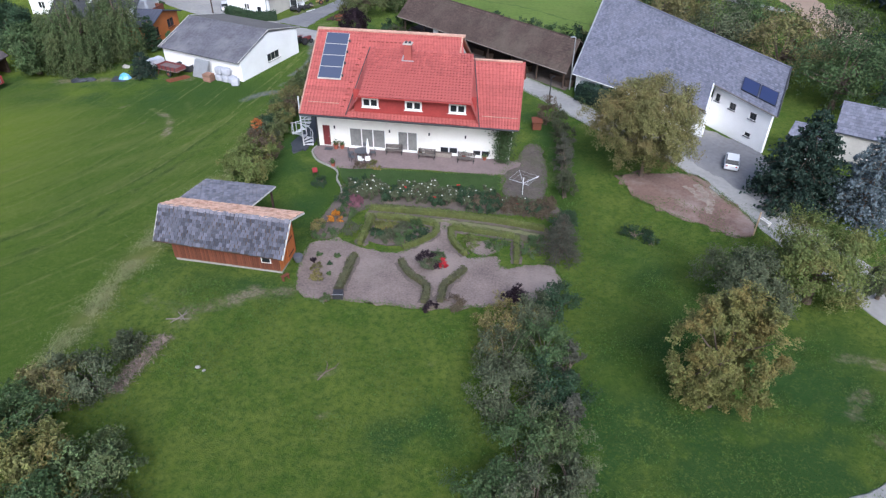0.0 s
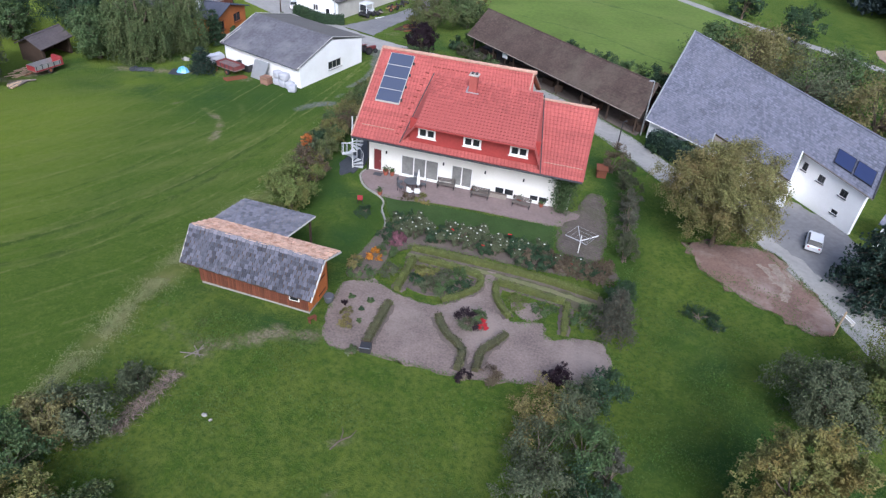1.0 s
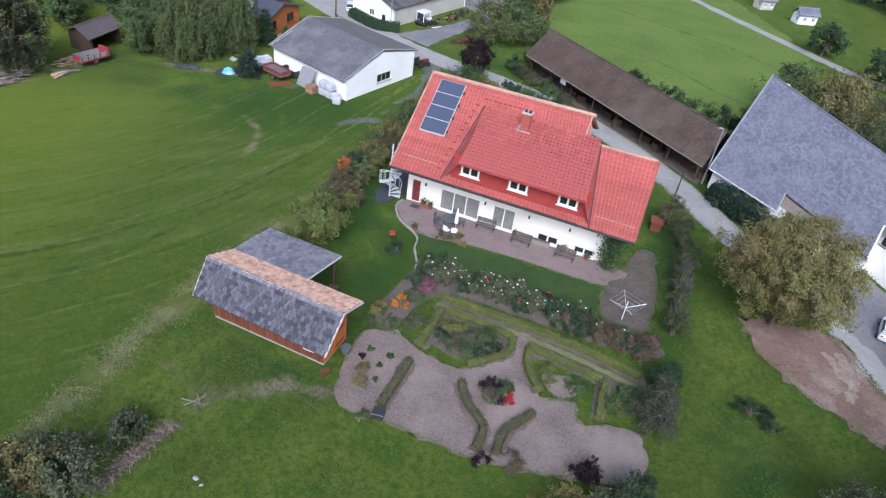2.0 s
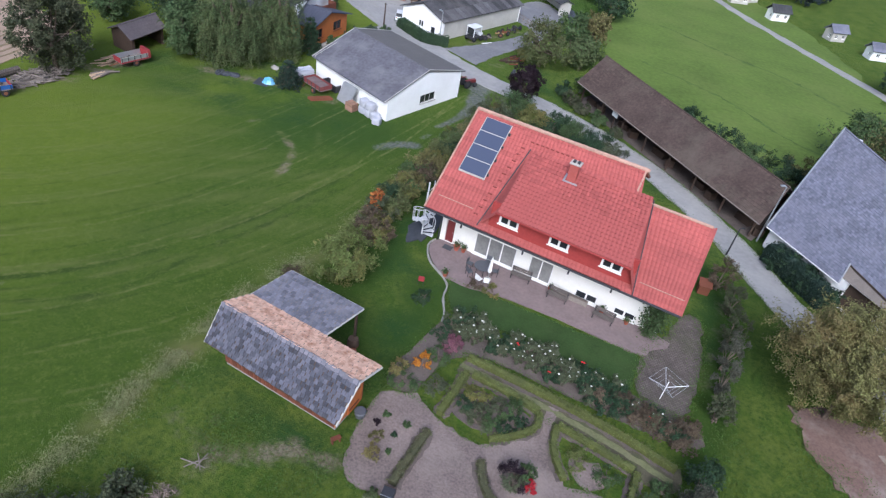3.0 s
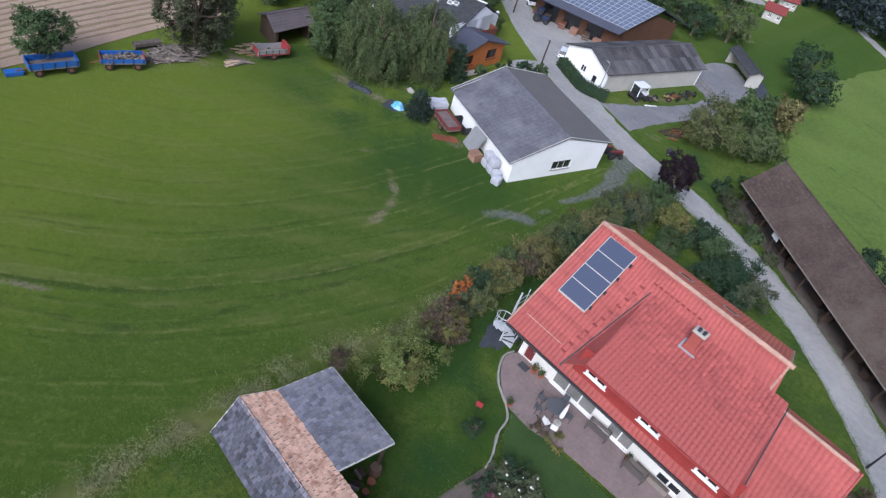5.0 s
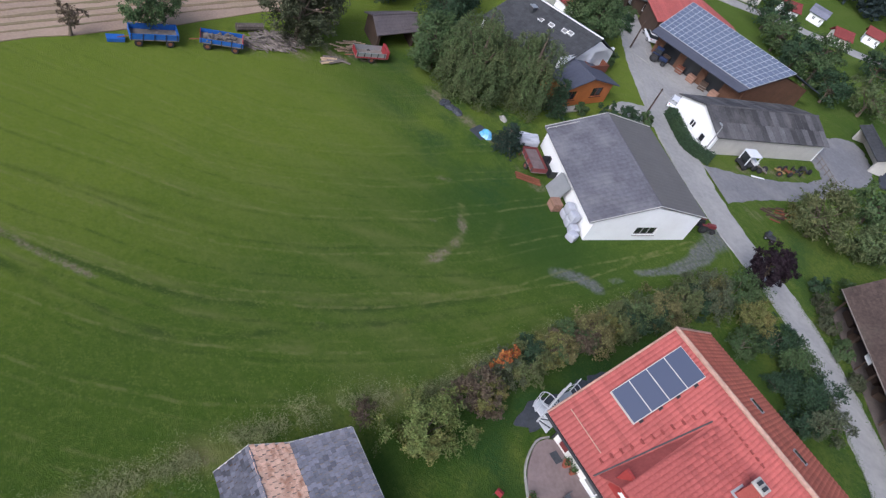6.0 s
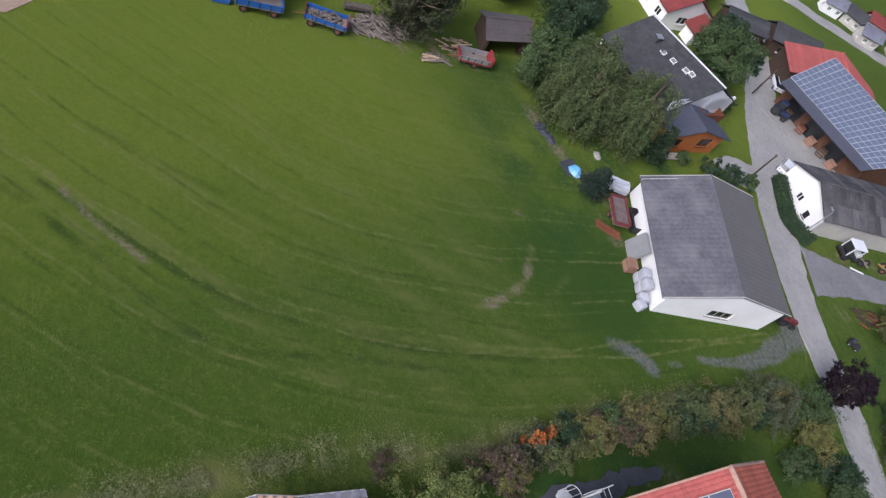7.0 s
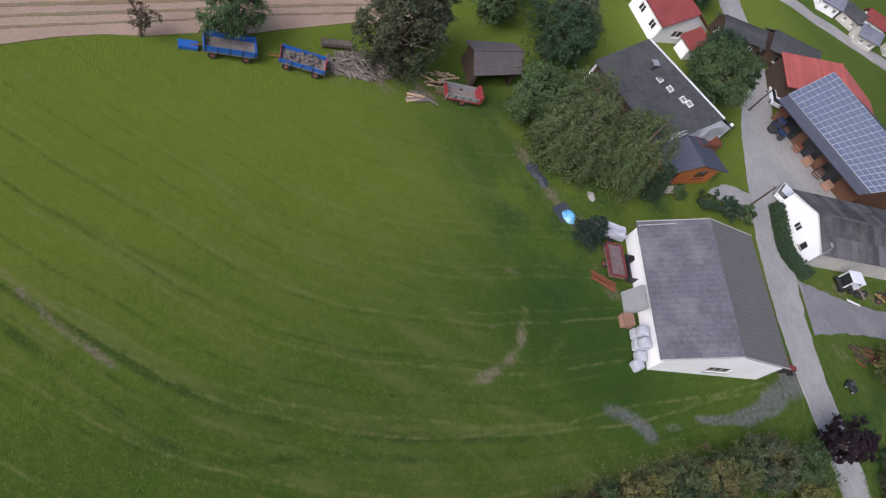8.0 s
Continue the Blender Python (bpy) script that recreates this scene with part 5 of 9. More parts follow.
# edges of the roof
part("ridge_capping", tube([(-0.32 + k * 0.4, 7.55, zr(7.55) + 0.04 + 0.015 * (k % 2)) for k in range(37)], 0.165, 8), M_RIDGE, house)
part("ridge_capping", tube([(14.1 + k * 0.4, 5.6, zr(5.6) + 0.03) for k in range(15)], 0.12, 8), M_RIDGE, house)
part("verge", tube([(-0.32, -0.05, E0 + 0.06), (-0.32, 7.55, zr(7.55) + 0.06)], 0.07, 6), M_RIDGE, house)
part("verge", tube([(13.85, 5.9, zr(5.9) + 0.06), (13.8, 7.55, zr(7.55) + 0.06), (13.8, 15.3, 5.8)], 0.09, 6), M_RIDGE, house)
part("verge", tube([(20.0, -0.08, E0 + 0.04), (19.92, 5.6, zr(5.6) + 0.04), (19.92, 10.4, 5.34)], 0.07, 6), M_TILE, house)
part("verge", tube([(-0.32, 7.55, zr(7.55) + 0.06), (-0.32, 15.3, 5.8)], 0.1, 6), M_RIDGE, house)
part("gutter", tube([(-0.3, -0.12, E0 - 0.05), (20.0, -0.14, E0 - 0.05)], 0.09, 8), M_DARKMETAL, house)
part("dormer_gutter", tube([(5.5, DE - 0.06, 6.66), (15.8, DE - 0.06, 6.66)], 0.06, 8), M_CLAD, house)
part("eave_board", boxes((-0.25, -0.02, E0 - 0.2, 19.95, 0.03, E0 - 0.05)), M_WOOD_DK, house)
part("soffit", slab([(-0.2, 0.05, E0 - 0.1), (19.9, 0.05, E0 - 0.1), (19.9, WY - 0.02, zr(WY) - 0.22), (-0.2, WY - 0.02, zr(WY) - 0.22)], 0.04), M_WHITE, house)
part("downpipe", tube([(0.25, 0.0, E0 - 0.1), (0.25, 1.9, 4.0), (0.25, WY - 0.1, 3.6), (0.25, WY - 0.1, 0.0)], 0.06, 8), M_DARKMETAL, house)
# chimney
M_REDRENDER = surface("red_rendered_chimney", (0.33, 0.085, 0.07), 0.85, 0.2, 1.2, 8.0, 0.2, stain=(0.24, 0.07, 0.06), stain_amount=0.5)
ch = part("chimney", soft_box(8.76, 4.5, 8.0, 9.44, 5.1, 9.95, 0.03), M_REDRENDER, house, "red rendered chimney with a pale cap")
part("cap", soft_box(8.68, 4.42, 9.95, 9.54, 5.18, 10.06, 0.03), M_STONE, ch)
for x in (8.85, 9.2):
    part("flue", boxes((x, 4.62, 10.065, x + 0.2, 4.95, 10.2)), M_DARKMETAL, ch)
part("flashing", slab([(8.55, 4.3, 8.50), (9.7, 4.3, 8.50), (9.7, 4.43, 8.55), (8.55, 4.43, 8.55)], 0.03), M_STEEL, ch)
part("flashing", slab([(8.55, 4.43, 8.55), (8.69, 4.43, 8.55), (8.69, 5.1, 8.79), (8.55, 5.1, 8.79)], 0.03), M_STEEL, ch)
# collectors
n_ = Vector((0, -SL, 1)).normalized()
for k in range(4):
    y0, y1 = 3.1 + k * 1.013, 3.1 + k * 1.013 + 1.0
    q = [Vector((x, y, zr(y))) + n_ * 0.22 for x, y in ((0.72, y0), (2.98, y0), (2.98, y1), (0.72, y1))]
    pan = part("collector", slab(q, 0.14), M_EDGE, house, "flat blue solar collector in a pale metal frame")
    g = [Vector((x, y, zr(y))) + n_ * 0.228 for x, y in ((0.77, y0 + 0.022), (2.93, y0 + 0.022), (2.93, y1 - 0.022), (0.77, y1 - 0.022))]
    part("glass", slab(g, 0.01), M_SOLAR, pan)
for y in (3.3, 4.4, 5.4, 6.4):
    part("bracket", boxes((2.98, y, zr(y) + 0.05, 3.14, y + 0.16, zr(y) + 0.3)), M_DARKMETAL, house)
# sweep's steps and snow guard
M_STEP = surface("red_painted_step", (0.25, 0.06, 0.052), 0.7, 0.2, 1.0, 8.0, 0.1)
for k in range(11):
    y = 0.75 + k * 0.52
    x = 3.35 + 0.17 * y
    part("roof_step", boxes((x, y, zr(y) + 0.06, x + 0.34, y + 0.16, zr(y) + 0.17)), M_STEP, house)
for k in range(9):
    x = 4.9 + k * 0.42
    part("roof_step", boxes((x, 6.55, zr(6.55) + 0.06, x + 0.26, 6.7, zr(6.55) + 0.16)), M_STEP, house)
part("snow_guard", tube([(0.3, 0.95, zr(0.95) + 0.17), (3.3, 0.95, zr(0.95) + 0.17)], 0.035, 6), M_RIDGE, house)
part("snow_guard", tube([(16.6, 0.75, zr(0.75) + 0.17), (19.8, 0.75, zr(0.75) + 0.17)], 0.035, 6), M_RIDGE, house)
for x, y in ((5.0, 10.9), (8.6, 10.9)):
    zz = zr(7.55) - (y - 7.55) * 0.5548
    sk = part("skylight", slab([(x, y, zz + 0.12), (x + 1.1, y, zz + 0.12), (x + 1.1, y + 0.8, zz - 0.33), (x, y + 0.8, zz - 0.33)][::-1], 0.1), M_STEEL, house)
    part("pane", slab([(x + 0.1, y + 0.1, zz + 0.08), (x + 1.0, y + 0.1, zz + 0.08), (x + 1.0, y + 0.7, zz - 0.26), (x + 0.1, y + 0.7, zz - 0.26)][::-1], 0.01), M_GLASS, sk)
# door and windows
dr = part("front_door", boxes((0.82, WY + 0.1, 0.1, 1.53, WY + 0.16, 2.24)), M_DOOR, house, "closed dark red front door")
part("door_handle", tube([(1.45, WY + 0.08, 1.1), (1.45, WY + 0.02, 1.1), (1.36, WY + 0.02, 1.1)], 0.015, 6), M_STEEL, dr)
window(house, f0, f1, 3.1, 0.12, 6.75, 2.15, 3, pane=M_CURTAIN, name="patio_window", bar=0.1)
window(house, f0, f1, 7.95, 0.1, 9.95, 2.15, 2, pane=M_CURTAIN, name="patio_door", bar=0.1)
window(house, f0, f1, 12.05, 0.12, 13.95, 0.95, 2, name="low_window", bar=0.14)
window(house, f0, f1, 15.25, 0.12, 17.05, 0.85, 2, name="low_window", bar=0.14)
for x in (2.0, 7.5, 11.4, 14.9):
    lamp = part("wall_lamp", soft_box(x, WY - 0.14, 2.0, x + 0.14, WY - 0.005, 2.28, 0.02), M_DARKMETAL, house)

# pale spiral stair on the gable side
M_STAIR = surface("pale_grey_stair_paint", (0.56, 0.57, 0.585), 0.5, 0.12, 1.0, 8.0, 0.05)
st = base("spiral_staircase", "pale grey metal spiral staircase beside the gable wall", "staircase", (-1.15, 2.2, 0))
part("pole", tube([(0, 0, 0), (0, 0, 5.2)], 0.07, 10), M_STAIR, st)
for k in range(14):
    a0, a1, z = k * 0.5, k * 0.5 + 0.5, 0.2 + k * 0.2
    part("tread", slab([(0.06 * math.cos(a0), 0.06 * math.sin(a0), z), (1.0 * math.cos(a0), 1.0 * math.sin(a0), z), (1.0 * math.cos(a1), 1.0 * math.sin(a1), z), (0.06 * math.cos(a1), 0.06 * math.sin(a1), z)], 0.05), M_STAIR, st)
    part("baluster", tube([(0.97 * math.cos(a0), 0.97 * math.sin(a0), z), (0.97 * math.cos(a0), 0.97 * math.sin(a0), z + 0.95)], 0.02, 5), M_STAIR, st)
part("handrail", tube([(1.0 * math.cos(k * 0.25), 1.0 * math.sin(k * 0.25), 1.15 + k * 0.1) for k in range(28)], 0.035, 6), M_STAIR, st)
part("landing", slab([(-0.2, 0.3, 3.0), (0.9, 0.3, 3.0), (0.9, 1.5, 3.0), (-0.2, 1.5, 3.0)], 0.06), M_STEEL, st)
part("landing_rail", tube([(-0.2, 0.3, 3.0), (-0.2, 0.3, 4.0), (-0.2, 1.5, 4.0), (0.85, 1.5, 4.0)], 0.03, 6), M_STAIR, st)
part("landing_rail", tube([(-0.2, 0.35, 3.5), (-0.2, 1.5, 3.5), (0.85, 1.5, 3.5)], 0.022, 6), M_STAIR, st)
part("landing_post", tube([(-0.2, 1.5, 0.0), (-0.2, 1.5, 4.55)], 0.04, 6), M_STAIR, st)
# tarpaulin by the stair; its outline runs on as a flat dark strip northwards
patch("tarpaulin", [(-2.3, 1.4), (-1.6, 0.5), (-0.9, 0.9), (-0.5, 2.4), (-0.6, 5.0), (-1.1, 8.4), (-1.5, 11.6), (-2.1, 11.8), (-2.4, 8.0), (-2.4, 5.3), (-2.6, 3.2)], 0.06, M_TARP, "dark crumpled tarpaulin beside the stair, drawn on as a dark strip along the gable", "tarpaulin", kind="thing", ragged=0.14)

# ---- timber garden shed with shingle roof and lean-to ----
shed = base("garden_shed", "orange-stained timber shed with slate-grey shingles and new cedar shingles", "shed")
SH_E, SH_R, SH_B, SH_L = [(-5.1, -18.5, 2.15), (4.85, -19.0, 2.0)], [(-4.95, -16.95, 4.35), (5.15, -17.35, 4.3)], [(-4.6, -14.85, 3.65), (5.3, -15.15, 3.6)], [(-4.3, -11.2, 3.3), (1.6, -11.4, 3.3)]


def lerp(a, b, t):
    return tuple(p + (q - p) * t for p, q in zip(a, b))


part("roof_deck", slab([SH_E[0], SH_E[1], SH_R[1], SH_R[0]], 0.1), M_WOOD_DK, shed)
part("roof_deck", slab([SH_R[0], SH_R[1], SH_B[1], SH_B[0]], 0.1), M_WOOD_GREY, shed)
JOIN = lerp(SH_B[0], SH_B[1], 0.585)
part("lean_to_deck", slab([lerp(SH_B[0], SH_L[0], 0.02), lerp(JOIN, SH_L[1], 0.02), SH_L[1], SH_L[0]], 0.1), M_WOOD_GREY, shed)
x0, x1, y0, y1 = -4.3, 4.25, -17.75, -15.3
part("plinth", slab([(x0 + 0.06, y0 + 0.06, 0.2), (x1 - 0.02, y0 - 0.27, 0.2), (x1 + 0.02, y1 - 0.06, 0.2), (x0 + 0.06, y1 + 0.02, 0.2)], 0.26), M_KERB, shed)


def boards(p0, p1, z0, z1, step=0.16, top=None):
    """Upright boards with shadow gaps, one behind the other."""
    bm = bmesh.new()
    a, b = Vector((*p0, 0)), Vector((*p1, 0))
    d = (b - a).normalized()
    nrm = Vector((d.y, -d.x, 0))
    n = int((b - a).length / step)
    for k in range(n):
        s, e = a + d * (k * step + 0.008), a + d * ((k + 1) * step - 0.008)
        h0, h1 = (z1, z1) if top is None else (top((k + 0.05) / n), top((k + 0.95) / n))
        off = nrm * (0.012 if k % 2 else 0.0)
        lo = [bm.verts.new((*(q + off + w)[:2], z0)) for q, w in ((s, nrm * 0), (e, nrm * 0), (e, -nrm * 0.04), (s, -nrm * 0.04))]
        hi = [bm.verts.new((*(q + off + w)[:2], h)) for (q, w), h in zip(((s, nrm * 0), (e, nrm * 0), (e, -nrm * 0.04), (s, -nrm * 0.04)), (h0, h1, h1, h0))]
        bm.faces.new(hi)
        for i in range(4):
            j = (i + 1) % 4
            bm.faces.new((lo[i], lo[j], hi[j], hi[i]))
    bmesh.ops.recalc_face_normals(bm, faces=bm.faces[:])
    return bm


tagged(part("front_cladding", boards((x0, y0), (x1, y0 - 0.35), 0.22, 2.5), M_WOOD_RED, shed, "red-brown stained upright boards"), kind="stuff")
tagged(part("gable_cladding", boards((x1, y0 - 0.35), (x1 + 0.1, y1), 0.22, 3.6, 0.15, lambda u: 2.55 + 3.4 * min(u, 0.48) if u < 0.48 else 4.18 - 1.1 * (u - 0.48)), M_WOOD_OR, shed, "bright orange-stained gable boards"), kind="stuff")
tagged(part("gable_cladding", boards((x0, y1), (x0, y0), 0.22, 3.6, 0.15, lambda u: 3.5 + 0.9 * min(u, 0.5) if u < 0.5 else 4.0 - 2.6 * (u - 0.5)), M_WOOD_RED, shed), kind="stuff")
tagged(part("back_cladding", boards((x1 + 0.1, y1), (x0, y1 + 0.1), 0.22, 3.5), M_WOOD_RED, shed), kind="stuff")
dd = part("shed_door", boxes((x1 + 0.075, -16.9, 0.24, x1 + 0.13, -15.75, 2.2)), M_WOOD_OR, shed)
for zb in (0.6, 1.8):
    part("door_brace", boxes((x1 + 0.13, -16.85, zb, x1 + 0.16, -15.8, zb + 0.12)), M_WOOD_RED, dd)
part("bargeboard", tube([tuple(Vector(SH_E[1]) + Vector((0.03, 0, -0.08))), tuple(Vector(SH_R[1]) + Vector((0.03, 0, -0.08))), tuple(Vector(SH_B[1]) + Vector((0.03, 0, -0.08)))], 0.07, 6), M_EDGE, shed)
part("bargeboard", tube([tuple(Vector(SH_E[0]) + Vector((-0.03, 0, -0.06))), tuple(Vector(SH_R[0]) + Vector((-0.03, 0, -0.06))), tuple(Vector(SH_B[0]) + Vector((-0.03, 0, -0.06))), tuple(Vector(SH_L[0]) + Vector((-0.03, 0, -0.06)))], 0.06, 6), M_EDGE, shed, "pale metal edge trim")
part("lean_to_trim", tube([tuple(Vector(SH_L[1]) + Vector((0.03, 0, -0.05))), tuple(Vector(JOIN) + Vector((0.03, 0, -0.03)))], 0.06, 6), M_EDGE, shed)
part("lean_to_trim", tube([tuple(Vector(SH_L[1]) + Vector((0, 0.03, -0.05))), tuple(Vector(SH_L[0]) + Vector((0, 0.03, -0.05)))], 0.05, 6), M_EDGE, shed)
for x in (-4.0, -1.3, 1.3):
    part("lean_to_post", boxes((x - 0.07, -11.75, 0, x + 0.07, -11.6, 3.2)), M_WOOD_DK, shed)
sw_ = part("side_window", boxes((2.8, y0 - 0.37, 0.85, 3.55, y0 - 0.27, 1.4)), M_WHITE, shed, "small white-framed window")
part("pane", boxes((2.88, y0 - 0.385, 0.93, 3.47, y0 - 0.365, 1.32)), M_GLASS, sw_)

# shingles, one by one
def shingle_mesh(name, w, h, mat, skew):
    bm = bmesh.new()
    t = 0.035
    pts = [(-w / 2, 0, t), (w / 2, skew, t), (w / 2 - 0.01, h * 1.15, 0.012), (-w / 2 + 0.01, h * 1.15, 0.012)]
    top = [bm.verts.new(p) for p in pts]
    low = [bm.verts.new((p[0], p[1], p[2] - 0.03)) for p in pts]
    bm.faces.new(top)
    for i in range(4):
        j = (i + 1) % 4
        bm.faces.new((top[j], top[i], low[i], low[j]))
    me = bpy.data.meshes.new(name)
    bm.to_mesh(me)
    bm.free()
    me.materials.append(mat)
    return me


def lay(name, a, b, c, d, w, h, mat, parent, seed):
    """Rows of shingles over the plane a, b (lower edge), c, d (upper edge)."""
    rng = random.Random(seed)
    a, b, c, d = (Vector(p) for p in (a, b, c, d))
    if (b - a).cross(d - a).z < 0:
        a, b, c, d = b, a, d, c
    rows = max(1, round(((d - a).length + (c - b).length) / 2 / h))
    kinds = [shingle_mesh(name, w * f, h, mat, s) for f, s in ((0.97, 0.0), (0.9, 0.02), (0.97, -0.03), (0.82, 0.01))]
    for r in range(rows):
        lo, hi = a.lerp(d, r / rows), b.lerp(c, r / rows)
        n = max(1, int((hi - lo).length / w))
        x = (hi - lo).normalized()
        up = ((d - a) + (c - b)).normalized()
        z = x.cross(up).normalized()
        y = z.cross(x)
        for k in range(n):
            u = (k + 0.5 + (0.25 if r % 2 else -0.1) + rng.uniform(-0.06, 0.06)) / n
            if not 0.01 < u < 0.995:
                continue
            ob = new(name, rng.choice(kinds))
            ob.parent = parent
            o = lo.lerp(hi, u) + z * 0.012 + y * rng.uniform(-0.03, 0.03)
            q = Matrix((x, y, z)).transposed().to_4x4()
            ob.matrix_local = Matrix.Translation(o) @ q @ pose(0, 0, 0, rng.uniform(-1.5, 1.5), rng.uniform(-2, 2), rng.uniform(-1.5, 1.5))


lay("slate_shingle", *SH_E, SH_R[1], SH_R[0], 0.31, 0.285, M_SLATE, shed, 5)
lay("ridge_shingle", lerp(SH_R[0], SH_E[0], 0.09), lerp(SH_R[1], SH_E[1], 0.09), tuple(Vector(SH_R[1]) + Vector((0, 0, 0.06))), tuple(Vector(SH_R[0]) + Vector((0, 0, 0.06))), 0.31, 0.26, M_CAP, shed, 8)
lay("cedar_shingle", SH_B[0], SH_B[1], SH_R[1], SH_R[0], 0.30, 0.29, M_PEACH, shed, 6)
lay("grey_shingle", SH_L[0], SH_L[1], JOIN, SH_B[0], 0.30, 0.29, M_SLATE2, shed, 7)
ridge_b = base("rain_barrel", "dark wooden barrel under the lean-to roof", "barrel", (1.35, -11.9, 0))
part("barrel_body", tube([(0, 0, 0), (0, 0, 0.25), (0, 0, 0.5), (0, 0, 0.8)], [0.32, 0.4, 0.4, 0.33], 14), M_WOOD_DK, ridge_b)
part("hoop", tube([(0, 0, 0.2), (0, 0, 0.26)], 0.41, 14), M_RUST, ridge_b)
for k, (x, y) in enumerate(((0.9, -12.6), (1.3, -13.3), (1.7, -14.0))):
    b_ = base("firewood_bundle", "bundle of split firewood under the lean-to", "firewood", (x, y, 0), 30 * k, "firewood under the lean-to")
    for i in range(6):
        part("log", tube([(-0.3, (i % 3) * 0.17 - 0.17, 0.09 + 0.16 * (i // 3)), (0.3, (i % 3) * 0.17 - 0.17, 0.09 + 0.16 * (i // 3))], 0.08, 7), M_WOOD_GREY if i % 3 == 0 else M_WOOD_DK, b_)
pot_ = base("grey_tub", "grey round tub beside the shed door", "tub", (4.9, -16.4, 0))
part("body", tube([(0, 0, 0), (0, 0, 0.3), (0, 0, 0.52)], [0.26, 0.34, 0.36], 16), M_DARKSTEEL, pot_)
part("lid", tube([(0, 0, 0.524), (0, 0, 0.56)], [0.37, 0.33], 16), M_DARKSTEEL, pot_)
for k, (x, y, r) in enumerate(((1.75, -12.5, 0.24), (2.0, -13.1, 0.2), (1.2, -13.9, 0.26))):
    bk_ = base("old_bucket", "dark old bucket among the firewood", "bucket", (x, y, 0), 40 * k, "buckets under the lean-to")
    part("body", tube([(0, 0, 0), (0, 0, r * 1.6)], [r * 0.75, r], 12), M_TARP if k % 2 else M_WOOD_DK, bk_)
    part("rim", tube([(0, 0, r * 1.6), (0, 0, r * 1.7)], [r * 1.06, r * 1.06], 12), M_RUST, bk_)
bench_ = base("corner_bench", "small red-brown wooden bench at the shed corner", "bench", (4.75, -18.7, 0), 60)
part("seat", boxes((-0.3, -0.14, 0.36, 0.3, 0.14, 0.41)), M_WOOD_RED, bench_)
for x in (-0.26, 0.2):
    part("leg", boxes((x, -0.12, 0, x + 0.06, 0.12, 0.355)), M_WOOD_RED, bench_)

# ---- barns and other houses ----
def gabled(name, label, A, B, C, D, ez, rz, wall, roof, roof2=None, over=0.35, category="barn", gable_wall=None, windows=(), ridge=None, kind_roof=None, open_front=False, wall2=None, over2=None, ez2=None, split=0.5):
    """A gabled building: eave walls A-B and C-D, gables B-C and D-A (counter-clockwise from above); windows: (wall 0..3, u0, z0, u1, z1, panes)."""
    P = [np.array(p, float) for p in (A, B, C, D)]
    mid = sum(P) / 4
    t = base(name, label, category, (mid[0], mid[1], 0))
    P = [p - mid for p in P]
    R1, R0 = P[1] * (1 - split) + P[2] * split, P[0] * (1 - split) + P[3] * split
    inner = []
    for k in range(4):
        a, b, c = P[k - 1], P[k], P[(k + 1) % 4]
        d1, d2 = (a - b) / np.linalg.norm(a - b), (c - b) / np.linalg.norm(c - b)
        o2 = over if over2 is None else over2
        inner.append(b + d1 * (over if k % 2 == 0 else o2) + d2 * (o2 if k % 2 == 0 else over))
    names = ("front_wall", "gable_wall", "back_wall", "gable_wall")
    for k in range(4):
        if open_front and k == 0:
            continue
        a, b = inner[k], inner[(k + 1) % 4]
        L = float(np.linalg.norm(b - a))
        hs = [w[1:5] for w in windows if w[0] == k]
        g = (L * (split if k == 1 else 1 - split), rz - 0.1 - over * (rz - ez) / max(1, L / 2)) if k in (1, 3) else None
        if g and ez2:
            g = [(L, ez2 - 0.02), g] if k == 1 else [g, (0.0, ez2 - 0.02)]
        mat = (gable_wall or wall) if k in (1, 3) else (wall2 if (wall2 and k == 0) else wall)
        d = (b - a) / L
        trim = 0.305 if k in (0, 2) else 0.0
        part(names[k], wall_panel(tuple(a + d * trim), tuple(b - d * trim), (ez2 if ez2 and k == 2 else ez) + 0.05 if k in (0, 2) else ez + 0.02, [(h[0] - trim, h[1], h[2] - trim, h[3]) for h in hs], 0.3, g), mat, t)
        for w in windows:
            if w[0] == k:
                window(t, tuple(a), tuple(b), *w[1:5], w[5], depth=0.08, frame_mat=w[6] if len(w) > 6 else M_WHITE, name="window")
    kw = kind_roof or {}
    r0, r1 = (*(R0), rz), (*(R1), rz)
    e = [(*p, ez2 if ez2 and k > 1 else ez) for k, p in enumerate(P)]
    roof_plane("roof", [e[0], e[1], r1, r0], roof, t, **kw)
    roof_plane("roof", [e[2], e[3], r0, r1], roof2 or roof, t, **kw)
    part("ridge_cap", tube([r0, r1], 0.12, 8), ridge or roof, t)
    return t


CORR = dict(wide=0.5, long=2.4, wave=0.022, step=0.004)
TILE = dict(wide=0.3, long=0.36, wave=0.04, step=0.03)
FLAT = dict(wide=0.4, long=0.4, wave=0.0, step=0.03)

BARN = [np.array(p) for p in ((-26.6, 21.0), (-14.2, 16.9), (-11.0, 29.7), (-23.8, 33.8))]
barn = gabled("white_barn", "low white barn with a weathered grey corrugated roof", *BARN, 2.45, 4.6, M_WHITEWALL, M_CORR, M_CORR2,
              windows=[(1, 5.2, 0.75, 7.7, 1.75, 3, M_KERB)], kind_roof=CORR, over=0.6, over2=0.12, ez2=3.2)
bmid = sum(BARN) / 4
for i, j in ((1, 2), (0, 3)):
    a, b = BARN[i] - bmid, BARN[j] - bmid
    part("gable_trim", tube([(*a, 2.5), (*((a + b) / 2), 4.68), (*b, 3.25)], 0.045, 6), M_EDGE, barn)
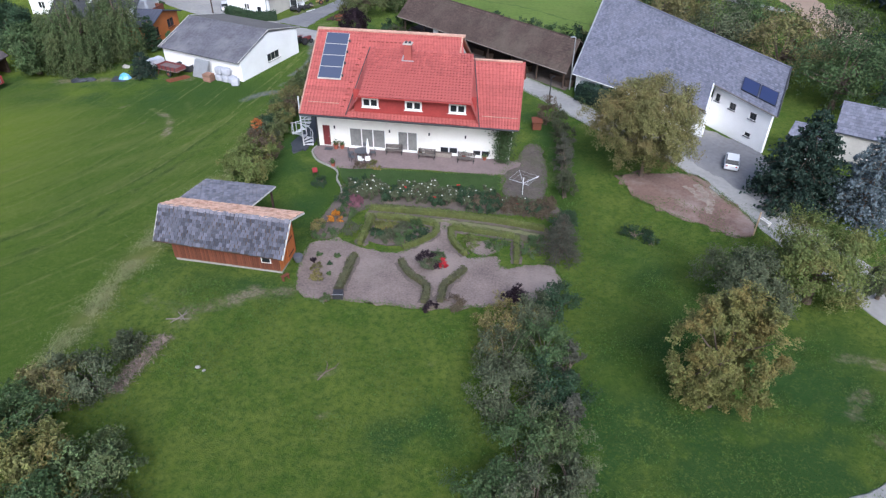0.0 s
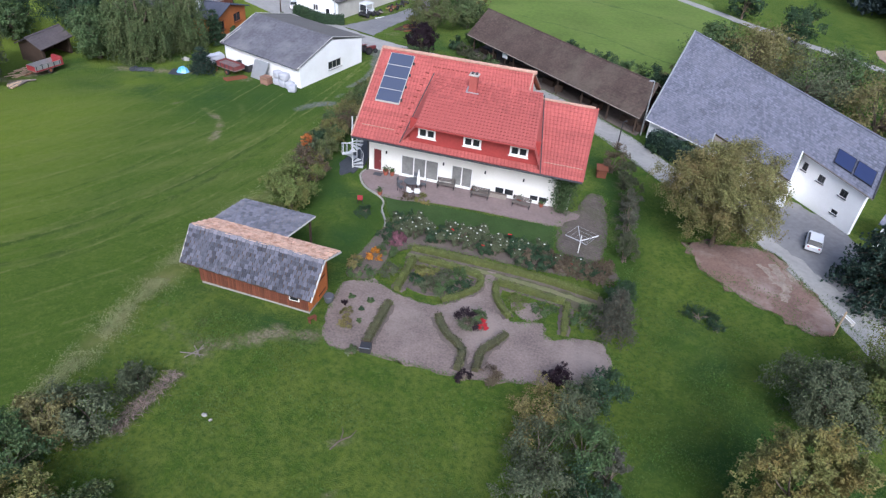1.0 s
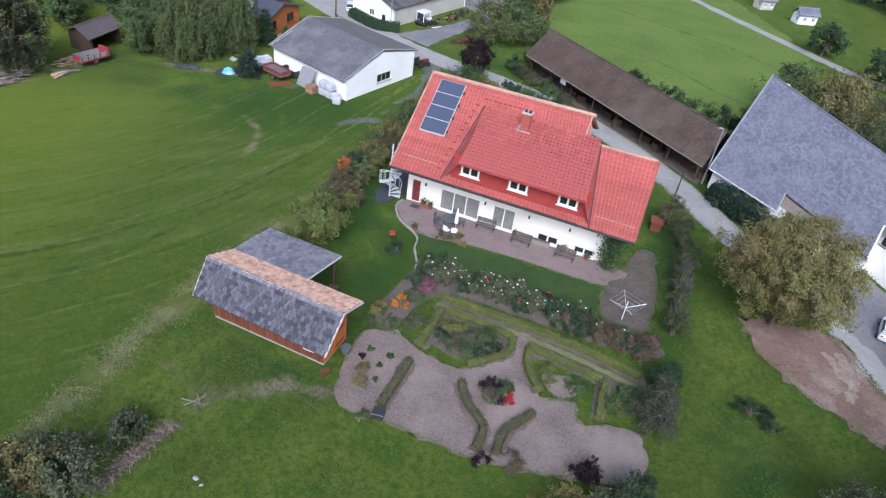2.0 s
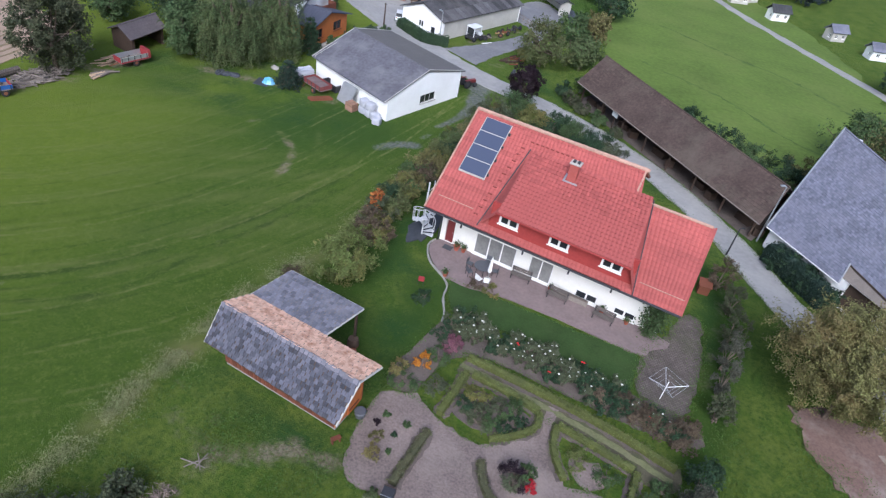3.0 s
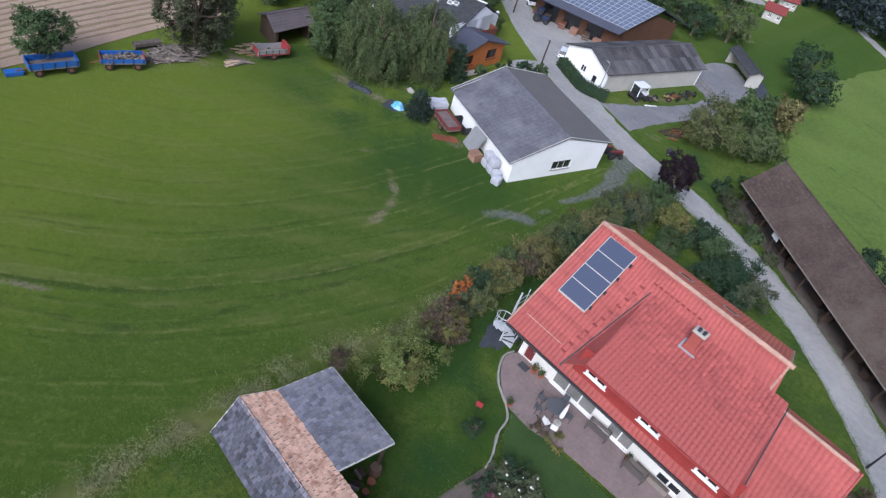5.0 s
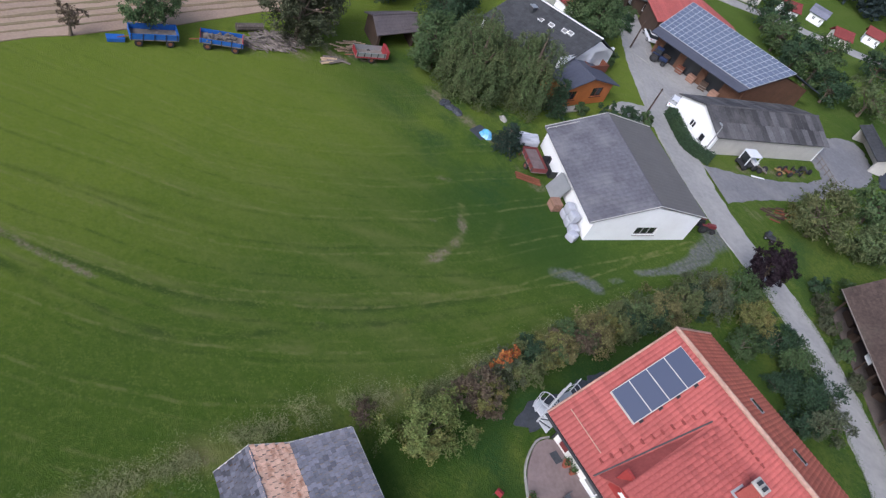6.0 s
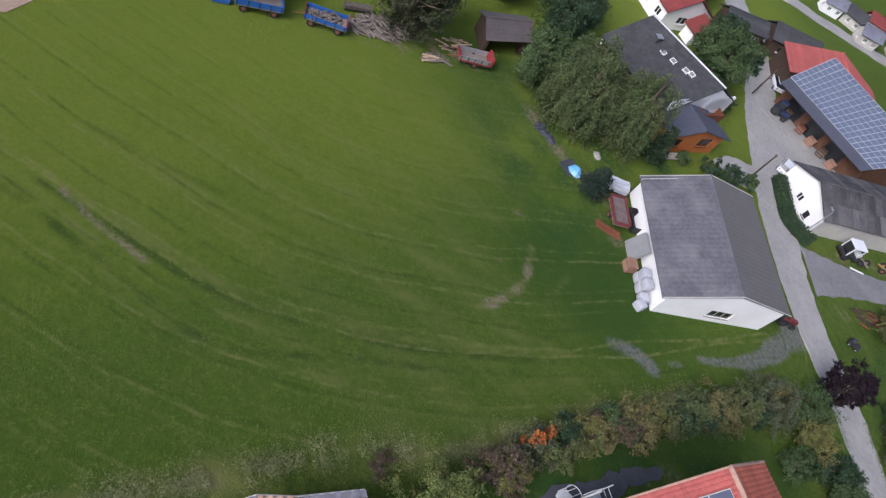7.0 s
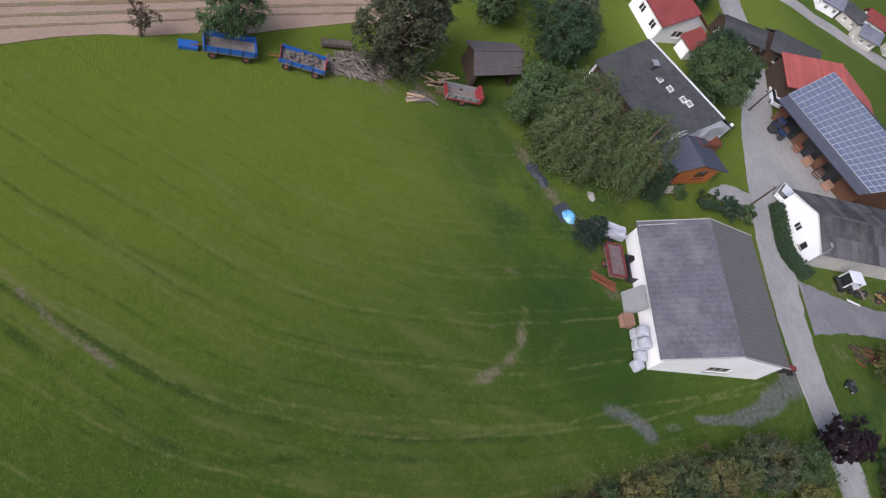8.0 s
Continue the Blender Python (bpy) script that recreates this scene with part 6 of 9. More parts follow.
for k in range(7):
    u = k / 6
    part("roof_rail_post", boxes((-7.2 + 0.85 * u, -4.5 + 5.6 * u, 2.55 + 1.4 * u, -7.14 + 0.85 * u, -4.44 + 5.6 * u, 2.72 + 1.4 * u)), M_EDGE, barn)
part("roof_rail", tube([(-7.17, -4.5, 2.72), (-6.3, 1.1, 4.12)], 0.035, 6), M_EDGE, barn)

stable = gabled("stable_building", "white gabled stable with patched dark sheet roof and grey side wall", (-21.1, 43.8), (-16.4, 62.5), (-24.6, 64.4), (-29.1, 45.1), 2.7, 4.3, M_GREYWALL,
                surface("patched_sheet_roof", (0.085, 0.082, 0.085), 0.85, 0.35, 0.6, 4.0, 0.3, stain=(0.15, 0.14, 0.135), stain_amount=0.6, island=0.55), None, gable_wall=M_WHITEWALL,
                windows=[(3, 3.0, 0.8, 3.9, 1.7, 2, M_WHITE), (3, 5.3, 0.5, 6.0, 1.4, 1, M_DARKMETAL)], kind_roof=dict(wide=1.05, long=1.9, wave=0.0, step=0.025))

# the three front windows stand for open bays, dark glass replacing their inner shade
pv = gabled("solar_barn", "large timber barn with its roof covered in solar panels", (-41.2, 51.4), (-27.6, 55.4), (-25.6, 73.0), (-45.6, 69.0), 3.2, 6.2, M_BARNWOOD, M_BLUEROOF, None, over=2.3, over2=0.6,
            windows=[(0, 1.2, 0.05, 3.8, 2.6, 1, M_WOOD_DK), (0, 4.8, 0.05, 7.4, 2.6, 1, M_WOOD_DK), (0, 8.4, 0.05, 11.0, 2.6, 1, M_WOOD_DK)], kind_roof=dict(wide=0.5, long=1.2, wave=0.02, step=0.02))
# panels row by row on the roof towards the lane
pm = np.array([(-41.2 - 27.6 - 25.6 - 45.6) / 4, (51.4 + 55.4 + 73.0 + 69.0) / 4])
pa, pb = Vector((-41.2 - pm[0], 51.4 - pm[1], 3.2)), Vector((-27.6 - pm[0], 55.4 - pm[1], 3.2))
pc, pd = Vector(((-27.6 - 25.6) / 2 - pm[0], (55.4 + 73.0) / 2 - pm[1], 6.2)), Vector(((-41.2 - 45.6) / 2 - pm[0], (51.4 + 69.0) / 2 - pm[1], 6.2))
COLS, RWS = 19, 9
for r in range(RWS):
    for c in range(COLS):
        u0, u1, v0, v1 = (c + 0.06) / COLS, (c + 0.94) / COLS, 0.17 + 0.82 * (r + 0.05) / RWS, 0.17 + 0.82 * (r + 0.95) / RWS
        q = [pa.lerp(pb, u).lerp(pd.lerp(pc, u), v) + Vector((0, 0, 0.16)) for u, v in ((u0, v0), (u1, v0), (u1, v1), (u0, v1))]
        part("solar_panel", slab(q, 0.05), M_PV, pv)
for r in range(RWS + 1):
    v = 0.17 + 0.82 * r / RWS
    a, b = pa.lerp(pd, v) + Vector((0, 0, 0.13)), pb.lerp(pc, v) + Vector((0, 0, 0.13))
    part("mounting_rail", tube([a, b], 0.05, 4), M_ALU, pv)
for c in range(COLS + 1):
    a, b = pa.lerp(pb, c / COLS), pd.lerp(pc, c / COLS)
    part("mounting_rail", tube([a.lerp(b, 0.17) + Vector((0, 0, 0.12)), a.lerp(b, 0.99) + Vector((0, 0, 0.12))], 0.05, 4), M_ALU, pv)

gabled("red_roof_barn", "barn with a bright red tile roof behind the solar barn", (-49.5, 58.5), (-43.5, 55.0), (-36.0, 68.0), (-42.0, 71.5), 3.2, 5.6, M_WOOD_DK, M_TILE, None, kind_roof=TILE)

dark = gabled("dark_roof_house", "white house with a long dark roof and timber balcony", (-45.5, 25.2), (-34.6, 28.4), (-36.2, 39.2), (-46.0, 33.7), 2.7, 6.1, M_WHITEWALL, M_DARKROOF, None, category="house",
              windows=[(1, 5.0, 0.4, 6.0, 2.1, 2, M_WOOD_RED), (1, 5.2, 2.8, 6.2, 4.3, 2, M_WOOD_RED), (1, 7.8, 0.6, 8.9, 1.8, 2, M_WHITE)], kind_roof=FLAT, ez2=3.7, split=0.6, wall2=M_WOOD_DK, over2=0.12, ridge=M_STEEL)
dm = (-40.575, 31.625)


def dark_slope(x, y):
    """Height of the front roof slope of the dark house."""
    u = ((x + 45.5) * -3.2 + (y - 25.2) * 10.9) / 11.36
    return 2.7 + 3.4 * u / 6.05


for x, y in ((-41.4, 30.3), (-40.1, 30.9), (-38.6, 31.7), (-38.0, 32.1)):  # roof windows
    z = dark_slope(x, y)
    sk = part("skylight", boxes((-0.34, -0.26, -0.1, 0.34, 0.26, 0.16)), M_WHITE, dark)
    sk.matrix_local = Matrix.Translation((x - dm[0], y - dm[1], z)) @ Matrix.Rotation(0.285, 4, "Z") @ Matrix.Rotation(0.5, 4, "X")
    part("pane", boxes((-0.26, -0.19, 0.16, 0.26, 0.19, 0.175)), M_CURTAIN, sk)
part("balcony", boxes((4.95, 2.0, 2.3, 6.2, 5.2, 2.45), (6.1, 2.0, 2.45, 6.2, 5.2, 3.3), (4.95, 2.0, 2.45, 6.1, 2.1, 3.3), (4.95, 5.1, 2.45, 6.1, 5.2, 3.3)), M_WOOD_RED, dark, "brown timber balcony")
ch = part("chimney", soft_box(-2.6, -2.0, 3.6, -2.0, -1.4, 5.6, 0.03), M_DARKROOF, dark, "dark clad chimney")
part("cover", soft_box(-2.7, -2.1, 5.62, -1.9, -1.3, 5.72, 0.02), M_STEEL, ch)

annex = gabled("orange_annex", "orange timber annex with a blue-grey metal roof", (-36.2, 27.7), (-31.35, 27.7), (-31.45, 36.5), (-36.2, 35.6), 2.6, 3.9, M_WOOD_OR, M_BLUEROOF, None, category="house", split=0.44, over=0.5,
               windows=[(1, 0.7, 0.8, 2.2, 2.0, 2, M_WOOD_RED), (1, 4.6, 1.0, 6.4, 2.2, 2, M_WOOD_RED)], kind_roof=dict(wide=0.5, long=3.0, wave=0.03, step=0.02))
part("porch", boxes((2.2, -3.6, 0.0, 3.0, -0.4, 0.18)), M_STONE, annex)

# long open-fronted shed with mossy roof
ls = base("long_shed", "long open-fronted timber shed with a mossy brown roof", "shed", (12, 32, 0))
LA, LB, LC, LD = (0.1 - 12, 39.5 - 32, 2.55), (24.3 - 12, 21.2 - 32, 2.25), (25.6 - 12, 25.0 - 32, 5.0), (1.8 - 12, 43.9 - 32, 5.2)
roof_plane("front_roof", [LA, LB, LC, LD], M_BROWNROOF, ls, **FLAT)
LE, LF = (27.2 - 12, 29.5 - 32, 2.3), (3.6 - 12, 48.3 - 32, 2.5)
roof_plane("back_roof", [LE, LF, LD, LC], M_BROWNROOF, ls, **FLAT)
part("fascia", tube([(LA[0], LA[1], LA[2] - 0.05), (LB[0], LB[1], LB[2] - 0.05)], 0.07, 6), M_WOOD_GREY, ls)
part("ridge_cap", tube([LD, LC], 0.1, 6), M_BROWNROOF, ls)
tagged(part("back_cladding", boards((LE[0] - 0.5, LE[1] - 0.3), (LF[0] - 0.2, LF[1] - 0.5), 0, 2.3, 0.25), M_WOOD_DK, ls), kind="stuff")
# posts, stacks and crates take dark wood to put the interior's shade into colour
for k in range(8):
    q = Vector(LA).lerp(Vector(LB), (k + 0.15) / 7.4)
    part("post", boxes((q.x + 0.5, q.y + 0.5, 0, q.x + 0.68, q.y + 0.68, 2.5)), M_WOOD_DK, ls)
part("floor", slab([(LA[0] + 0.3, LA[1] + 0.4, 0.03), (LB[0] + 0.1, LB[1] + 0.5, 0.03), (LE[0], LE[1], 0.03), (LF[0], LF[1], 0.03)], 0.06), M_SOIL, ls)
for k in range(14):
    rng_ = random.Random(60 + k)
    q = Vector(LA).lerp(Vector(LB), (k + 0.5) / 14)
    kind = k % 3
    if kind == 0:
        o = base("timber_stack", "stack of boards in the open shed, coloured dark for the shade", "timber stack", (12 + q.x + 1.6, 32 + q.y + 1.8, 0.03), -37, "stacks in the long shed")
        for j in range(5):
            part("plank", boxes((-0.9, -0.4 + 0.02 * j, 0.13 * j, 0.9, 0.4 - 0.03 * j, 0.13 * j + 0.11)), M_WOOD_DK, o)
    elif kind == 1:
        o = base("crate", "wooden crate in the open shed, coloured dark for the shade", "crate", (12 + q.x + 1.3, 32 + q.y + 1.4, 0.03), rng_.uniform(0, 60), "crates in the long shed")
        part("box", soft_box(-0.5, -0.4, 0, 0.5, 0.4, 0.8, 0.03), M_WOOD_DK, o)
        part("lid", boxes((-0.53, -0.43, 0.805, 0.53, 0.43, 0.85)), M_WOOD_DK, o)
sg = base("notice_board", "small white panel at the open side of the shed", "panel", (6.4, 35.4, 0), -37)
part("panel", soft_box(-0.5, -0.03, 1.5, 0.5, 0.03, 2.2, 0.02), M_WHITE, sg)
part("post", boxes((-0.05, 0.035, 0, 0.05, 0.12, 2.1)), M_WOOD_DK, sg)

# big slate-roofed barn with white dwelling end
gb = base("slate_barn", "big barn with a steep grey slate roof and white dwelling end", "barn", (36, 20, 0))
o_ = Vector((36, 20, 0))
GE0, GEM, GEN, GE1 = Vector((24.95, 21.3, 2.26)) - o_, Vector((31.2, 15.7, 2.5)) - o_, Vector((31.66, 17.76, 3.46)) - o_, Vector((38.02, 10.64, 3.1)) - o_
GS0, GS1 = Vector((38.94, 13.92, 4.74)) - o_, Vector((43.77, 7.7, 4.2)) - o_
GR0, GR1 = Vector((28.62, 34.2, 8.8)) - o_, Vector((45.6, 13.25, 7.06)) - o_
GRn, GRm = GR0.lerp(GR1, 0.31), GR0.lerp(GR1, 0.70)
SLATE = dict(wide=0.3, long=0.3, wave=0.0, step=0.025)
roof_plane("front_roof", [GE0, GEM, GRn, GR0], M_SLATEROOF, gb, **SLATE)
roof_plane("front_roof", [GEN, GE1, GRm, GRn], M_SLATEROOF, gb, **SLATE)
roof_plane("end_roof", [GS0, GS1, GR1, GRm], M_SLATEROOF, gb, **SLATE)
GB0, GB1 = Vector((34.0, 43.0, 2.4)) - o_, Vector((48.4, 20.3, 2.4)) - o_
roof_plane("back_roof", [GB1, GB0, GR0, GR1], M_SLATEROOF, gb, **FLAT)
part("verge", tube([GE0 + Vector((0, 0, 0.05)), GR0 + Vector((0, 0, 0.05))], 0.09, 6), M_STEEL, gb)
part("verge", tube([GEM + Vector((0, 0, 0.03)), GEN + Vector((0, 0, 0.03))], 0.07, 6), M_STEEL, gb)
part("verge", tube([GE1 + Vector((0, 0, 0.03)), GS0 + Vector((0, 0, 0.03))], 0.08, 6), M_WHITE, gb)
part("verge", tube([GS1 + Vector((0, 0, 0.05)), GR1 + Vector((0, 0, 0.05))], 0.08, 6), M_DARKROOF, gb)
part("ridge_cap", tube([GR0, GR1], 0.12, 6), M_SLATEROOF, gb)
part("fascia", tube([GE0 + Vector((0, 0, -0.06)), GEM + Vector((0, 0, -0.06))], 0.06, 6), M_WHITE, gb)
part("fascia", tube([GEN + Vector((0, 0, -0.06)), GE1 + Vector((0, 0, -0.06))], 0.06, 6), M_WOOD_DK, gb)
part("fascia", tube([GS0 + Vector((0, 0, -0.06)), GS1 + Vector((0, 0, -0.06))], 0.06, 6), M_WOOD_GREY, gb)
w0, w1 = Vector((25.5, 21.6, 0)) - o_, Vector((38.35, 11.2, 0)) - o_
part("front_wall", wall_panel((w0.x, w0.y), (w1.x, w1.y), 2.55, [(8.4, 0.05, 11.6, 2.5)]), M_WHITEWALL, gb)
part("barn_door", boxes((-0.02, 0.32, 0.05, 3.22, 0.4, 2.5)), M_WOOD_DK, gb).matrix_local = Matrix.Translation(w0.lerp(w1, 8.4 / (w1 - w0).length)) @ Matrix.Rotation(math.atan2(w1.y - w0.y, w1.x - w0.x), 4, "Z")
e0, e1 = Vector((39.3, 14.5, 0)) - o_, Vector((43.6, 8.55, 0)) - o_
part("weathering", slab([w0.lerp(w1, 0.41) + Vector((0, 0, 2.6)), w1 + Vector((0, 0, 2.6)), GE1 - Vector((0, 0, 0.16)), GEN - Vector((0, 0, 0.16))], 0.06), M_WOOD_GREY, gb, "grey boarding over the recessed eave")
part("cheek_wall", slab([GEM - Vector((-0.06, 0, 0.1)), GEN - Vector((-0.06, 0, 0.16)), Vector((GEN.x + 0.06, GEN.y, 2.3)), Vector((GEM.x + 0.06, GEM.y, 2.3))], 0.05), M_WHITEWALL, gb)
part("step_wall", wall_panel((w1.x + 0.02, w1.y + 0.3), (e0.x - 0.02, e0.y - 0.02), 3.1), M_WHITEWALL, gb)
eh = [(0.35, 2.9, 0.95, 3.7), (2.3, 2.75, 3.1, 3.45), (4.9, 2.7, 5.7, 3.4), (4.9, 0.9, 5.6, 1.3)]
part("white_wall", wall_panel((e0.x, e0.y), (e1.x, e1.y), 4.4, eh), M_WHITEWALL, gb)
for h in eh:
    window(gb, (e0.x, e0.y), (e1.x, e1.y), *h, 2, depth=0.1, bar=0.06, frame_mat=M_DARKMETAL)
part("gable_wall", wall_panel((e1.x + 0.02, e1.y + 0.3), (GB1.x - 0.6, GB1.y - 0.4), 4.1, (), 0.3, (4.9, 6.6)), M_WHITEWALL, gb)
part("gable_wall", wall_panel((GB0.x - 0.3, GB0.y - 0.6), (w0.x, w0.y + 0.35), 2.3, (), 0.3, (9.3, 8.4)), M_WHITEWALL, gb)
nrm = (GS1 - GS0).cross(GRm - GS0).normalized()
nrm = nrm if nrm.z > 0 else -nrm
for k in range(2):
    c0, c1 = 0.42 + 0.27 * k, 0.42 + 0.27 * k + 0.25
    q = [GS0.lerp(GS1, c).lerp(GRm.lerp(GR1, c), v) + nrm * 0.14 for c, v in ((c0, 0.15), (c1, 0.15), (c1, 0.42), (c0, 0.42))]
    pn = part("collector", slab(q, 0.08), M_DARKMETAL, gb, "dark blue roof collector")
    qi = [sum((p for p in q), Vector()) / 4 * 0.06 + p * 0.94 + nrm * 0.012 for p in q]
    part("glass", slab(qi, 0.01), M_SOLARDARK, pn)
porch = gabled("entrance_porch", "small grey-roofed porch of the white house", (44.9, 7.2), (47.8, 6.0), (49.6, 9.4), (46.8, 10.4), 2.3, 3.4, M_WHITEWALL, M_SLATEROOF, None, category="porch", kind_roof=FLAT)
gabled("yard_house", "grey-roofed low house behind the conifers", (50.0, -3.5), (55.0, -8.0), (60.0, 0.0), (54.5, 5.0), 2.6, 4.6, M_WHITEWALL, M_SLATEROOF, None, category="house", windows=[(0, 1.5, 0.8, 2.6, 1.8, 2), (0, 3.6, 0.8, 4.7, 1.8, 2)], kind_roof=FLAT)
gabled("grey_outhouse", "slate-roofed outhouse beside the farm", (49.5, 8.5), (55.0, 6.0), (58.0, 12.5), (52.0, 15.0), 2.8, 4.6, M_GREYWALL, M_SLATEROOF, None, category="outbuilding", kind_roof=FLAT)
hut = gabled("timber_hut", "open timber hut with a dull mauve-grey roof", (-43.0, 10.2), (-43.6, 15.8), (-47.6, 16.6), (-47.4, 10.8), 2.0, 3.0, M_WOOD_DK, M_MAUVEROOF, None, category="hut", open_front=True, kind_roof=FLAT)
# paddock shelter
gabled("paddock_shelter", "low open shelter with a grey roof by the paddock", (-19.6, 77.0), (-13.0, 71.0), (-11.2, 73.2), (-17.8, 79.2), 2.0, 2.7, M_GREYWALL, M_DARKROOF, None, category="shelter", open_front=True, kind_roof=FLAT)
patch("silage_sheet", [(-16.0, 76.8), (-12.6, 73.9), (-10.4, 70.2), (-9.2, 71.4), (-11.4, 75.4), (-15, 78.6)], 0.25, M_TARP, "dark sheeting over the silage by the paddock", "sheeting", kind="thing")

# village far off
def cottage(x, y, turn, w, d, ez, rz, roof, wall=None, name="village_house", label="distant white house with a red tile roof"):
    c, s = math.cos(radians(turn)), math.sin(radians(turn))
    q = [(x + c * u - s * v, y + s * u + c * v) for u, v in ((-w / 2, -d / 2), (w / 2, -d / 2), (w / 2, d / 2), (-w / 2, d / 2))]
    t = gabled(name, label, *q, ez, rz, wall or M_WHITEWALL, roof, None, category="house", kind_roof=dict(wide=0.6, long=0.6, wave=0.03, step=0.03),
               windows=[(0, w * 0.2, ez * 0.35, w * 0.2 + 0.16 * w, ez * 0.75, 2), (0, w * 0.6, ez * 0.35, w * 0.76, ez * 0.75, 2), (1, d * 0.3, ez * 0.35, d * 0.5, ez * 0.75, 2), (3, d * 0.4, ez * 0.35, d * 0.6, ez * 0.75, 2)])
    tagged(t, group="village houses")
    return t


M_MAROON = surface("dark_red_roof", (0.20, 0.045, 0.042), 0.8, 0.2, 0.6, 5.0, 0.3, stain=(0.15, 0.04, 0.04), stain_amount=0.5)
cottage(-55.4, 43.0, 2, 6.8, 8.4, 2.6, 5.0, M_MAROON, label="white house with a dark red roof and gabled porch")
gabled("house_porch", "dark red gabled porch roof on the white house", (-52.0, 42.6), (-49.4, 42.8), (-49.6, 47.0), (-52.0, 46.8), 1.8, 3.3, M_WHITEWALL, M_MAROON, None, category="porch", kind_roof=TILE)
cottage(-53.6, 54.5, 72, 7, 4, 2.2, 3.4, M_DARKROOF, M_WOOD_DK, "field_barn", "long dark timber barn beside the village lane")
cottage(-51.0, 62.5, 66, 8, 4.5, 2.4, 3.9, M_DARKROOF, M_WOOD_DK, "field_barn", "dark timber barn with a grey roof by the lane")
FAR = [(-25.1, 109.5, 20, M_MAROON), (-27, 122, 40, M_MAROON), (-31.4, 121, 10, M_SLATEROOF), (-41, 106.3, 50, M_MAROON), (-40.7, 119, 30, M_MAROON), (-57.2, 88, 60, M_SLATEROOF), (-60.9, 93.8, 50, M_MAROON), (-61.6, 88, 35, M_DARKROOF),
       (-64.1, 84.5, 60, M_SLATEROOF), (-55, 95, 55, M_SLATEROOF), (-50, 101, 60, M_MAROON), (-48, 109, 20, M_SLATEROOF),
       (0.5, 125.5, 30, M_DARKROOF), (3.5, 130, 50, M_SLATEROOF), (11.5, 117, 35, M_SLATEROOF), (13.5, 121, 60, M_MAROON), (20, 111.5, 35, M_DARKROOF), (6.5, 141, 30, M_SLATEROOF), (31, 108.4, 40, M_SLATEROOF), (38.5, 103, 30, M_SLATEROOF), (16, 134, 20, M_MAROON)]
for x, y, a, rf in FAR:
    lab = "distant white house with a grey slate roof" if rf in (M_SLATEROOF, M_DARKROOF) else "distant white house with a red tile roof"
    cottage(x, y, a, 3.6 + (x * 7 % 3) * 0.4, 3.0, 1.7, 2.9, rf, M_GREYWALL if int(x) % 2 else None, label=lab)

# ---- trees ----
tree("autumn_tree", "broad tree with thinning brown-green autumn leaves", 31.5, 1.6, 9.4, 4.7, 1.0, L_AUTUMN, 30000, 0.108, 120, 11, 0.16, spread=0.25)
tree("walnut_tree", "tree with rusty orange and green autumn leaves", 33.0, -25.8, 8.8, 2.65, 0.0, L_RUST, 20000, 0.105, 90, 12, 0.2, spread=0.25)
tree("fruit_tree", "grey-green fruit tree on the grass slope", 36.6, -16.6, 4.6, 2.9, 0.5, L_GREY, 7000, 0.11, 50, 13)
tree("fruit_tree", "spreading yellow-green fruit tree near the lane", 41.4, -15.0, 6.2, 3.5, 0.5, L_FRUIT, 12000, 0.11, 80, 14)
tree("fruit_tree", "small grey-blue fruit tree near the lane", 46.4, -13.8, 2.8, 1.5, 0.4, L_GREY, 3000, 0.1, 30, 15)
conifer("pine_tree", "tall dark green pine in front of the farm", 44.2, -0.6, 8.4, 4.0, L_PINE, 9000, 0.2, 16, 0.9)
conifer("blue_spruce", "silvery blue spruce beside the pine", 48.6, -3.0, 8.2, 2.8, L_BLUE, 5500, 0.17, 17)
conifer("small_spruce", "small dark conifer by the white barn", -26.6, 16.8, 3.3, 1.35, L_PINE, 2200, 0.13, 18)
conifer("column_cedar", "dense green columnar conifer by the annex", -31.0, 26.6, 4.6, 1.5, L_DARK, 3200, 0.14, 19, 1.4)
willow("willow_tree", "big dull green willow at the meadow edge", -35.4, 17.8, 8.8, 3.7, L_WILLOW, 36000, 0.1, 21)
willow("willow_tree", "olive willow beside the annex", -32.9, 23.0, 9.2, 3.0, L_WILLOW, 28000, 0.1, 22)
willow("willow_tree", "drooping willow behind the meadow edge", -39.0, 20.6, 7.8, 3.1, L_WILLOW, 18000, 0.11, 23)
tree("broadleaf_tree", "green broadleaf tree by the timber hut", -40.0, 15.6, 6.2, 3.2, 0.3, L_GREEN, 6000, 0.17, 65, 24)
tree("round_tree", "round dark green tree behind the hut", -47.8, 21.6, 6.8, 3.6, 0.8, L_DARK, 6500, 0.17, 70, 25)
tree("poplar_tree", "tall dull olive poplar by the wood piles", -45.2, 2.4, 9.2, 3.5, 0.2, L_DULL, 8000, 0.17, 70, 26, 0.25)
tree("poplar_tree", "slim poplar behind the wood piles", -47.4, 5.8, 8.0, 2.2, 0.6, L_DULL, 4500, 0.17, 50, 27, 0.2)
tree("field_apple_tree", "old apple tree behind the blue trailer", -47.6, -11.0, 4.6, 2.5, 0.9, L_GREEN, 4200, 0.15, 45, 28)
tree("young_tree", "thin bare young tree at the field edge", -46.8, -17.2, 3.2, 1.1, 0.9, L_BROWN, 600, 0.11, 16, 29)
tree("lane_tree", "big green tree beside the lane", -44.0, 42.4, 7.2, 3.6, 0.6, L_GREEN, 9000, 0.18, 80, 30, 0.3)
tree("lane_tree", "broadleaf tree behind the dark house", -47.2, 45.0, 6.4, 3.2, 0.6, L_DARK, 5000, 0.18, 60, 31)
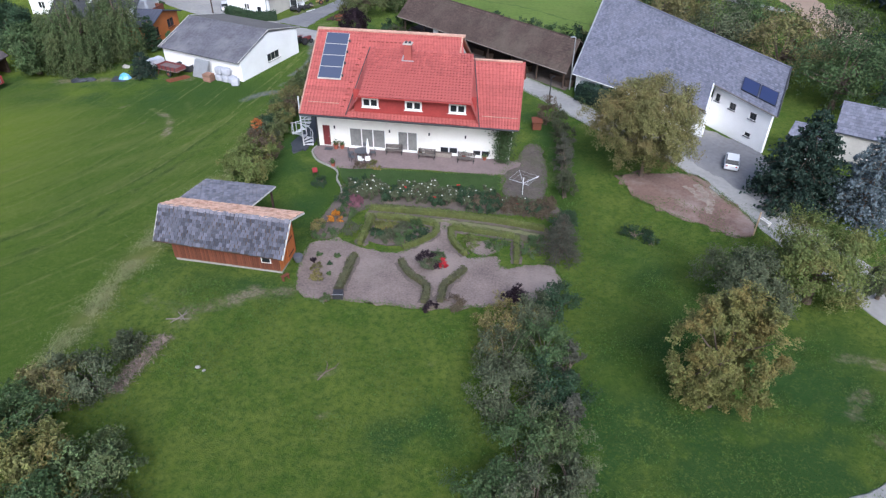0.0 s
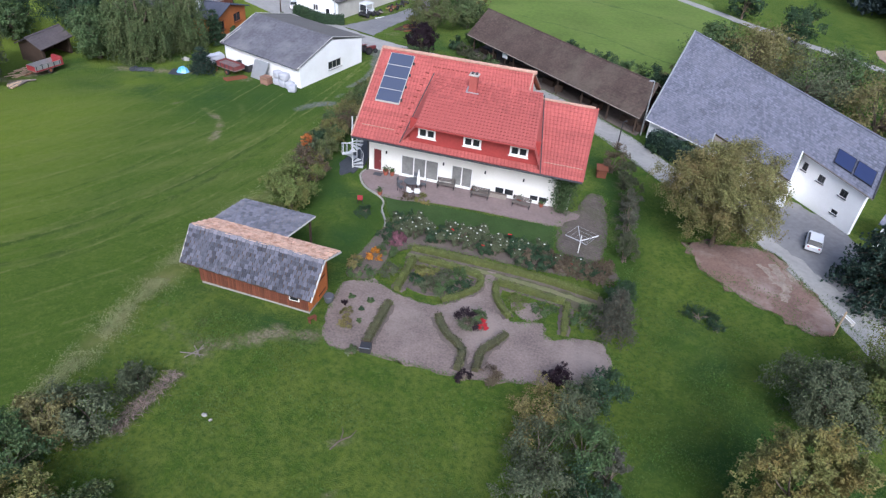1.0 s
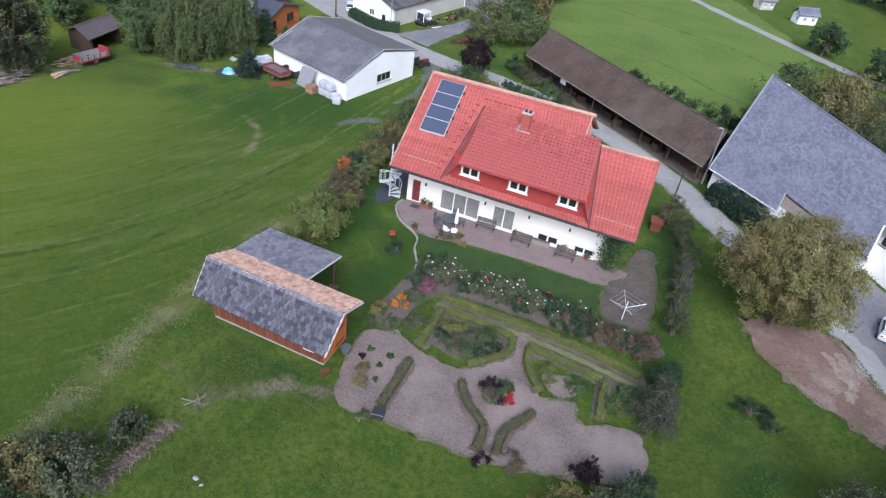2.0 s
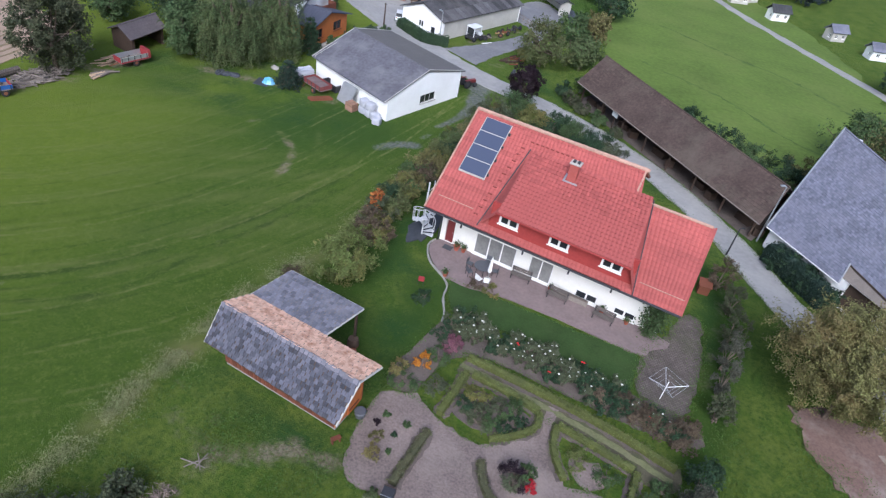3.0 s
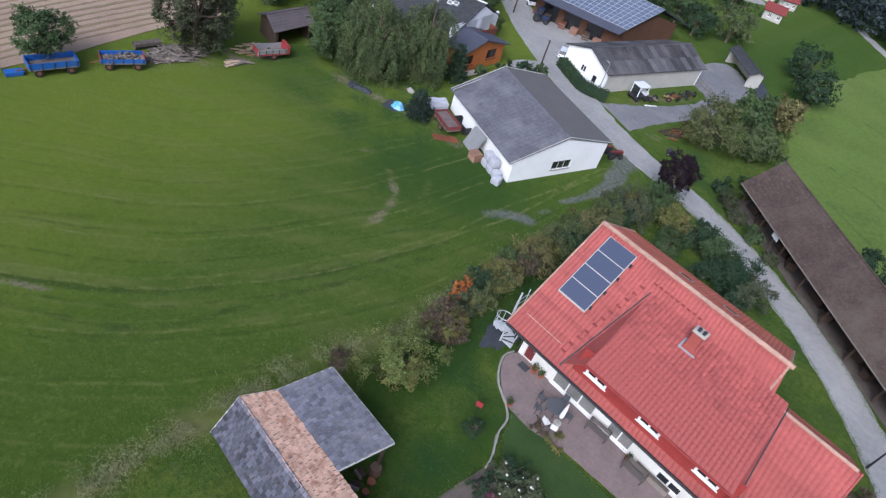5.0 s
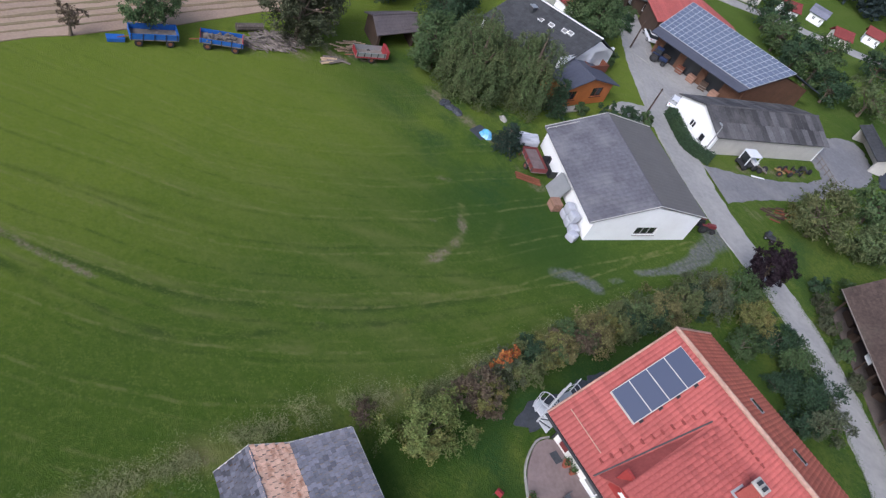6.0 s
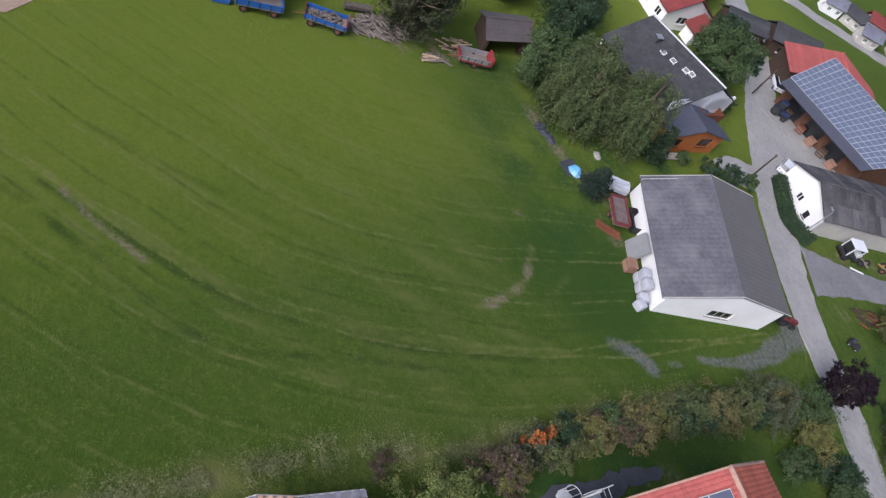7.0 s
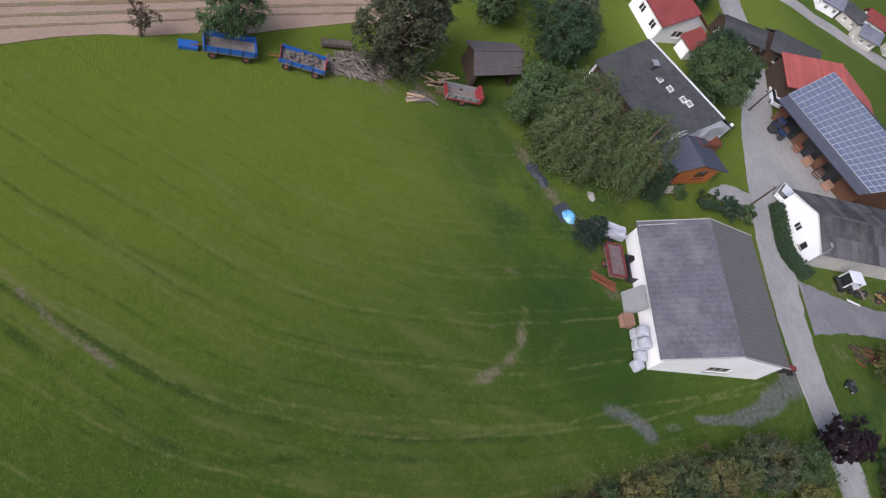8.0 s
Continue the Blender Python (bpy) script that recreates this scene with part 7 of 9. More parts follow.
tree("copper_tree", "dark purple-leaved copper tree beside the lane", -4.3, 32.2, 5.6, 2.0, 0.4, L_COPPER, 10000, 0.11, 110, 32, spread=0.2)
for k, (x, y, h, r, m, lab) in enumerate((
        (-7.4, 46.9, 5.9, 3.6, L_OLIVEGREEN, "bushy green tree by the side road"), (-2.6, 51.0, 4.4, 2.6, L_WILLOW, "bushy yellow-green tree by the side road"),
        (-6.6, 58.4, 5.0, 2.8, L_GREEN, "green tree beside the paddock"), (-4.6, 63.0, 5.2, 2.8, L_OLIVE, "yellowing tree beside the paddock"), (-5.4, 77.0, 5.6, 3.2, L_DARK, "dark tree beyond the paddock"),
        (-27.0, 79.5, 5.0, 3.0, L_DARK, "dark tree behind the solar barn"), (-31.0, 80.5, 5.2, 3.2, L_GREEN, "green tree behind the solar barn"), (-35.0, 81.5, 5.5, 3.2, L_DARK, "dark tree behind the red roof"),
        (-10.0, 86.0, 5.6, 3.2, L_DARK, "dark tree behind the paddock"), (-40.0, 83.0, 5.6, 3.2, L_GREEN, "green tree near the village"), (-23.0, 85.0, 6.0, 3.6, L_WILLOW, "pale tree near the village"),
        (-46.0, 88.0, 6.0, 3.6, L_DARK, "dark tree in the village"), (-35.0, 90.0, 5.6, 3.4, L_GREEN, "green tree in the village"), (-30.0, 101.0, 6.0, 3.6, L_DARK, "dark tree in the village"), (-56.0, 100.0, 6.0, 3.6, L_GREEN, "green tree in the village"),
        (-60.5, 50.5, 5.5, 3.0, L_DARK, "dark tree beside the red-roofed house"), (-61.5, 35.0, 5.5, 3.0, L_GREEN, "green tree behind the red-roofed house"), (-50.5, 48.5, 3.4, 1.9, L_GREEN, "small tree by the lane"),
        (-52.0, 26.0, 5.2, 2.6, L_GREY, "sparse orchard tree in the meadow"), (-53.0, 16.0, 4.6, 2.6, L_GREEN, "orchard tree in the meadow"), (-57.0, 20.0, 4.6, 2.4, L_DARK, "orchard tree in the meadow"),
        (37.0, 42.0, 8.5, 5.0, L_OLIVE, "tall birch with thin olive leaves behind the barn"), (43.0, 35.0, 9.0, 5.2, L_GREY, "tall grey-green birch behind the barn"), (49.5, 29.0, 8.5, 5.0, L_OLIVE, "tall birch behind the slate barn"),
        (54.0, 21.5, 8.0, 5.0, L_GREEN, "broad green tree behind the slate barn"), (58.0, 12.5, 7.5, 4.4, L_DARK, "dark green tree beyond the outhouse"), (33.0, 46.5, 7.5, 4.0, L_GREEN, "green tree at the meadow corner"),
        (60.5, 25.0, 8.0, 5.0, L_DARK, "dark broadleaf tree at the farm edge"), (62.0, 3.0, 6.0, 3.8, L_GREEN, "green tree beyond the yard house"), (48.0, 39.0, 8.0, 4.6, L_GREEN, "green tree behind the birches"), (41.0, 49.0, 7.0, 4.2, L_OLIVE, "olive tree behind the barn"),
        (57.0, 34.0, 8.0, 4.8, L_GREY, "grey-green tree behind the farm"), (48.0, 70.0, 6.0, 3.6, L_DARK, "dark tree at the far meadow edge"), (40.5, 82.0, 5.0, 3.0, L_DARK, "dark tree by the far lane"))):
    big_near = y < 55
    tree("broadleaf_tree", lab, x, y, h, r, 0.5, m, 2700 if big_near else 1300, 0.21 if big_near else 0.27, 52 if big_near else 34, 100 + k)

# far woods, past counting
rngf = np.random.default_rng(5)
P = []
for k in range(760):
    u = rngf.uniform(0, 1)
    side = k % 3
    if side == 0:
        x, y = rngf.uniform(-90, 30), 128 + rngf.exponential(28)
    elif side == 1:
        f = rngf.uniform(0, 1)
        x, y = 70 + 4 * math.sin(9 * f) - 22 * max(0.0, f - 0.55) / 0.45, 34 + 100 * f
        x, y = x + rngf.exponential(20), y + rngf.exponential(6)
    else:
        x, y = -70 - rngf.exponential(30), rngf.uniform(112, 150)
    h, r = rngf.uniform(6, 11), rngf.uniform(2.4, 3.8)
    q = rngf.normal(size=(95, 3))
    q /= np.linalg.norm(q, axis=1)[:, None]
    q = q * np.array([r, r, h * 0.45]) * rngf.uniform(0.75, 1.05, (95, 1)) + np.array([x, y, h * 0.5])
    P.append(q)
P = np.concatenate(P)
P[:, 2] = np.maximum(P[:, 2], 0.3)
wood = leaves("far_woods", P, 0.6, rngf, M_FOREST, None)
tagged(wood, "dense dark forest covering the far slope", "woods", "", "stuff")

# ---- hedgerow along the meadow ----
row = [(-3.2, -6.3, 3.9, 2.3, L_FRUIT, "yellow-green bush at the meadow edge"), (-4.2, -1.3, 2.7, 1.7, L_BROWN, "half-bare brown shrub in the hedgerow"), (-4.9, 1.2, 2.3, 1.5, L_GREY, "grey-green shrub in the hedgerow"),
       (-5.4, 1.0, 3.2, 0.5, L_ORANGE, "bright orange autumn shrub"), (-4.8, 3.6, 2.3, 1.6, L_OLIVEGREEN, "olive shrub in the hedgerow"), (-5.1, 5.9, 2.2, 1.4, L_RUST, "rusty brown shrub in the hedgerow"),
       (-5.2, 8.1, 2.4, 1.7, L_GREEN, "green shrub in the hedgerow"), (-5.2, 10.6, 2.3, 1.7, L_OLIVE, "yellowish shrub in the hedgerow"), (-5.3, 13.2, 2.5, 1.8, L_OLIVEGREEN, "olive shrub in the hedgerow"),
       (-5.2, 15.8, 2.7, 1.8, L_WILLOW, "pale green shrub in the hedgerow"), (-4.9, 18.4, 2.6, 1.9, L_OLIVE, "yellowish shrub in the hedgerow"), (-4.8, 21.2, 2.9, 2.0, L_OLIVEGREEN, "olive shrub in the hedgerow"),
       (-4.6, 24.2, 3.3, 2.2, L_GREY, "tall grey-green shrub near the lane"), (-3.8, 27.8, 3.2, 2.0, L_GREEN, "tall green shrub near the lane"), (-1.2, 27.0, 2.8, 1.8, L_RUST, "rust-tinged shrub behind the house"),
       (1.2, 27.6, 2.7, 1.8, L_DARK, "dark green shrub behind the house"), (3.8, 27.6, 2.6, 1.8, L_GREEN, "green shrub behind the house"), (6.2, 26.2, 2.8, 2.0, L_DARK, "dark shrub behind the house"), (8.6, 25.0, 2.8, 1.7, L_GREY, "grey-green shrub behind the house"), (4.6, 24.6, 2.0, 1.4, L_DARK, "low dark shrub behind the house"), (0.4, 24.4, 2.0, 1.5, L_GREEN, "low green shrub behind the house"), (7.6, 23.0, 1.8, 1.3, L_DARK, "low dark shrub behind the house"), (-4.0, -1.0, 2.2, 1.3, L_RUST, "rusty brown shrub in the hedgerow"), (-5.0, 7.0, 2.2, 1.2, L_OLIVE, "yellow-brown shrub in the hedgerow"), (-5.2, 12.0, 2.3, 1.3, L_RUST, "rusty brown shrub in the hedgerow"),
       (-5.7, 2.4, 2.5, 0.45, L_ORANGE, "bright orange autumn shrub"), (-5.6, 4.6, 2.0, 1.2, L_DARK, "dark green shrub in the hedgerow"), (-5.4, 6.7, 2.3, 0.9, L_BROWN, "pinkish brown withered shrub in the hedgerow"), (-4.9, 9.4, 2.0, 1.3, L_BROWN, "brown half-bare shrub in the hedgerow"), (-4.9, 14.5, 2.1, 1.4, L_DARK, "dark green shrub in the hedgerow"),
       (-4.8, 17.1, 2.1, 1.4, L_DARK, "dark green shrub in the hedgerow"), (-5.6, 19.6, 2.2, 1.3, L_WILLOW, "pale green shrub in the hedgerow"), (-4.2, 22.8, 2.4, 1.5, L_DARK, "dark green shrub near the lane"), (-4.9, 25.9, 2.6, 1.5, L_OLIVE, "yellowish shrub near the lane")]
for k, (x, y, h, r, m, lab) in enumerate(row):
    shrub("hedgerow_shrub", lab, x, y, h * 1.05, r * 1.08, m, int(1250 * r * (1.7 if k == 0 else 1)), 0.105, 30, 200 + k, group="hedgerow shrubs")
# shrubs along the garden's east edge
east = [(20.7, -22.3, 2.4, 1.8, L_YELLOW, "yellow-leaved shrub at the lawn edge"), (22.6, -21.4, 2.4, 1.6, L_GREY, "grey-green shrub by the gravel"), (24.0, -19.2, 2.3, 1.4, L_DARK, "dark shrub by the gravel"), (21.4, -18.4, 1.0, 0.75, L_COPPER, "small burgundy shrub by the gravel"),
        (21.2, -25.0, 2.6, 1.7, L_GREY, "grey-green shrub in the row"), (23.4, -24.2, 2.8, 1.9, L_GREEN, "green shrub in the row"), (21.6, -28.2, 3.1, 2.2, L_GREY, "tall grey-green shrub in the row"), (24.2, -27.4, 2.6, 1.7, L_DARK, "dark shrub in the row"),
        (22.4, -31.6, 2.6, 1.9, L_GREEN, "green shrub in the row"), (24.6, -31.0, 2.4, 1.6, L_WILLOW, "pale green shrub in the row"), (23.4, -34.2, 2.6, 1.9, L_GREY, "grey-green shrub in the row"), (21.4, -35.0, 2.2, 1.7, L_GREEN, "green shrub in the row"),
        (25.0, -29.0, 2.6, 0.8, L_FEATHER, "feathery grey shrub in the row"), (25.1, -33.0, 2.4, 1.1, L_GREY, "grey-green shrub in the row"), (24.9, -25.0, 2.6, 0.7, L_FEATHER, "feathery grey shrub in the row"), (24.6, -9.2, 2.0, 1.0, L_DARK, "dark shrub beside the garden"), (24.5, -3.4, 2.6, 0.8, L_DULL, "dull olive thin shrub along the fence"), (24.4, -0.6, 3.2, 0.8, L_FEATHER, "grey thin shrub along the fence"),
        (24.3, 2.0, 3.4, 0.85, L_FEATHER, "grey thin shrub along the fence"), (24.2, 5.0, 3.4, 0.85, L_DULL, "dull olive thin shrub along the fence"), (23.8, 8.8, 2.8, 0.9, L_DULL, "dull olive shrub along the fence"), (22.4, 11.6, 3.0, 1.0, L_BROWN, "brown shrub near the lane")]
for k, (x, y, h, r, m, lab) in enumerate(east):
    shrub("garden_shrub", lab, x, y, h * 1.08, r * 1.08, m, int(1350 * r), 0.085, 30, 300 + k, group="shrubs along the garden edge")
conifer("feathery_bush", "dense grey-green feathery bush beside the garden", 24.3, -12.5, 4.0, 1.5, L_FEATHER, 5200, 0.085, 395, 1.3)
# thicket at the near corner
for k, (x, y, h, r, m, lab) in enumerate([(-2.4, -30.6, 2.6, 2.0, L_GREY, "grey-green brushy shrub"), (-4.6, -31.6, 2.2, 1.7, L_OLIVE, "olive brushy shrub"), (-4.2, -34.4, 2.8, 2.2, L_GREEN, "bushy green shrub"), (-1.4, -36.8, 3.0, 2.3, L_RUST, "brown-leaved autumn shrub"),
                                           (1.6, -36.4, 2.8, 2.0, L_WILLOW, "pale green shrub"), (0.6, -39.4, 3.0, 2.4, L_GREEN, "bushy green shrub"), (-5.5, -38.2, 3.0, 2.6, L_DARK, "dark green shrub"), (4.0, -39.6, 2.6, 1.8, L_GREY, "grey-green shrub"), (-2.2, -27.4, 1.3, 1.0, L_GREY, "low grey shrub beside the twig heap")]):
    shrub("thicket_shrub", lab + " in the garden corner thicket", x, y, h, r, m, int(1100 * r), 0.115, 34, 400 + k, group="thicket shrubs")
# far shrubs along the long shed and stable
for k, (x, y, h, r, m) in enumerate([(14.5, 42.0, 3.0, 2.0, L_DARK), (18.5, 38.6, 3.4, 2.3, L_DARK), (22.0, 36.0, 3.4, 2.4, L_GREEN), (25.5, 34.0, 3.8, 2.5, L_DARK), (28.2, 37.0, 3.6, 2.5, L_OLIVE), (0.2, 42.6, 2.0, 1.4, L_GREEN), (-1.6, 40.2, 1.6, 1.1, L_DARK), (2.2, 36.8, 1.6, 1.2, L_DULL), (4.8, 35.2, 1.5, 1.2, L_GREEN), (0.2, 38.2, 1.6, 1.2, L_DULL), (7.4, 33.6, 1.0, 0.9, L_DULL), (29.0, 16.8, 2.0, 1.4, L_DARK), (27.2, 18.6, 2.0, 1.4, L_DARK), (30.8, 15.4, 1.9, 1.3, L_DARK),
                                     (-29.2, 33.6, 1.7, 1.2, L_DARK), (-28.4, 36.4, 1.8, 1.3, L_DARK), (-30.4, 30.8, 1.3, 0.9, L_GREEN), (-27.4, 39.0, 1.4, 1.0, L_GREEN), (-38.8, 42.0, 1.8, 1.2, L_GREEN), (-9.8, 47.4, 1.6, 1.2, L_RUST), (-47, 53, 2.0, 1.5, L_DARK), (-49.5, 56, 2.0, 1.5, L_GREEN)]):
    shrub("farm_shrub", "low green shrub beside the farm buildings", x, y, h, r, m, int(650 * r), 0.14, 18, 500 + k, group="farm shrubs")
hedge("clipped_hedge", "clipped dark green hedge in front of the stable", [(-19.7, 43.0), (-22.6, 41.9), (-25.6, 43.0), (-28.4, 44.4)], 1.1, 1.3, L_DARK, 31, 45, 0.13)
# climbing plant at the house corner
rng_i = np.random.default_rng(77)
iv = base("climbing_vine", "bushy green climbing vine on the house corner", "vine", (18.7, 2.2, 0))
n_i = 4200
z_i = rng_i.uniform(0, 1, n_i) ** 0.8 * 4.2
leaves("foliage", np.column_stack([rng_i.normal(0, 0.36 + 0.05 * z_i, n_i), rng_i.normal(-0.15, 0.4, n_i), z_i + 0.05]), 0.095, rng_i, L_GREEN, iv)
part("woody_stem", tube([(0, 0.2, 0), (0.1, 0.1, 1.5), (-0.1, 0.1, 3.6)], [0.06, 0.04, 0.02], 6), M_TWIG, iv)

# ---- formal garden ----
for k, (lab, pts, w, h, m) in enumerate([
        ("long clipped box hedge behind the garden", [(8.4, -8.3), (14, -8.3), (18.7, -8.5), (23.0, -9.1)], 0.43, 0.5, L_BOX),
        ("clipped box hedge edging the herb bed", [(9.3, -9.5), (11.8, -9.5), (14.2, -9.8)], 0.39, 0.45, L_BOX),
        ("clipped box hedge edging the lawn bed", [(15.6, -10.1), (18, -10.3), (20.7, -10.6)], 0.39, 0.45, L_BOX),
        ("bright clipped box hedge at the herb bed's end", [(8.9, -9.6), (8.9, -13.6)], 0.47, 0.5, L_BOX),
        ("clipped box hedge at the lawn bed's end", [(20.9, -10.7), (21.1, -14.0)], 0.39, 0.45, L_BOX),
        ("curved box hedge round the rose circle", [(14.3, -9.9), (14.4, -11.2), (13.4, -12.6), (12.3, -13.5)], 0.39, 0.4, L_BOX),
        ("curved box hedge round the rose circle", [(15.6, -10.2), (15.8, -11.6), (16.5, -12.8), (17.2, -13.6)], 0.39, 0.4, L_BOX),
        ("dry brownish box hedge by the garden entrance", [(12.5, -15.2), (13.4, -16.6), (14.8, -17.7), (15.1, -18.6), (15.1, -19.7)], 0.45, 0.38, L_BOXDARK),
        ("dry brownish box hedge by the garden entrance", [(17.4, -15.4), (16.6, -16.9), (16.2, -17.6), (16.2, -19.4)], 0.45, 0.38, L_BOXDARK),
        ("dry box hedge beside the vegetable bed", [(8.9, -15.1), (8.9, -19.3)], 0.5, 0.42, L_BOXDARK)]):
    hedge("box_hedge", lab, pts, w, h, m, 600 + k, 110, 0.07, "box hedges of the formal garden")
    ribbon("hedge_soil", pts, w + 0.42, 0.034 + 0.0007 * k, M_SOIL, "dark soil strip under the clipped hedge", "garden bed", ragged=0.09, step=0.4, seed=640 + k)
patch("hedge_bed", [(8.0, -7.9), (14, -7.9), (18.8, -8.1), (23.2, -8.7), (23.4, -10.6), (21.3, -10.9), (17.5, -10.5), (15.6, -10.2), (14.3, -10.0), (11.8, -9.8), (8.6, -9.9)], 0.031, surface("mossy_bed_earth", (0.098, 0.088, 0.055), 0.95, 0.3, 0.9, 8.0, 0.7, stain=(0.062, 0.088, 0.026), stain_amount=0.85), "mossy bare earth between the clipped hedges", "garden bed", ragged=0.1, grass=(50, 0.2))
ribbon("gravel_gap", [(14.95, -10.4), (14.95, -9.6), (14.9, -8.8)], 0.75, 0.0385, M_GRAVEL, "gravel passage between the two hedged beds", "gravel", ragged=0.06, step=0.3)
ribbon("grass_path", [(8.2, -9.0), (14.6, -9.1), (19, -9.4), (23, -10.0)], 0.45, 0.04, M_TRODDEN, "narrow grass path between the box hedges", "path", ragged=0.04, step=0.4)

rngp = random.Random(9)


def rose(label, m, h, r, n, blooms, petal, seed, name="rose_bush"):
    """A small flowering bush at the origin of its own."""
    t = shrub(name, label, 0, 0, h, r, m, n, 0.075, 9, seed, "flowering plant", "flowering bushes", 0.45)
    rg = random.Random(seed)
    for k in range(blooms):
        a, q = rg.uniform(0, math.tau), rg.uniform(0.1, 0.95) * r
        bm = bmesh.new()
        for j in range(4):
            aa = j * math.tau / 4
            ico(bm, (q * math.cos(a) + 0.035 * math.cos(aa), q * math.sin(a) + 0.035 * math.sin(aa), h * (1 - 0.25 * (q / r) ** 2) + 0.03), 0.042, (1, 1, 0.6))
        part("bloom", bm, petal, t)
    return t


kinds = [rose("grey-green rose bush with white blooms", L_GREY, 1.0, 0.62, 330, 2, M_PETAL, 701), rose("dark green rose bush past flowering", L_DARK, 0.95, 0.65, 330, 0, M_PETAL, 702), rose("purplish brown bush past flowering", L_BROWN, 0.85, 0.62, 320, 0, M_PETAL, 703), rose("rose bush with red blooms", L_DARK, 0.9, 0.5, 380, 2, M_PETALRED, 704)]
spots = []
for k in range(84):
    u = (k + rngp.uniform(-0.4, 0.4)) / 84
    x = 6.0 + 17.6 * u
    spots.append((x, -6.0 - 0.4 * u + rngp.uniform(-1.0, 0.95) + 0.3 * math.sin(3 * u), (2 if u > 0.72 and rngp.random() < 0.6 else 3 if rngp.random() < 0.04 else rngp.choice((0, 0, 1)) if u < 0.55 else rngp.choice((1, 2, 1, 0)))))
for i, (x, y, kd) in enumerate(spots):
    s = rngp.uniform(0.75, 1.3)
    m = pose(x, y, 0.02, 0, 0, rngp.uniform(0, 360)) @ Matrix.Diagonal((s, s, s, 1))
    c = copy_thing(kinds[kd], m)
    c.scale = (s, s, s)
for ob, (x, y) in zip(kinds, ((7.0, -6.9), (5.9, -7.4), (22.9, -6.6), (13.6, -6.7))):
    ob.matrix_world = pose(x, y, 0.02)
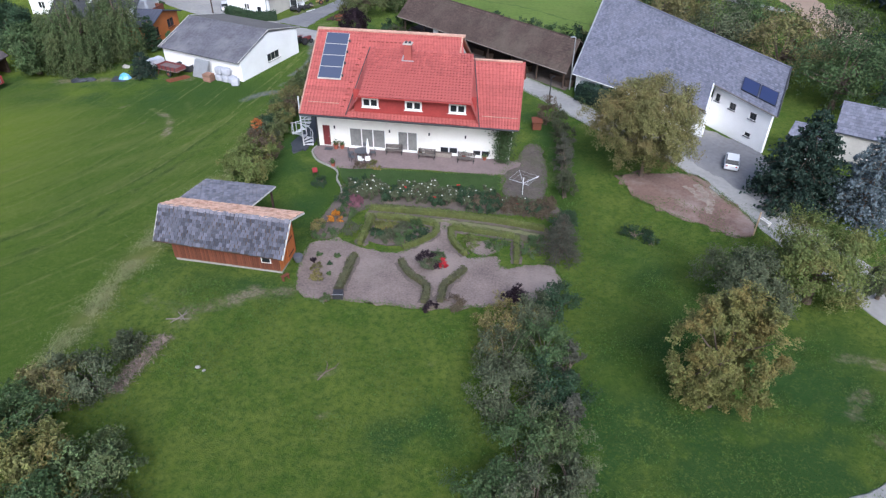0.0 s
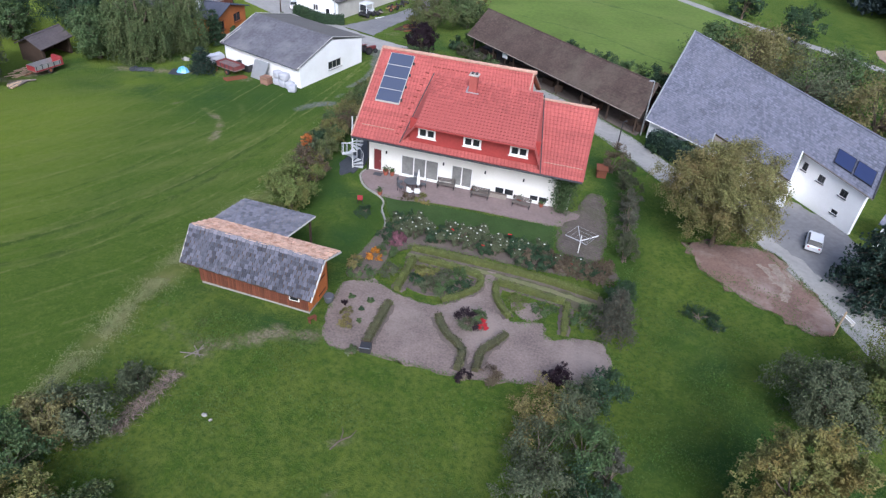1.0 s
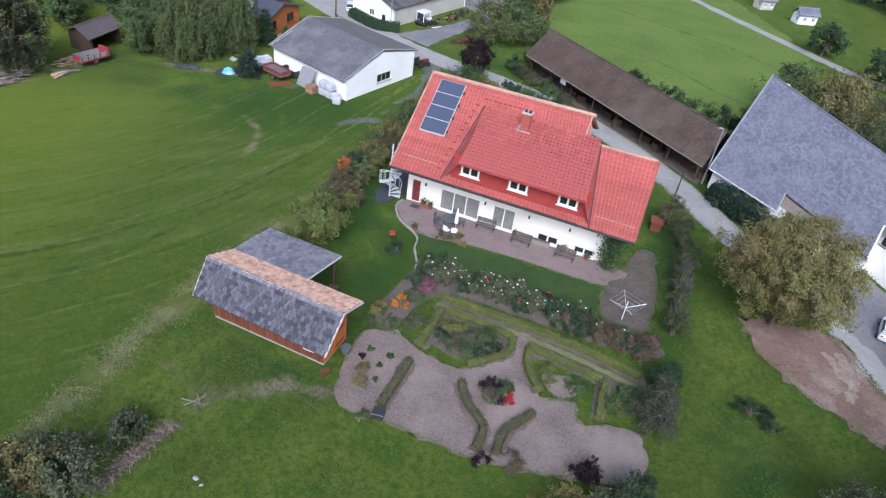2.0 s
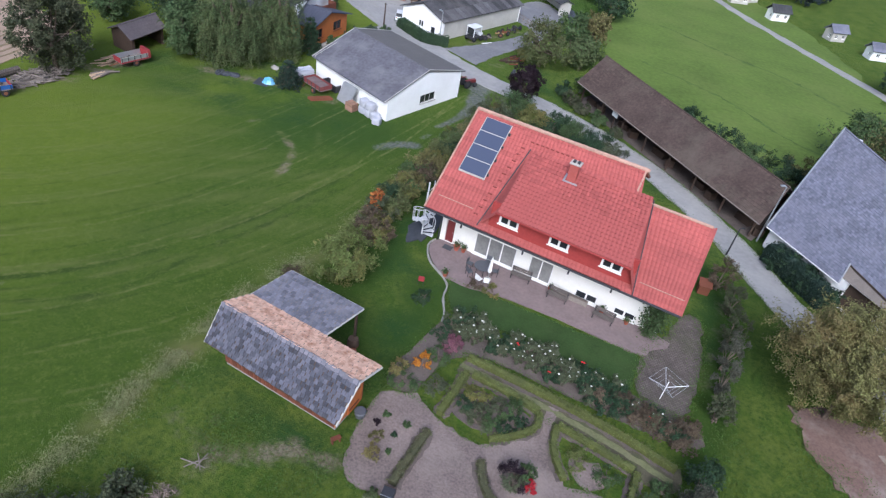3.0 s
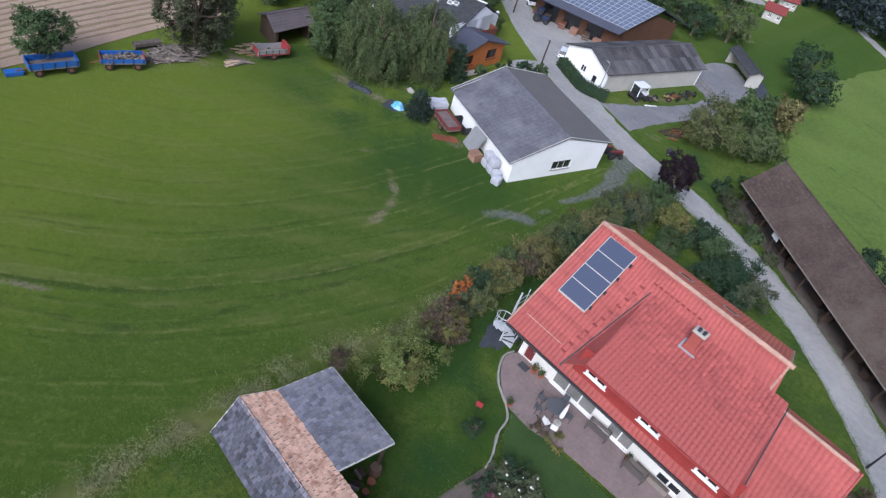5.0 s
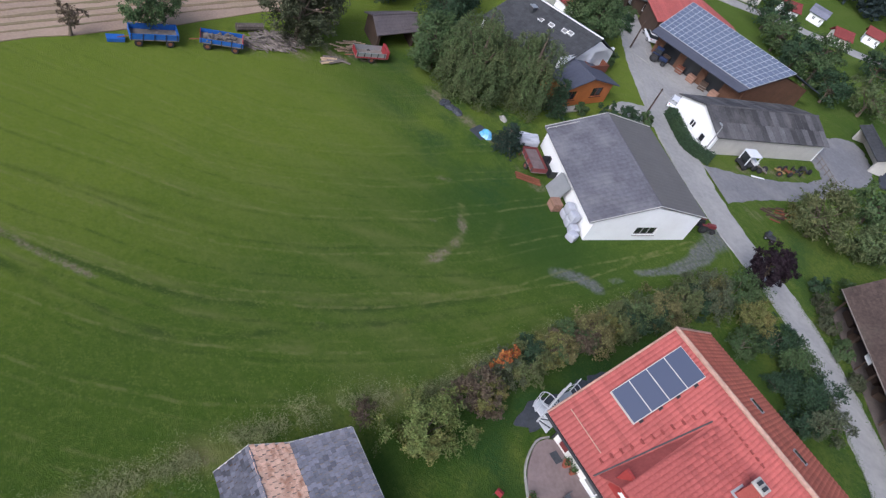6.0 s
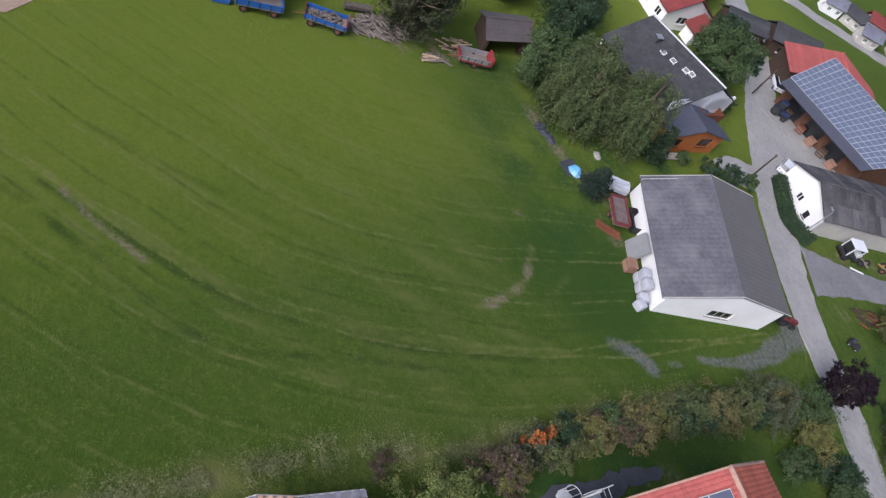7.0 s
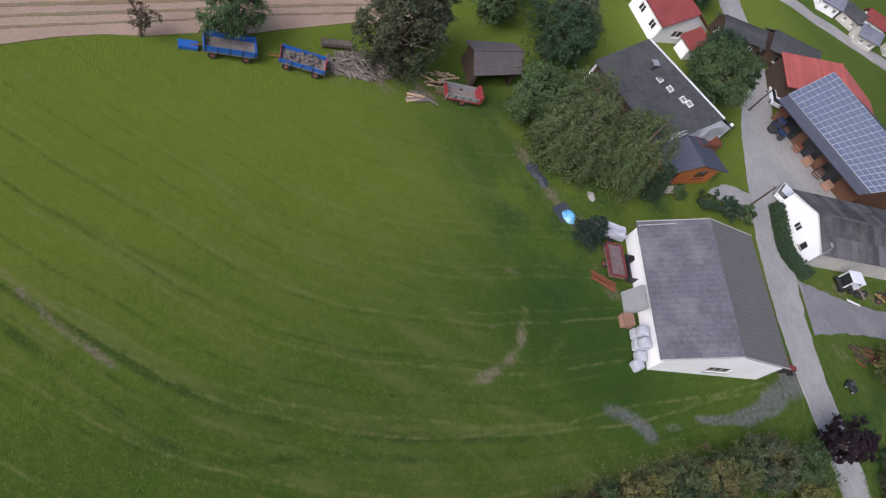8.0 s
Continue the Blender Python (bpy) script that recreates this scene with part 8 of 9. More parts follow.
for k, (nm, lab, x, y, h, r, m, n) in enumerate([
        ("aster_clump", "clump of pink asters at the bed's corner", 7.1, -8.0, 0.75, 0.75, L_PINK, 900), ("marigold_clump", "clump of bright orange flowers", 6.0, -10.6, 0.75, 0.65, L_BLOOM, 800), ("yellow_flower_clump", "yellow flowering clump by the shed", 5.0, -11.9, 0.8, 0.6, L_YELLOW, 500),
        ("perennial_clump", "green perennial clump in the bed", 5.6, -12.6, 0.6, 0.8, L_GREEN, 600), ("perennial_clump", "green perennial clump in the bed", 6.6, -9.4, 0.7, 0.8, L_GREEN, 600), ("perennial_clump", "grey perennial clump in the bed", 7.6, -11.6, 0.6, 0.8, L_GREY, 600), ("dry_clump", "rust-brown withered perennials in the herb bed", 10.3, -10.9, 0.7, 0.75, L_RUST, 800),
        ("herb_clump", "grey-green herbs in the framed bed", 11.6, -11.2, 0.6, 0.8, L_GREY, 700), ("herb_clump", "green herbs in the framed bed", 12.8, -10.9, 0.6, 0.8, L_GREEN, 700), ("herb_clump", "green herbs in the framed bed", 12.0, -12.4, 0.55, 0.7, L_GREEN, 600), ("herb_clump", "grey-green herbs in the framed bed", 10.6, -12.3, 0.5, 0.7, L_GREY, 500), ("herb_clump", "dark herbs in the framed bed", 13.4, -11.6, 0.5, 0.6, L_DARK, 500),
        ("herb_clump", "green herbs in the framed bed", 9.9, -11.9, 0.55, 0.7, L_DARK, 500), ("herb_clump", "grey herbs in the framed bed", 11.2, -12.8, 0.5, 0.7, L_GREY, 500), ("herb_clump", "dark herbs in the framed bed", 12.9, -12.2, 0.5, 0.6, L_DARK, 500), ("weed_clump", "weedy yellow-green growth inside the low hedges", 17.4, -11.6, 0.3, 0.9, L_BOX, 420), ("weed_clump", "weedy growth inside the low hedges", 19.4, -11.9, 0.35, 0.9, L_GREEN, 420), ("centre_bush", "purple-grey bush in the middle of the rose circle", 14.7, -15.0, 0.85, 0.85, L_COPPER, 500), ("centre_bush", "green bush in the middle of the rose circle", 14.6, -15.7, 0.7, 0.7, L_GREY, 500), ("centre_bush", "green rose bush in the rose circle", 15.2, -14.5, 0.8, 0.6, L_GREEN, 500), ("red_flower_clump", "bright red flowers in the rose circle", 15.75, -15.3, 0.8, 0.32, surface("red_bloom", (0.36, 0.02, 0.03), 0.7, 0.2, 2, 8, 0, island=0.3), 420),
        ("white_flower_clump", "white and yellow flowers by the planter box", 8.3, -20.5, 0.6, 0.42, L_WHITEBLOOM, 330), ("yellow_veg", "yellowing vegetable plants in the bed", 6.9, -18.2, 0.45, 0.5, L_YELLOW, 300), ("yellow_veg", "yellow-green vegetable plants in the bed", 6.6, -17.2, 0.45, 0.4, L_OLIVE, 260), ("veg_plant", "small green vegetable plant", 6.2, -15.4, 0.26, 0.23, L_GREEN, 200),
        ("veg_plant", "small green vegetable plant", 7.6, -15.4, 0.26, 0.23, L_GREEN, 200), ("veg_plant", "small dark vegetable plant", 7.4, -16.4, 0.26, 0.20, L_DARK, 180), ("veg_plant", "small dark vegetable plant", 6.0, -16.2, 0.26, 0.23, L_COPPER, 180), ("veg_plant", "small green vegetable plant", 7.7, -17.6, 0.22, 0.20, L_GREEN, 160),
        ("edge_clump", "dark clump at the gravel's edge", 17.2, -19.5, 0.6, 0.8, L_BROWN, 500), ("edge_clump", "brown clump at the garden entrance", 15.6, -20.2, 0.4, 0.5, L_COPPER, 260), ("lettuce_row", "green leafy plants beside the box hedge", 22.0, -12.2, 0.5, 0.8, L_GREEN, 500), ("lettuce_row", "green leafy plants beside the box hedge", 22.4, -11.0, 0.5, 0.8, L_GREEN, 500),
        ("terrace_clump", "small flowering border on the terrace edge", 5.6, -1.2, 0.5, 0.6, L_BROWN, 300), ("terrace_clump", "rusty border plants on the terrace edge", 6.9, -1.0, 0.5, 0.7, L_RUST, 320), ("nettle_patch", "blue-green nettle patch in the grass", 30.2, -8.6, 0.5, 1.2, L_DARK, 700), ("nettle_patch", "blue-green nettle patch in the grass", 31.4, -9.4, 0.4, 0.8, L_DARK, 400),
        ("creeper_ring", "dark ground creeper on the lawn", 2.9, -4.6, 0.25, 0.9, L_DARK, 500), ("seedhead_patch", "reddish brown seed heads by the shed", -5.9, -9.0, 0.9, 0.9, L_BROWN, 600)]):
    shrub(nm, lab, x, y, h, r, m, n, 0.07, 10, 800 + k, "plant", "", 0.45)

# tall dry grass along the meadow edge, and weeds
rngg = np.random.default_rng(8)
edge = smooth_line([(-6.4, -33), (-6.8, -25.5), (-7.0, -18), (-7.2, -12), (-6.8, -8.5), (-5.9, -4.5), (-6.2, 2), (-6.6, 10), (-6.4, 18)], 0.5)
n = 84000
pick = rngg.integers(0, len(edge), n)
xy = edge[pick] + rngg.normal(0, 1, (n, 2)) * np.array([0.62, 0.6]) * rngg.uniform(0.3, 1.5, (n, 1))
xy = xy[waves(xy[:, 0], xy[:, 1], 33, 0.55, 3) > rngg.uniform(-0.5, 0.75, n)]
n = len(xy)
tagged(leaves("tall_grass", np.column_stack([xy, rngg.uniform(0.05, 0.25, n)]), 0.105, rngg, L_TALL, None, droop=-0.7, slim=0.09), "tall pale dry grass along the meadow edge", "grass", "", "stuff")
n = 210000
xy = np.concatenate([np.column_stack([rngg.uniform(24.5, 50, n // 2), rngg.uniform(-40, -2, n // 2)]), np.column_stack([rngg.uniform(-6, 6, n // 14), rngg.uniform(-30, -19.6, n // 14)]), np.column_stack([rngg.uniform(-5, 22, n // 4), rngg.uniform(-42, -21, n // 4)])])
thick = waves(xy[:, 0], xy[:, 1], 21, 1.1, 3) + 0.6 * waves(xy[:, 0], xy[:, 1], 22, 4.0, 2)
xy = xy[thick > rngg.uniform(-0.3, 0.9, len(xy))]
tagged(leaves("meadow_tufts", np.column_stack([xy, rngg.uniform(0.0, 0.1, len(xy))]), 0.085, rngg, L_WEED, None, droop=-0.5, slim=0.2), "grass tufts and weeds growing in the rough lawn", "grass", "", "stuff")
n = 1300
ty = rngg.uniform(-30.8, -25.8, n)
xy = np.column_stack([-1.0 + 0.14 * (ty + 28) + rngg.normal(0, 0.3, n), ty])
tagged(leaves("dry_twigs", np.column_stack([xy, rngg.uniform(0.02, 0.3, n)]), 0.2, rngg, surface("bleached_twig", (0.235, 0.185, 0.155), 0.9, 0.2, 1, 8, 0, island=0.5), None, slim=0.07), "heap of pale dry twigs and cuttings", "twigs", "", "stuff")

tagged(leaves("edge_grass", np.concatenate(EDGE), 0.075, rngg, L_WEED, None, droop=-0.6, slim=0.25), "grass growing over the edges of paths and beds", "grass", "", "stuff")
hedge("yew_hedge", "big dark clipped yew hedge in front of the barn wall", [(25.9, 19.6), (28.4, 17.4), (31.0, 14.9)], 1.5, 1.9, L_PINE, 33, 90, 0.1)

# ---- terrace and garden things ----
tb = base("garden_table", "round slate-grey garden table on the terrace", "table", (5.2, 0.7, 0.07))
part("tabletop", tube([(0, 0, 0.7), (0, 0, 0.715), (0, 0, 0.74)], [0.68, 0.7, 0.69], 20), M_DARKSTEEL, tb)
for k in range(4):
    a = k * math.pi / 2 + 0.6
    part("leg", tube([(0.5 * math.cos(a), 0.5 * math.sin(a), 0), (0.38 * math.cos(a), 0.38 * math.sin(a), 0.7)], 0.025, 6), M_DARKMETAL, tb)


def garden_chair(label, mat, name="garden_chair"):
    t = base(name, label, "chair", group="garden chairs")
    part("seat", soft_box(-0.23, -0.23, 0.42, 0.23, 0.23, 0.46, 0.015), mat, t)
    part("backrest", soft_box(-0.23, 0.2, 0.5, 0.23, 0.24, 0.92, 0.015), mat, t)
    for x in (-0.2, 0.2):
        for y, z in ((-0.2, 0.42), (0.21, 0.5)):
            part("leg", tube([(x, y, 0), (x, y, z)], 0.018, 6), M_DARKMETAL, t)
    return t


c0 = garden_chair("dark grey metal garden chair at the round table", M_DARKSTEEL)
c0.matrix_world = pose(4.1, 0.7, 0.07, 0, 0, 90)
for x, y, a in ((5.2, 1.8, 0), (4.5, -0.2, 140), (6.2, 1.1, -80)):
    copy_thing(c0, pose(x, y, 0.07, 0, 0, a))
wc = garden_chair("white plastic chair on the terrace", M_WHITE)
wc.matrix_world = pose(5.5, -0.6, 0.07, 0, 0, 160)
copy_thing(wc, pose(6.1, -0.5, 0.07, 0, 0, 200))
rc = garden_chair("small red chair on the lawn", M_REDPAINT, "red_chair")
rc.matrix_world = pose(1.9, -3.4, 0.0, 0, 0, 200)
ps = base("parasol", "closed white parasol beside the table", "parasol", (5.95, 0.3, 0.07))
part("pole", tube([(0, 0, 0), (0, 0, 2.2)], 0.025, 8), M_STEEL, ps)
part("canopy", tube([(0, 0, 0.7), (0, 0, 0.85), (0, 0, 1.6), (0, 0, 2.25)], [0.1, 0.17, 0.13, 0.03], 10), M_WHITE, ps)
part("foot", tube([(0, 0, 0), (0, 0, 0.06), (0, 0, 0.1)], [0.28, 0.28, 0.1], 12), M_STONE, ps)


M_BENCH = surface("dark_weathered_slat", (0.13, 0.112, 0.102), 0.8, 0.25, 1.0, 12.0, 0.3)


def bench(label):
    t = base("garden_bench", label, "bench", group="benches along the house wall")
    for k in range(4):
        part("seat_slat", boxes((-0.85, -0.25 + 0.13 * k, 0.42, 0.85, -0.15 + 0.13 * k, 0.46)), M_BENCH, t)
    for k in range(3):
        part("back_slat", boxes((-0.85, 0.28, 0.55 + 0.13 * k, 0.85, 0.31, 0.65 + 0.13 * k)), M_BENCH, t)
    for x in (-0.75, 0.75):
        part("leg", boxes((x - 0.03, -0.22, 0, x + 0.03, -0.15, 0.42)), M_DARKMETAL, t)
        part("leg", boxes((x - 0.03, 0.22, 0, x + 0.03, 0.28, 0.95)), M_DARKMETAL, t)
    return t


b0 = bench("weathered grey slatted bench on the terrace")
b0.matrix_world = pose(11.4, 1.5, 0.07, 0, 0, 0)
copy_thing(b0, pose(8.1, 1.9, 0.07, 0, 0, 4))
copy_thing(b0, pose(15.2, 1.4, 0.07, 0, 0, -3))
wl_ = base("planter_trough", "long weathered trough along the house wall", "planter", (12.4, 2.25, 0.07))
part("trough", soft_box(-1.3, -0.2, 0, 1.3, 0.2, 0.4, 0.02), M_WOOD_GREY, wl_)
part("soil", boxes((-1.22, -0.14, 0.405, 1.22, 0.14, 0.42)), M_SOIL, wl_)
for k, (x, y, r) in enumerate(((2.2, 2.1, 0.3), (2.8, 2.2, 0.24), (10.6, 2.2, 0.22), (14.9, 2.2, 0.24), (3.0, -1.5, 0.24), (16.9, 2.2, 0.22))):
    p_ = base("flower_pot", "terracotta pot with a small plant on the terrace", "flower pot", (x, y, 0.07), 0, "flower pots on the terrace")
    part("pot", tube([(0, 0, 0), (0, 0, r * 1.3), (0, 0, r * 1.5)], [r * 0.6, r * 0.9, r], 12), M_BRICK, p_)
    rg = np.random.default_rng(900 + k)
    pl_ = leaves("plant", rg.normal(0, r * 0.5, (120, 3)) * np.array([1, 1, 0.8]) + np.array([0, 0, r * 2.1]), 0.07, rg, L_GREEN, p_)
    tagged(pl_, kind="stuff")
tagged(part("door_mat", boxes((1.1, 1.6, 0.075, 1.9, 2.2, 0.095)), M_TARP, None), "dark door mat on the terrace", "door mat")
ar = base("rotary_airer", "open metal rotary clothes airer on the paving", "clothes airer", (20.9, -3.7, 0), 20)
part("pole", tube([(0, 0, -0.02), (0, 0, 1.75)], 0.035, 8), M_WHITE, ar)
ends = []
for k in range(4):
    a = k * math.pi / 2
    e = (1.35 * math.cos(a), 1.35 * math.sin(a), 1.75)
    ends.append(e)
    part("arm", tube([(0, 0, 1.2), e], 0.02, 6), M_ALU, ar)
for s in (1.0, 0.72, 0.45):
    q = [(e[0] * s, e[1] * s, 1.2 + 0.55 * s) for e in ends]
    part("line", tube([*q, q[0]], 0.009, 4), M_ALU, ar)
px_ = base("planter_box", "black planter box with white edging in the gravel", "planter", (9.1, -20.0, 0.03), 10)
part("box", soft_box(-0.35, -0.3, 0, 0.35, 0.3, 0.45, 0.02), M_DARKMETAL, px_)
part("rim", boxes((-0.38, -0.33, 0.455, 0.38, -0.3, 0.48)), M_STEEL, px_)
part("rim", boxes((-0.38, 0.3, 0.455, 0.38, 0.33, 0.48)), M_WOOD_DK, px_)
for k, (a, l) in enumerate(((10, 1.5), (60, 1.3), (-40, 1.1), (95, 1.0))):
    s_ = base("fence_pole", "pale debarked pole lying on the grass", "pole", (-0.8 + 0.12 * k, -24.1 + 0.1 * k, 0.03 + 0.05 * k), a, "poles lying on the grass")
    part("wood", tube([(-l / 2, 0, 0.05), (0, 0.02, 0.06), (l / 2, 0, 0.05)], [0.035, 0.04, 0.028], 7), M_WOOD_GREY, s_)
for k, (x, y) in enumerate(((2.6, -28.0), (3.1, -28.2))):
    w_ = base("field_stone", "pale whitish stone in the grass", "stone", (x, y, 0), 40 * k, "stones in the grass")
    bm = bmesh.new()
    ico(bm, (0, 0, 0.08), 0.15 - 0.05 * k, (1.2, 0.9, 0.6), 2)
    part("stone", bm, M_KERB, w_)
br = base("dead_branch", "bare dead branch lying on the lawn", "branch", (10.6, -27.0, 0), 60)
part("wood", tube([(-0.9, 0, 0.05), (-0.2, 0.1, 0.1), (0.5, -0.05, 0.06), (1.0, 0.1, 0.04)], [0.05, 0.045, 0.03, 0.015], 6), M_TWIG, br)
part("wood", tube([(-0.1, 0.1, 0.1), (0.3, 0.4, 0.2), (0.5, 0.8, 0.1)], [0.035, 0.025, 0.012], 6), M_TWIG, br)
bp_ = base("fence_post", "white painted post at the edge of the bare ground", "post", (39.6, -6.9, 0))
part("shaft", tube([(0, 0, 0), (0, 0, 2.2)], 0.06, 8), M_TIMBER, bp_)
wb_ = base("stone_trough", "white rimmed trough beside the lane", "trough", (40.9, -4.9, 0), -60)
part("body", soft_box(-0.5, -0.16, 0, 0.5, 0.16, 0.3, 0.04), M_STONE, wb_)
part("rim", boxes((-0.52, -0.18, 0.305, 0.52, -0.13, 0.33)), M_WHITE, wb_)
part("rim", boxes((-0.52, 0.13, 0.305, 0.52, 0.18, 0.33)), M_WHITE, wb_)
kd_ = base("kennel", "small red-brown wooden hut beside the house", "hut", (21.5, 10.4, 0), 10)
part("body", boxes((-0.45, -0.4, 0, 0.45, 0.4, 0.8)), M_WOOD_RED, kd_)
part("roof", slab([(-0.55, -0.5, 0.86), (0.55, -0.5, 0.86), (0.55, 0.5, 1.1), (-0.55, 0.5, 1.1)], 0.05), M_WOOD_RED, kd_)

# ---- street furniture ----
def street_lamp(x, y, h, turn, label, head=0.6, mat=M_STEEL):
    t = base("street_lamp", label, "street lamp", (x, y, 0), turn, "street lamps")
    part("mast", tube([(0, 0, 0), (0, 0, h * 0.5), (0, 0, h)], [0.09, 0.07, 0.05], 8), mat, t)
    part("arm", tube([(0, 0, h - 0.05), (0.35 * head / 0.6, 0, h + 0.06)], 0.035, 6), mat, t)
    part("lamp_head", soft_box(0.15, -0.2 * head, h + 0.02, 0.15 + 0.85 * head, 0.2 * head, h + 0.14, 0.03), mat, t)


street_lamp(24.9, 22.1, 6.2, 215, "grey street lamp beside the slate barn")
street_lamp(-20.9, 42.4, 4.6, 160, "grey street lamp beside the stable hedge")
street_lamp(22.6, 17.6, 3.0, 20, "short dark lamp post beside the lane", 0.3, M_DARKMETAL)
for x, y, h in ((-28.5, 40.0, 4.2), (-42.2, 50.4, 4.2)):
    t = base("utility_pole", "dark wooden utility pole beside the lane", "pole", (x, y, 0), 0, "utility poles")
    part("shaft", tube([(0, 0, 0), (0, 0, h)], [0.12, 0.08], 8), M_WOOD_DK, t)
    part("insulator", tube([(-0.25, 0, h - 0.2), (0.25, 0, h - 0.2)], 0.03, 6), M_DARKMETAL, t)


# ---- vehicles ----
def car(label, x, y, turn, paint, s=1.0):
    """A hatchback: shaped body, cabin with glass, wheels, lamps."""
    t = base("car", label, "car", (x, y, 0), turn, "parked cars")
    rows = [(-2.0, 0.74, 0.35, 0.78), (-1.9, 0.84, 0.28, 0.92), (-1.0, 0.88, 0.25, 0.95), (0.6, 0.88, 0.25, 0.93), (1.5, 0.85, 0.26, 0.82), (1.95, 0.7, 0.34, 0.66)]
    bm = bmesh.new()
    rings = []
    for X, w, z0, z1 in rows:
        rings.append([bm.verts.new((X * s, Y * s, Z * s)) for Y, Z in ((-w * 0.92, z0), (w * 0.92, z0), (w, (z0 + z1) / 2), (w * 0.88, z1), (-w * 0.88, z1), (-w, (z0 + z1) / 2))])
    for a, b in zip(rings, rings[1:]):
        for i in range(6):
            bm.faces.new((a[i], a[(i + 1) % 6], b[(i + 1) % 6], b[i]))
    bm.faces.new(rings[0][::-1])
    bm.faces.new(rings[-1])
    bmesh.ops.recalc_face_normals(bm, faces=bm.faces[:])
    body = part("body", bm, paint, t)
    bm = bmesh.new()
    low = [bm.verts.new((X * s, Y * s, 0.93 * s)) for X, Y in ((-1.85, -0.76), (0.95, -0.76), (0.95, 0.76), (-1.85, 0.76))]
    top = [bm.verts.new((X * s, Y * s, 1.42 * s)) for X, Y in ((-1.45, -0.6), (0.15, -0.6), (0.15, 0.6), (-1.45, 0.6))]
    for i in range(4):
        j = (i + 1) % 4
        bm.faces.new((low[i], low[j], top[j], top[i]))
    bm.faces.new(top)
    bm.faces.new(low[::-1])
    part("cabin_glass", bm, M_GLASS, t)
    part("roof", soft_box(-1.6 * s, -0.66 * s, 1.40 * s, 0.28 * s, 0.66 * s, 1.46 * s, 0.02), paint, t)
    for X in (-1.2, 1.25):
        for Y in (-0.8, 0.8):
            wheel(t, (X * s, Y * s, 0.31 * s), (0, 1, 0), 0.31 * s, 0.2 * s, M_ALU)
    for Y in (-0.55, 0.55):
        part("headlight", soft_box(1.78 * s, (Y - 0.14) * s, 0.6 * s, 1.92 * s, (Y + 0.14) * s, 0.72 * s, 0.02), M_PLASTIC, t)
        part("tail_light", soft_box(-2.01 * s, (Y - 0.1) * s, 0.68 * s, -1.93 * s, (Y + 0.1) * s, 0.85 * s, 0.02), M_REDPAINT, t)
    return t


car("white hatchback parked in the dark yard", 40.2, 5.4, 76, M_CARWHITE, 0.78)
car("white car parked beside the stable gable", -30.0, 47.2, 118, M_CARWHITE, 0.85)
car("silver car parked by the solar barn", -45.0, 58.2, 150, M_SILVER, 0.85)
car("white car parked by the solar barn", -44.2, 56.4, 150, M_CARWHITE, 0.85)


def trailer(name, label, x, y, turn, L, W, H, mat, floor=0.75, two=True, ends=None, load=None):
    """A farm trailer: chassis, drop sides, wheels, drawbar."""
    t = base(name, label, "trailer", (x, y, 0), turn, "farm trailers")
    part("bed", boxes((-L / 2, -W / 2, floor - 0.1, L / 2, W / 2, floor)), M_WOOD_GREY, t)
    for y0 in (-W / 2, W / 2 - 0.05):
        part("side_board", boxes((-L / 2, y0, floor + 0.004, L / 2, y0 + 0.05, floor + H)), mat, t)
    for x0 in (-L / 2, L / 2 - 0.05):
        part("end_board", boxes((x0, -W / 2 + 0.052, floor + 0.004, x0 + 0.05, W / 2 - 0.052, floor + H)), ends or mat, t)
    for k in range(5):
        u = -L / 2 + 0.1 + (L - 0.3) * k / 4
        part("stanchion", boxes((u, -W / 2 - 0.045, floor - 0.08, u + 0.07, -W / 2 - 0.003, floor + H)), M_DARKMETAL, t)
    part("chassis", boxes((-L / 2 + 0.1, -0.35, floor - 0.25, L / 2 - 0.1, -0.25, floor - 0.104), (-L / 2 + 0.1, 0.25, floor - 0.25, L / 2 - 0.1, 0.35, floor - 0.104)), M_RUST, t)
    for X in ((-L * 0.32, L * 0.32) if two else (0.15,)):
        for Y in (-W / 2 + 0.1, W / 2 - 0.1):
            wheel(t, (X, Y, 0.36), (0, 1, 0), 0.36, 0.2, M_RUST)
        part("axle", tube([(X, -W / 2 + 0.1, 0.36), (X, W / 2 - 0.1, 0.36)], 0.05, 6), M_RUST, t)
    part("drawbar", tube([(-L / 2 + 0.1, 0, floor - 0.2), (-L / 2 - 0.9, 0, 0.35)], 0.05, 6), M_RUST, t)
    return t


trailer("blue_trailer", "blue drop-side farm trailer at the field edge", -45.6, -10.9, 84, 4.0, 1.7, 0.55, M_BLUEPAINT)
bx_ = base("blue_toolbox", "flat blue steel box beside the trailer", "box", (-46.0, -13.9, 0), 84)
part("body", soft_box(-0.7, -0.35, 0.0, 0.7, 0.35, 0.3, 0.03), M_BLUEPAINT, bx_)
part("lid", soft_box(-0.74, -0.38, 0.305, 0.74, 0.38, 0.36, 0.02), M_BLUEPAINT, bx_)
trailer("blue_trailer", "blue trailer loaded with firewood and a red tailboard", -44.6, -5.2, 72, 3.8, 1.7, 0.4, M_BLUEPAINT, ends=M_REDPAINT)
rngl = random.Random(44)
for k in range(42):
    lg = base("split_log", "grey split log loaded on the blue trailer", "log", (-44.6 + rngl.uniform(-0.55, 0.55), -5.2 + rngl.uniform(-1.4, 1.4), 0.82 + 0.1 * (k % 3)), rngl.uniform(0, 180), "logs on the trailer")
    part("wood", tube([(-0.35, 0, 0.0), (0.35, 0, 0.02)], rngl.uniform(0.05, 0.08), 6), M_LOG if k % 3 else M_WOOD_GREY, lg)
pile = []
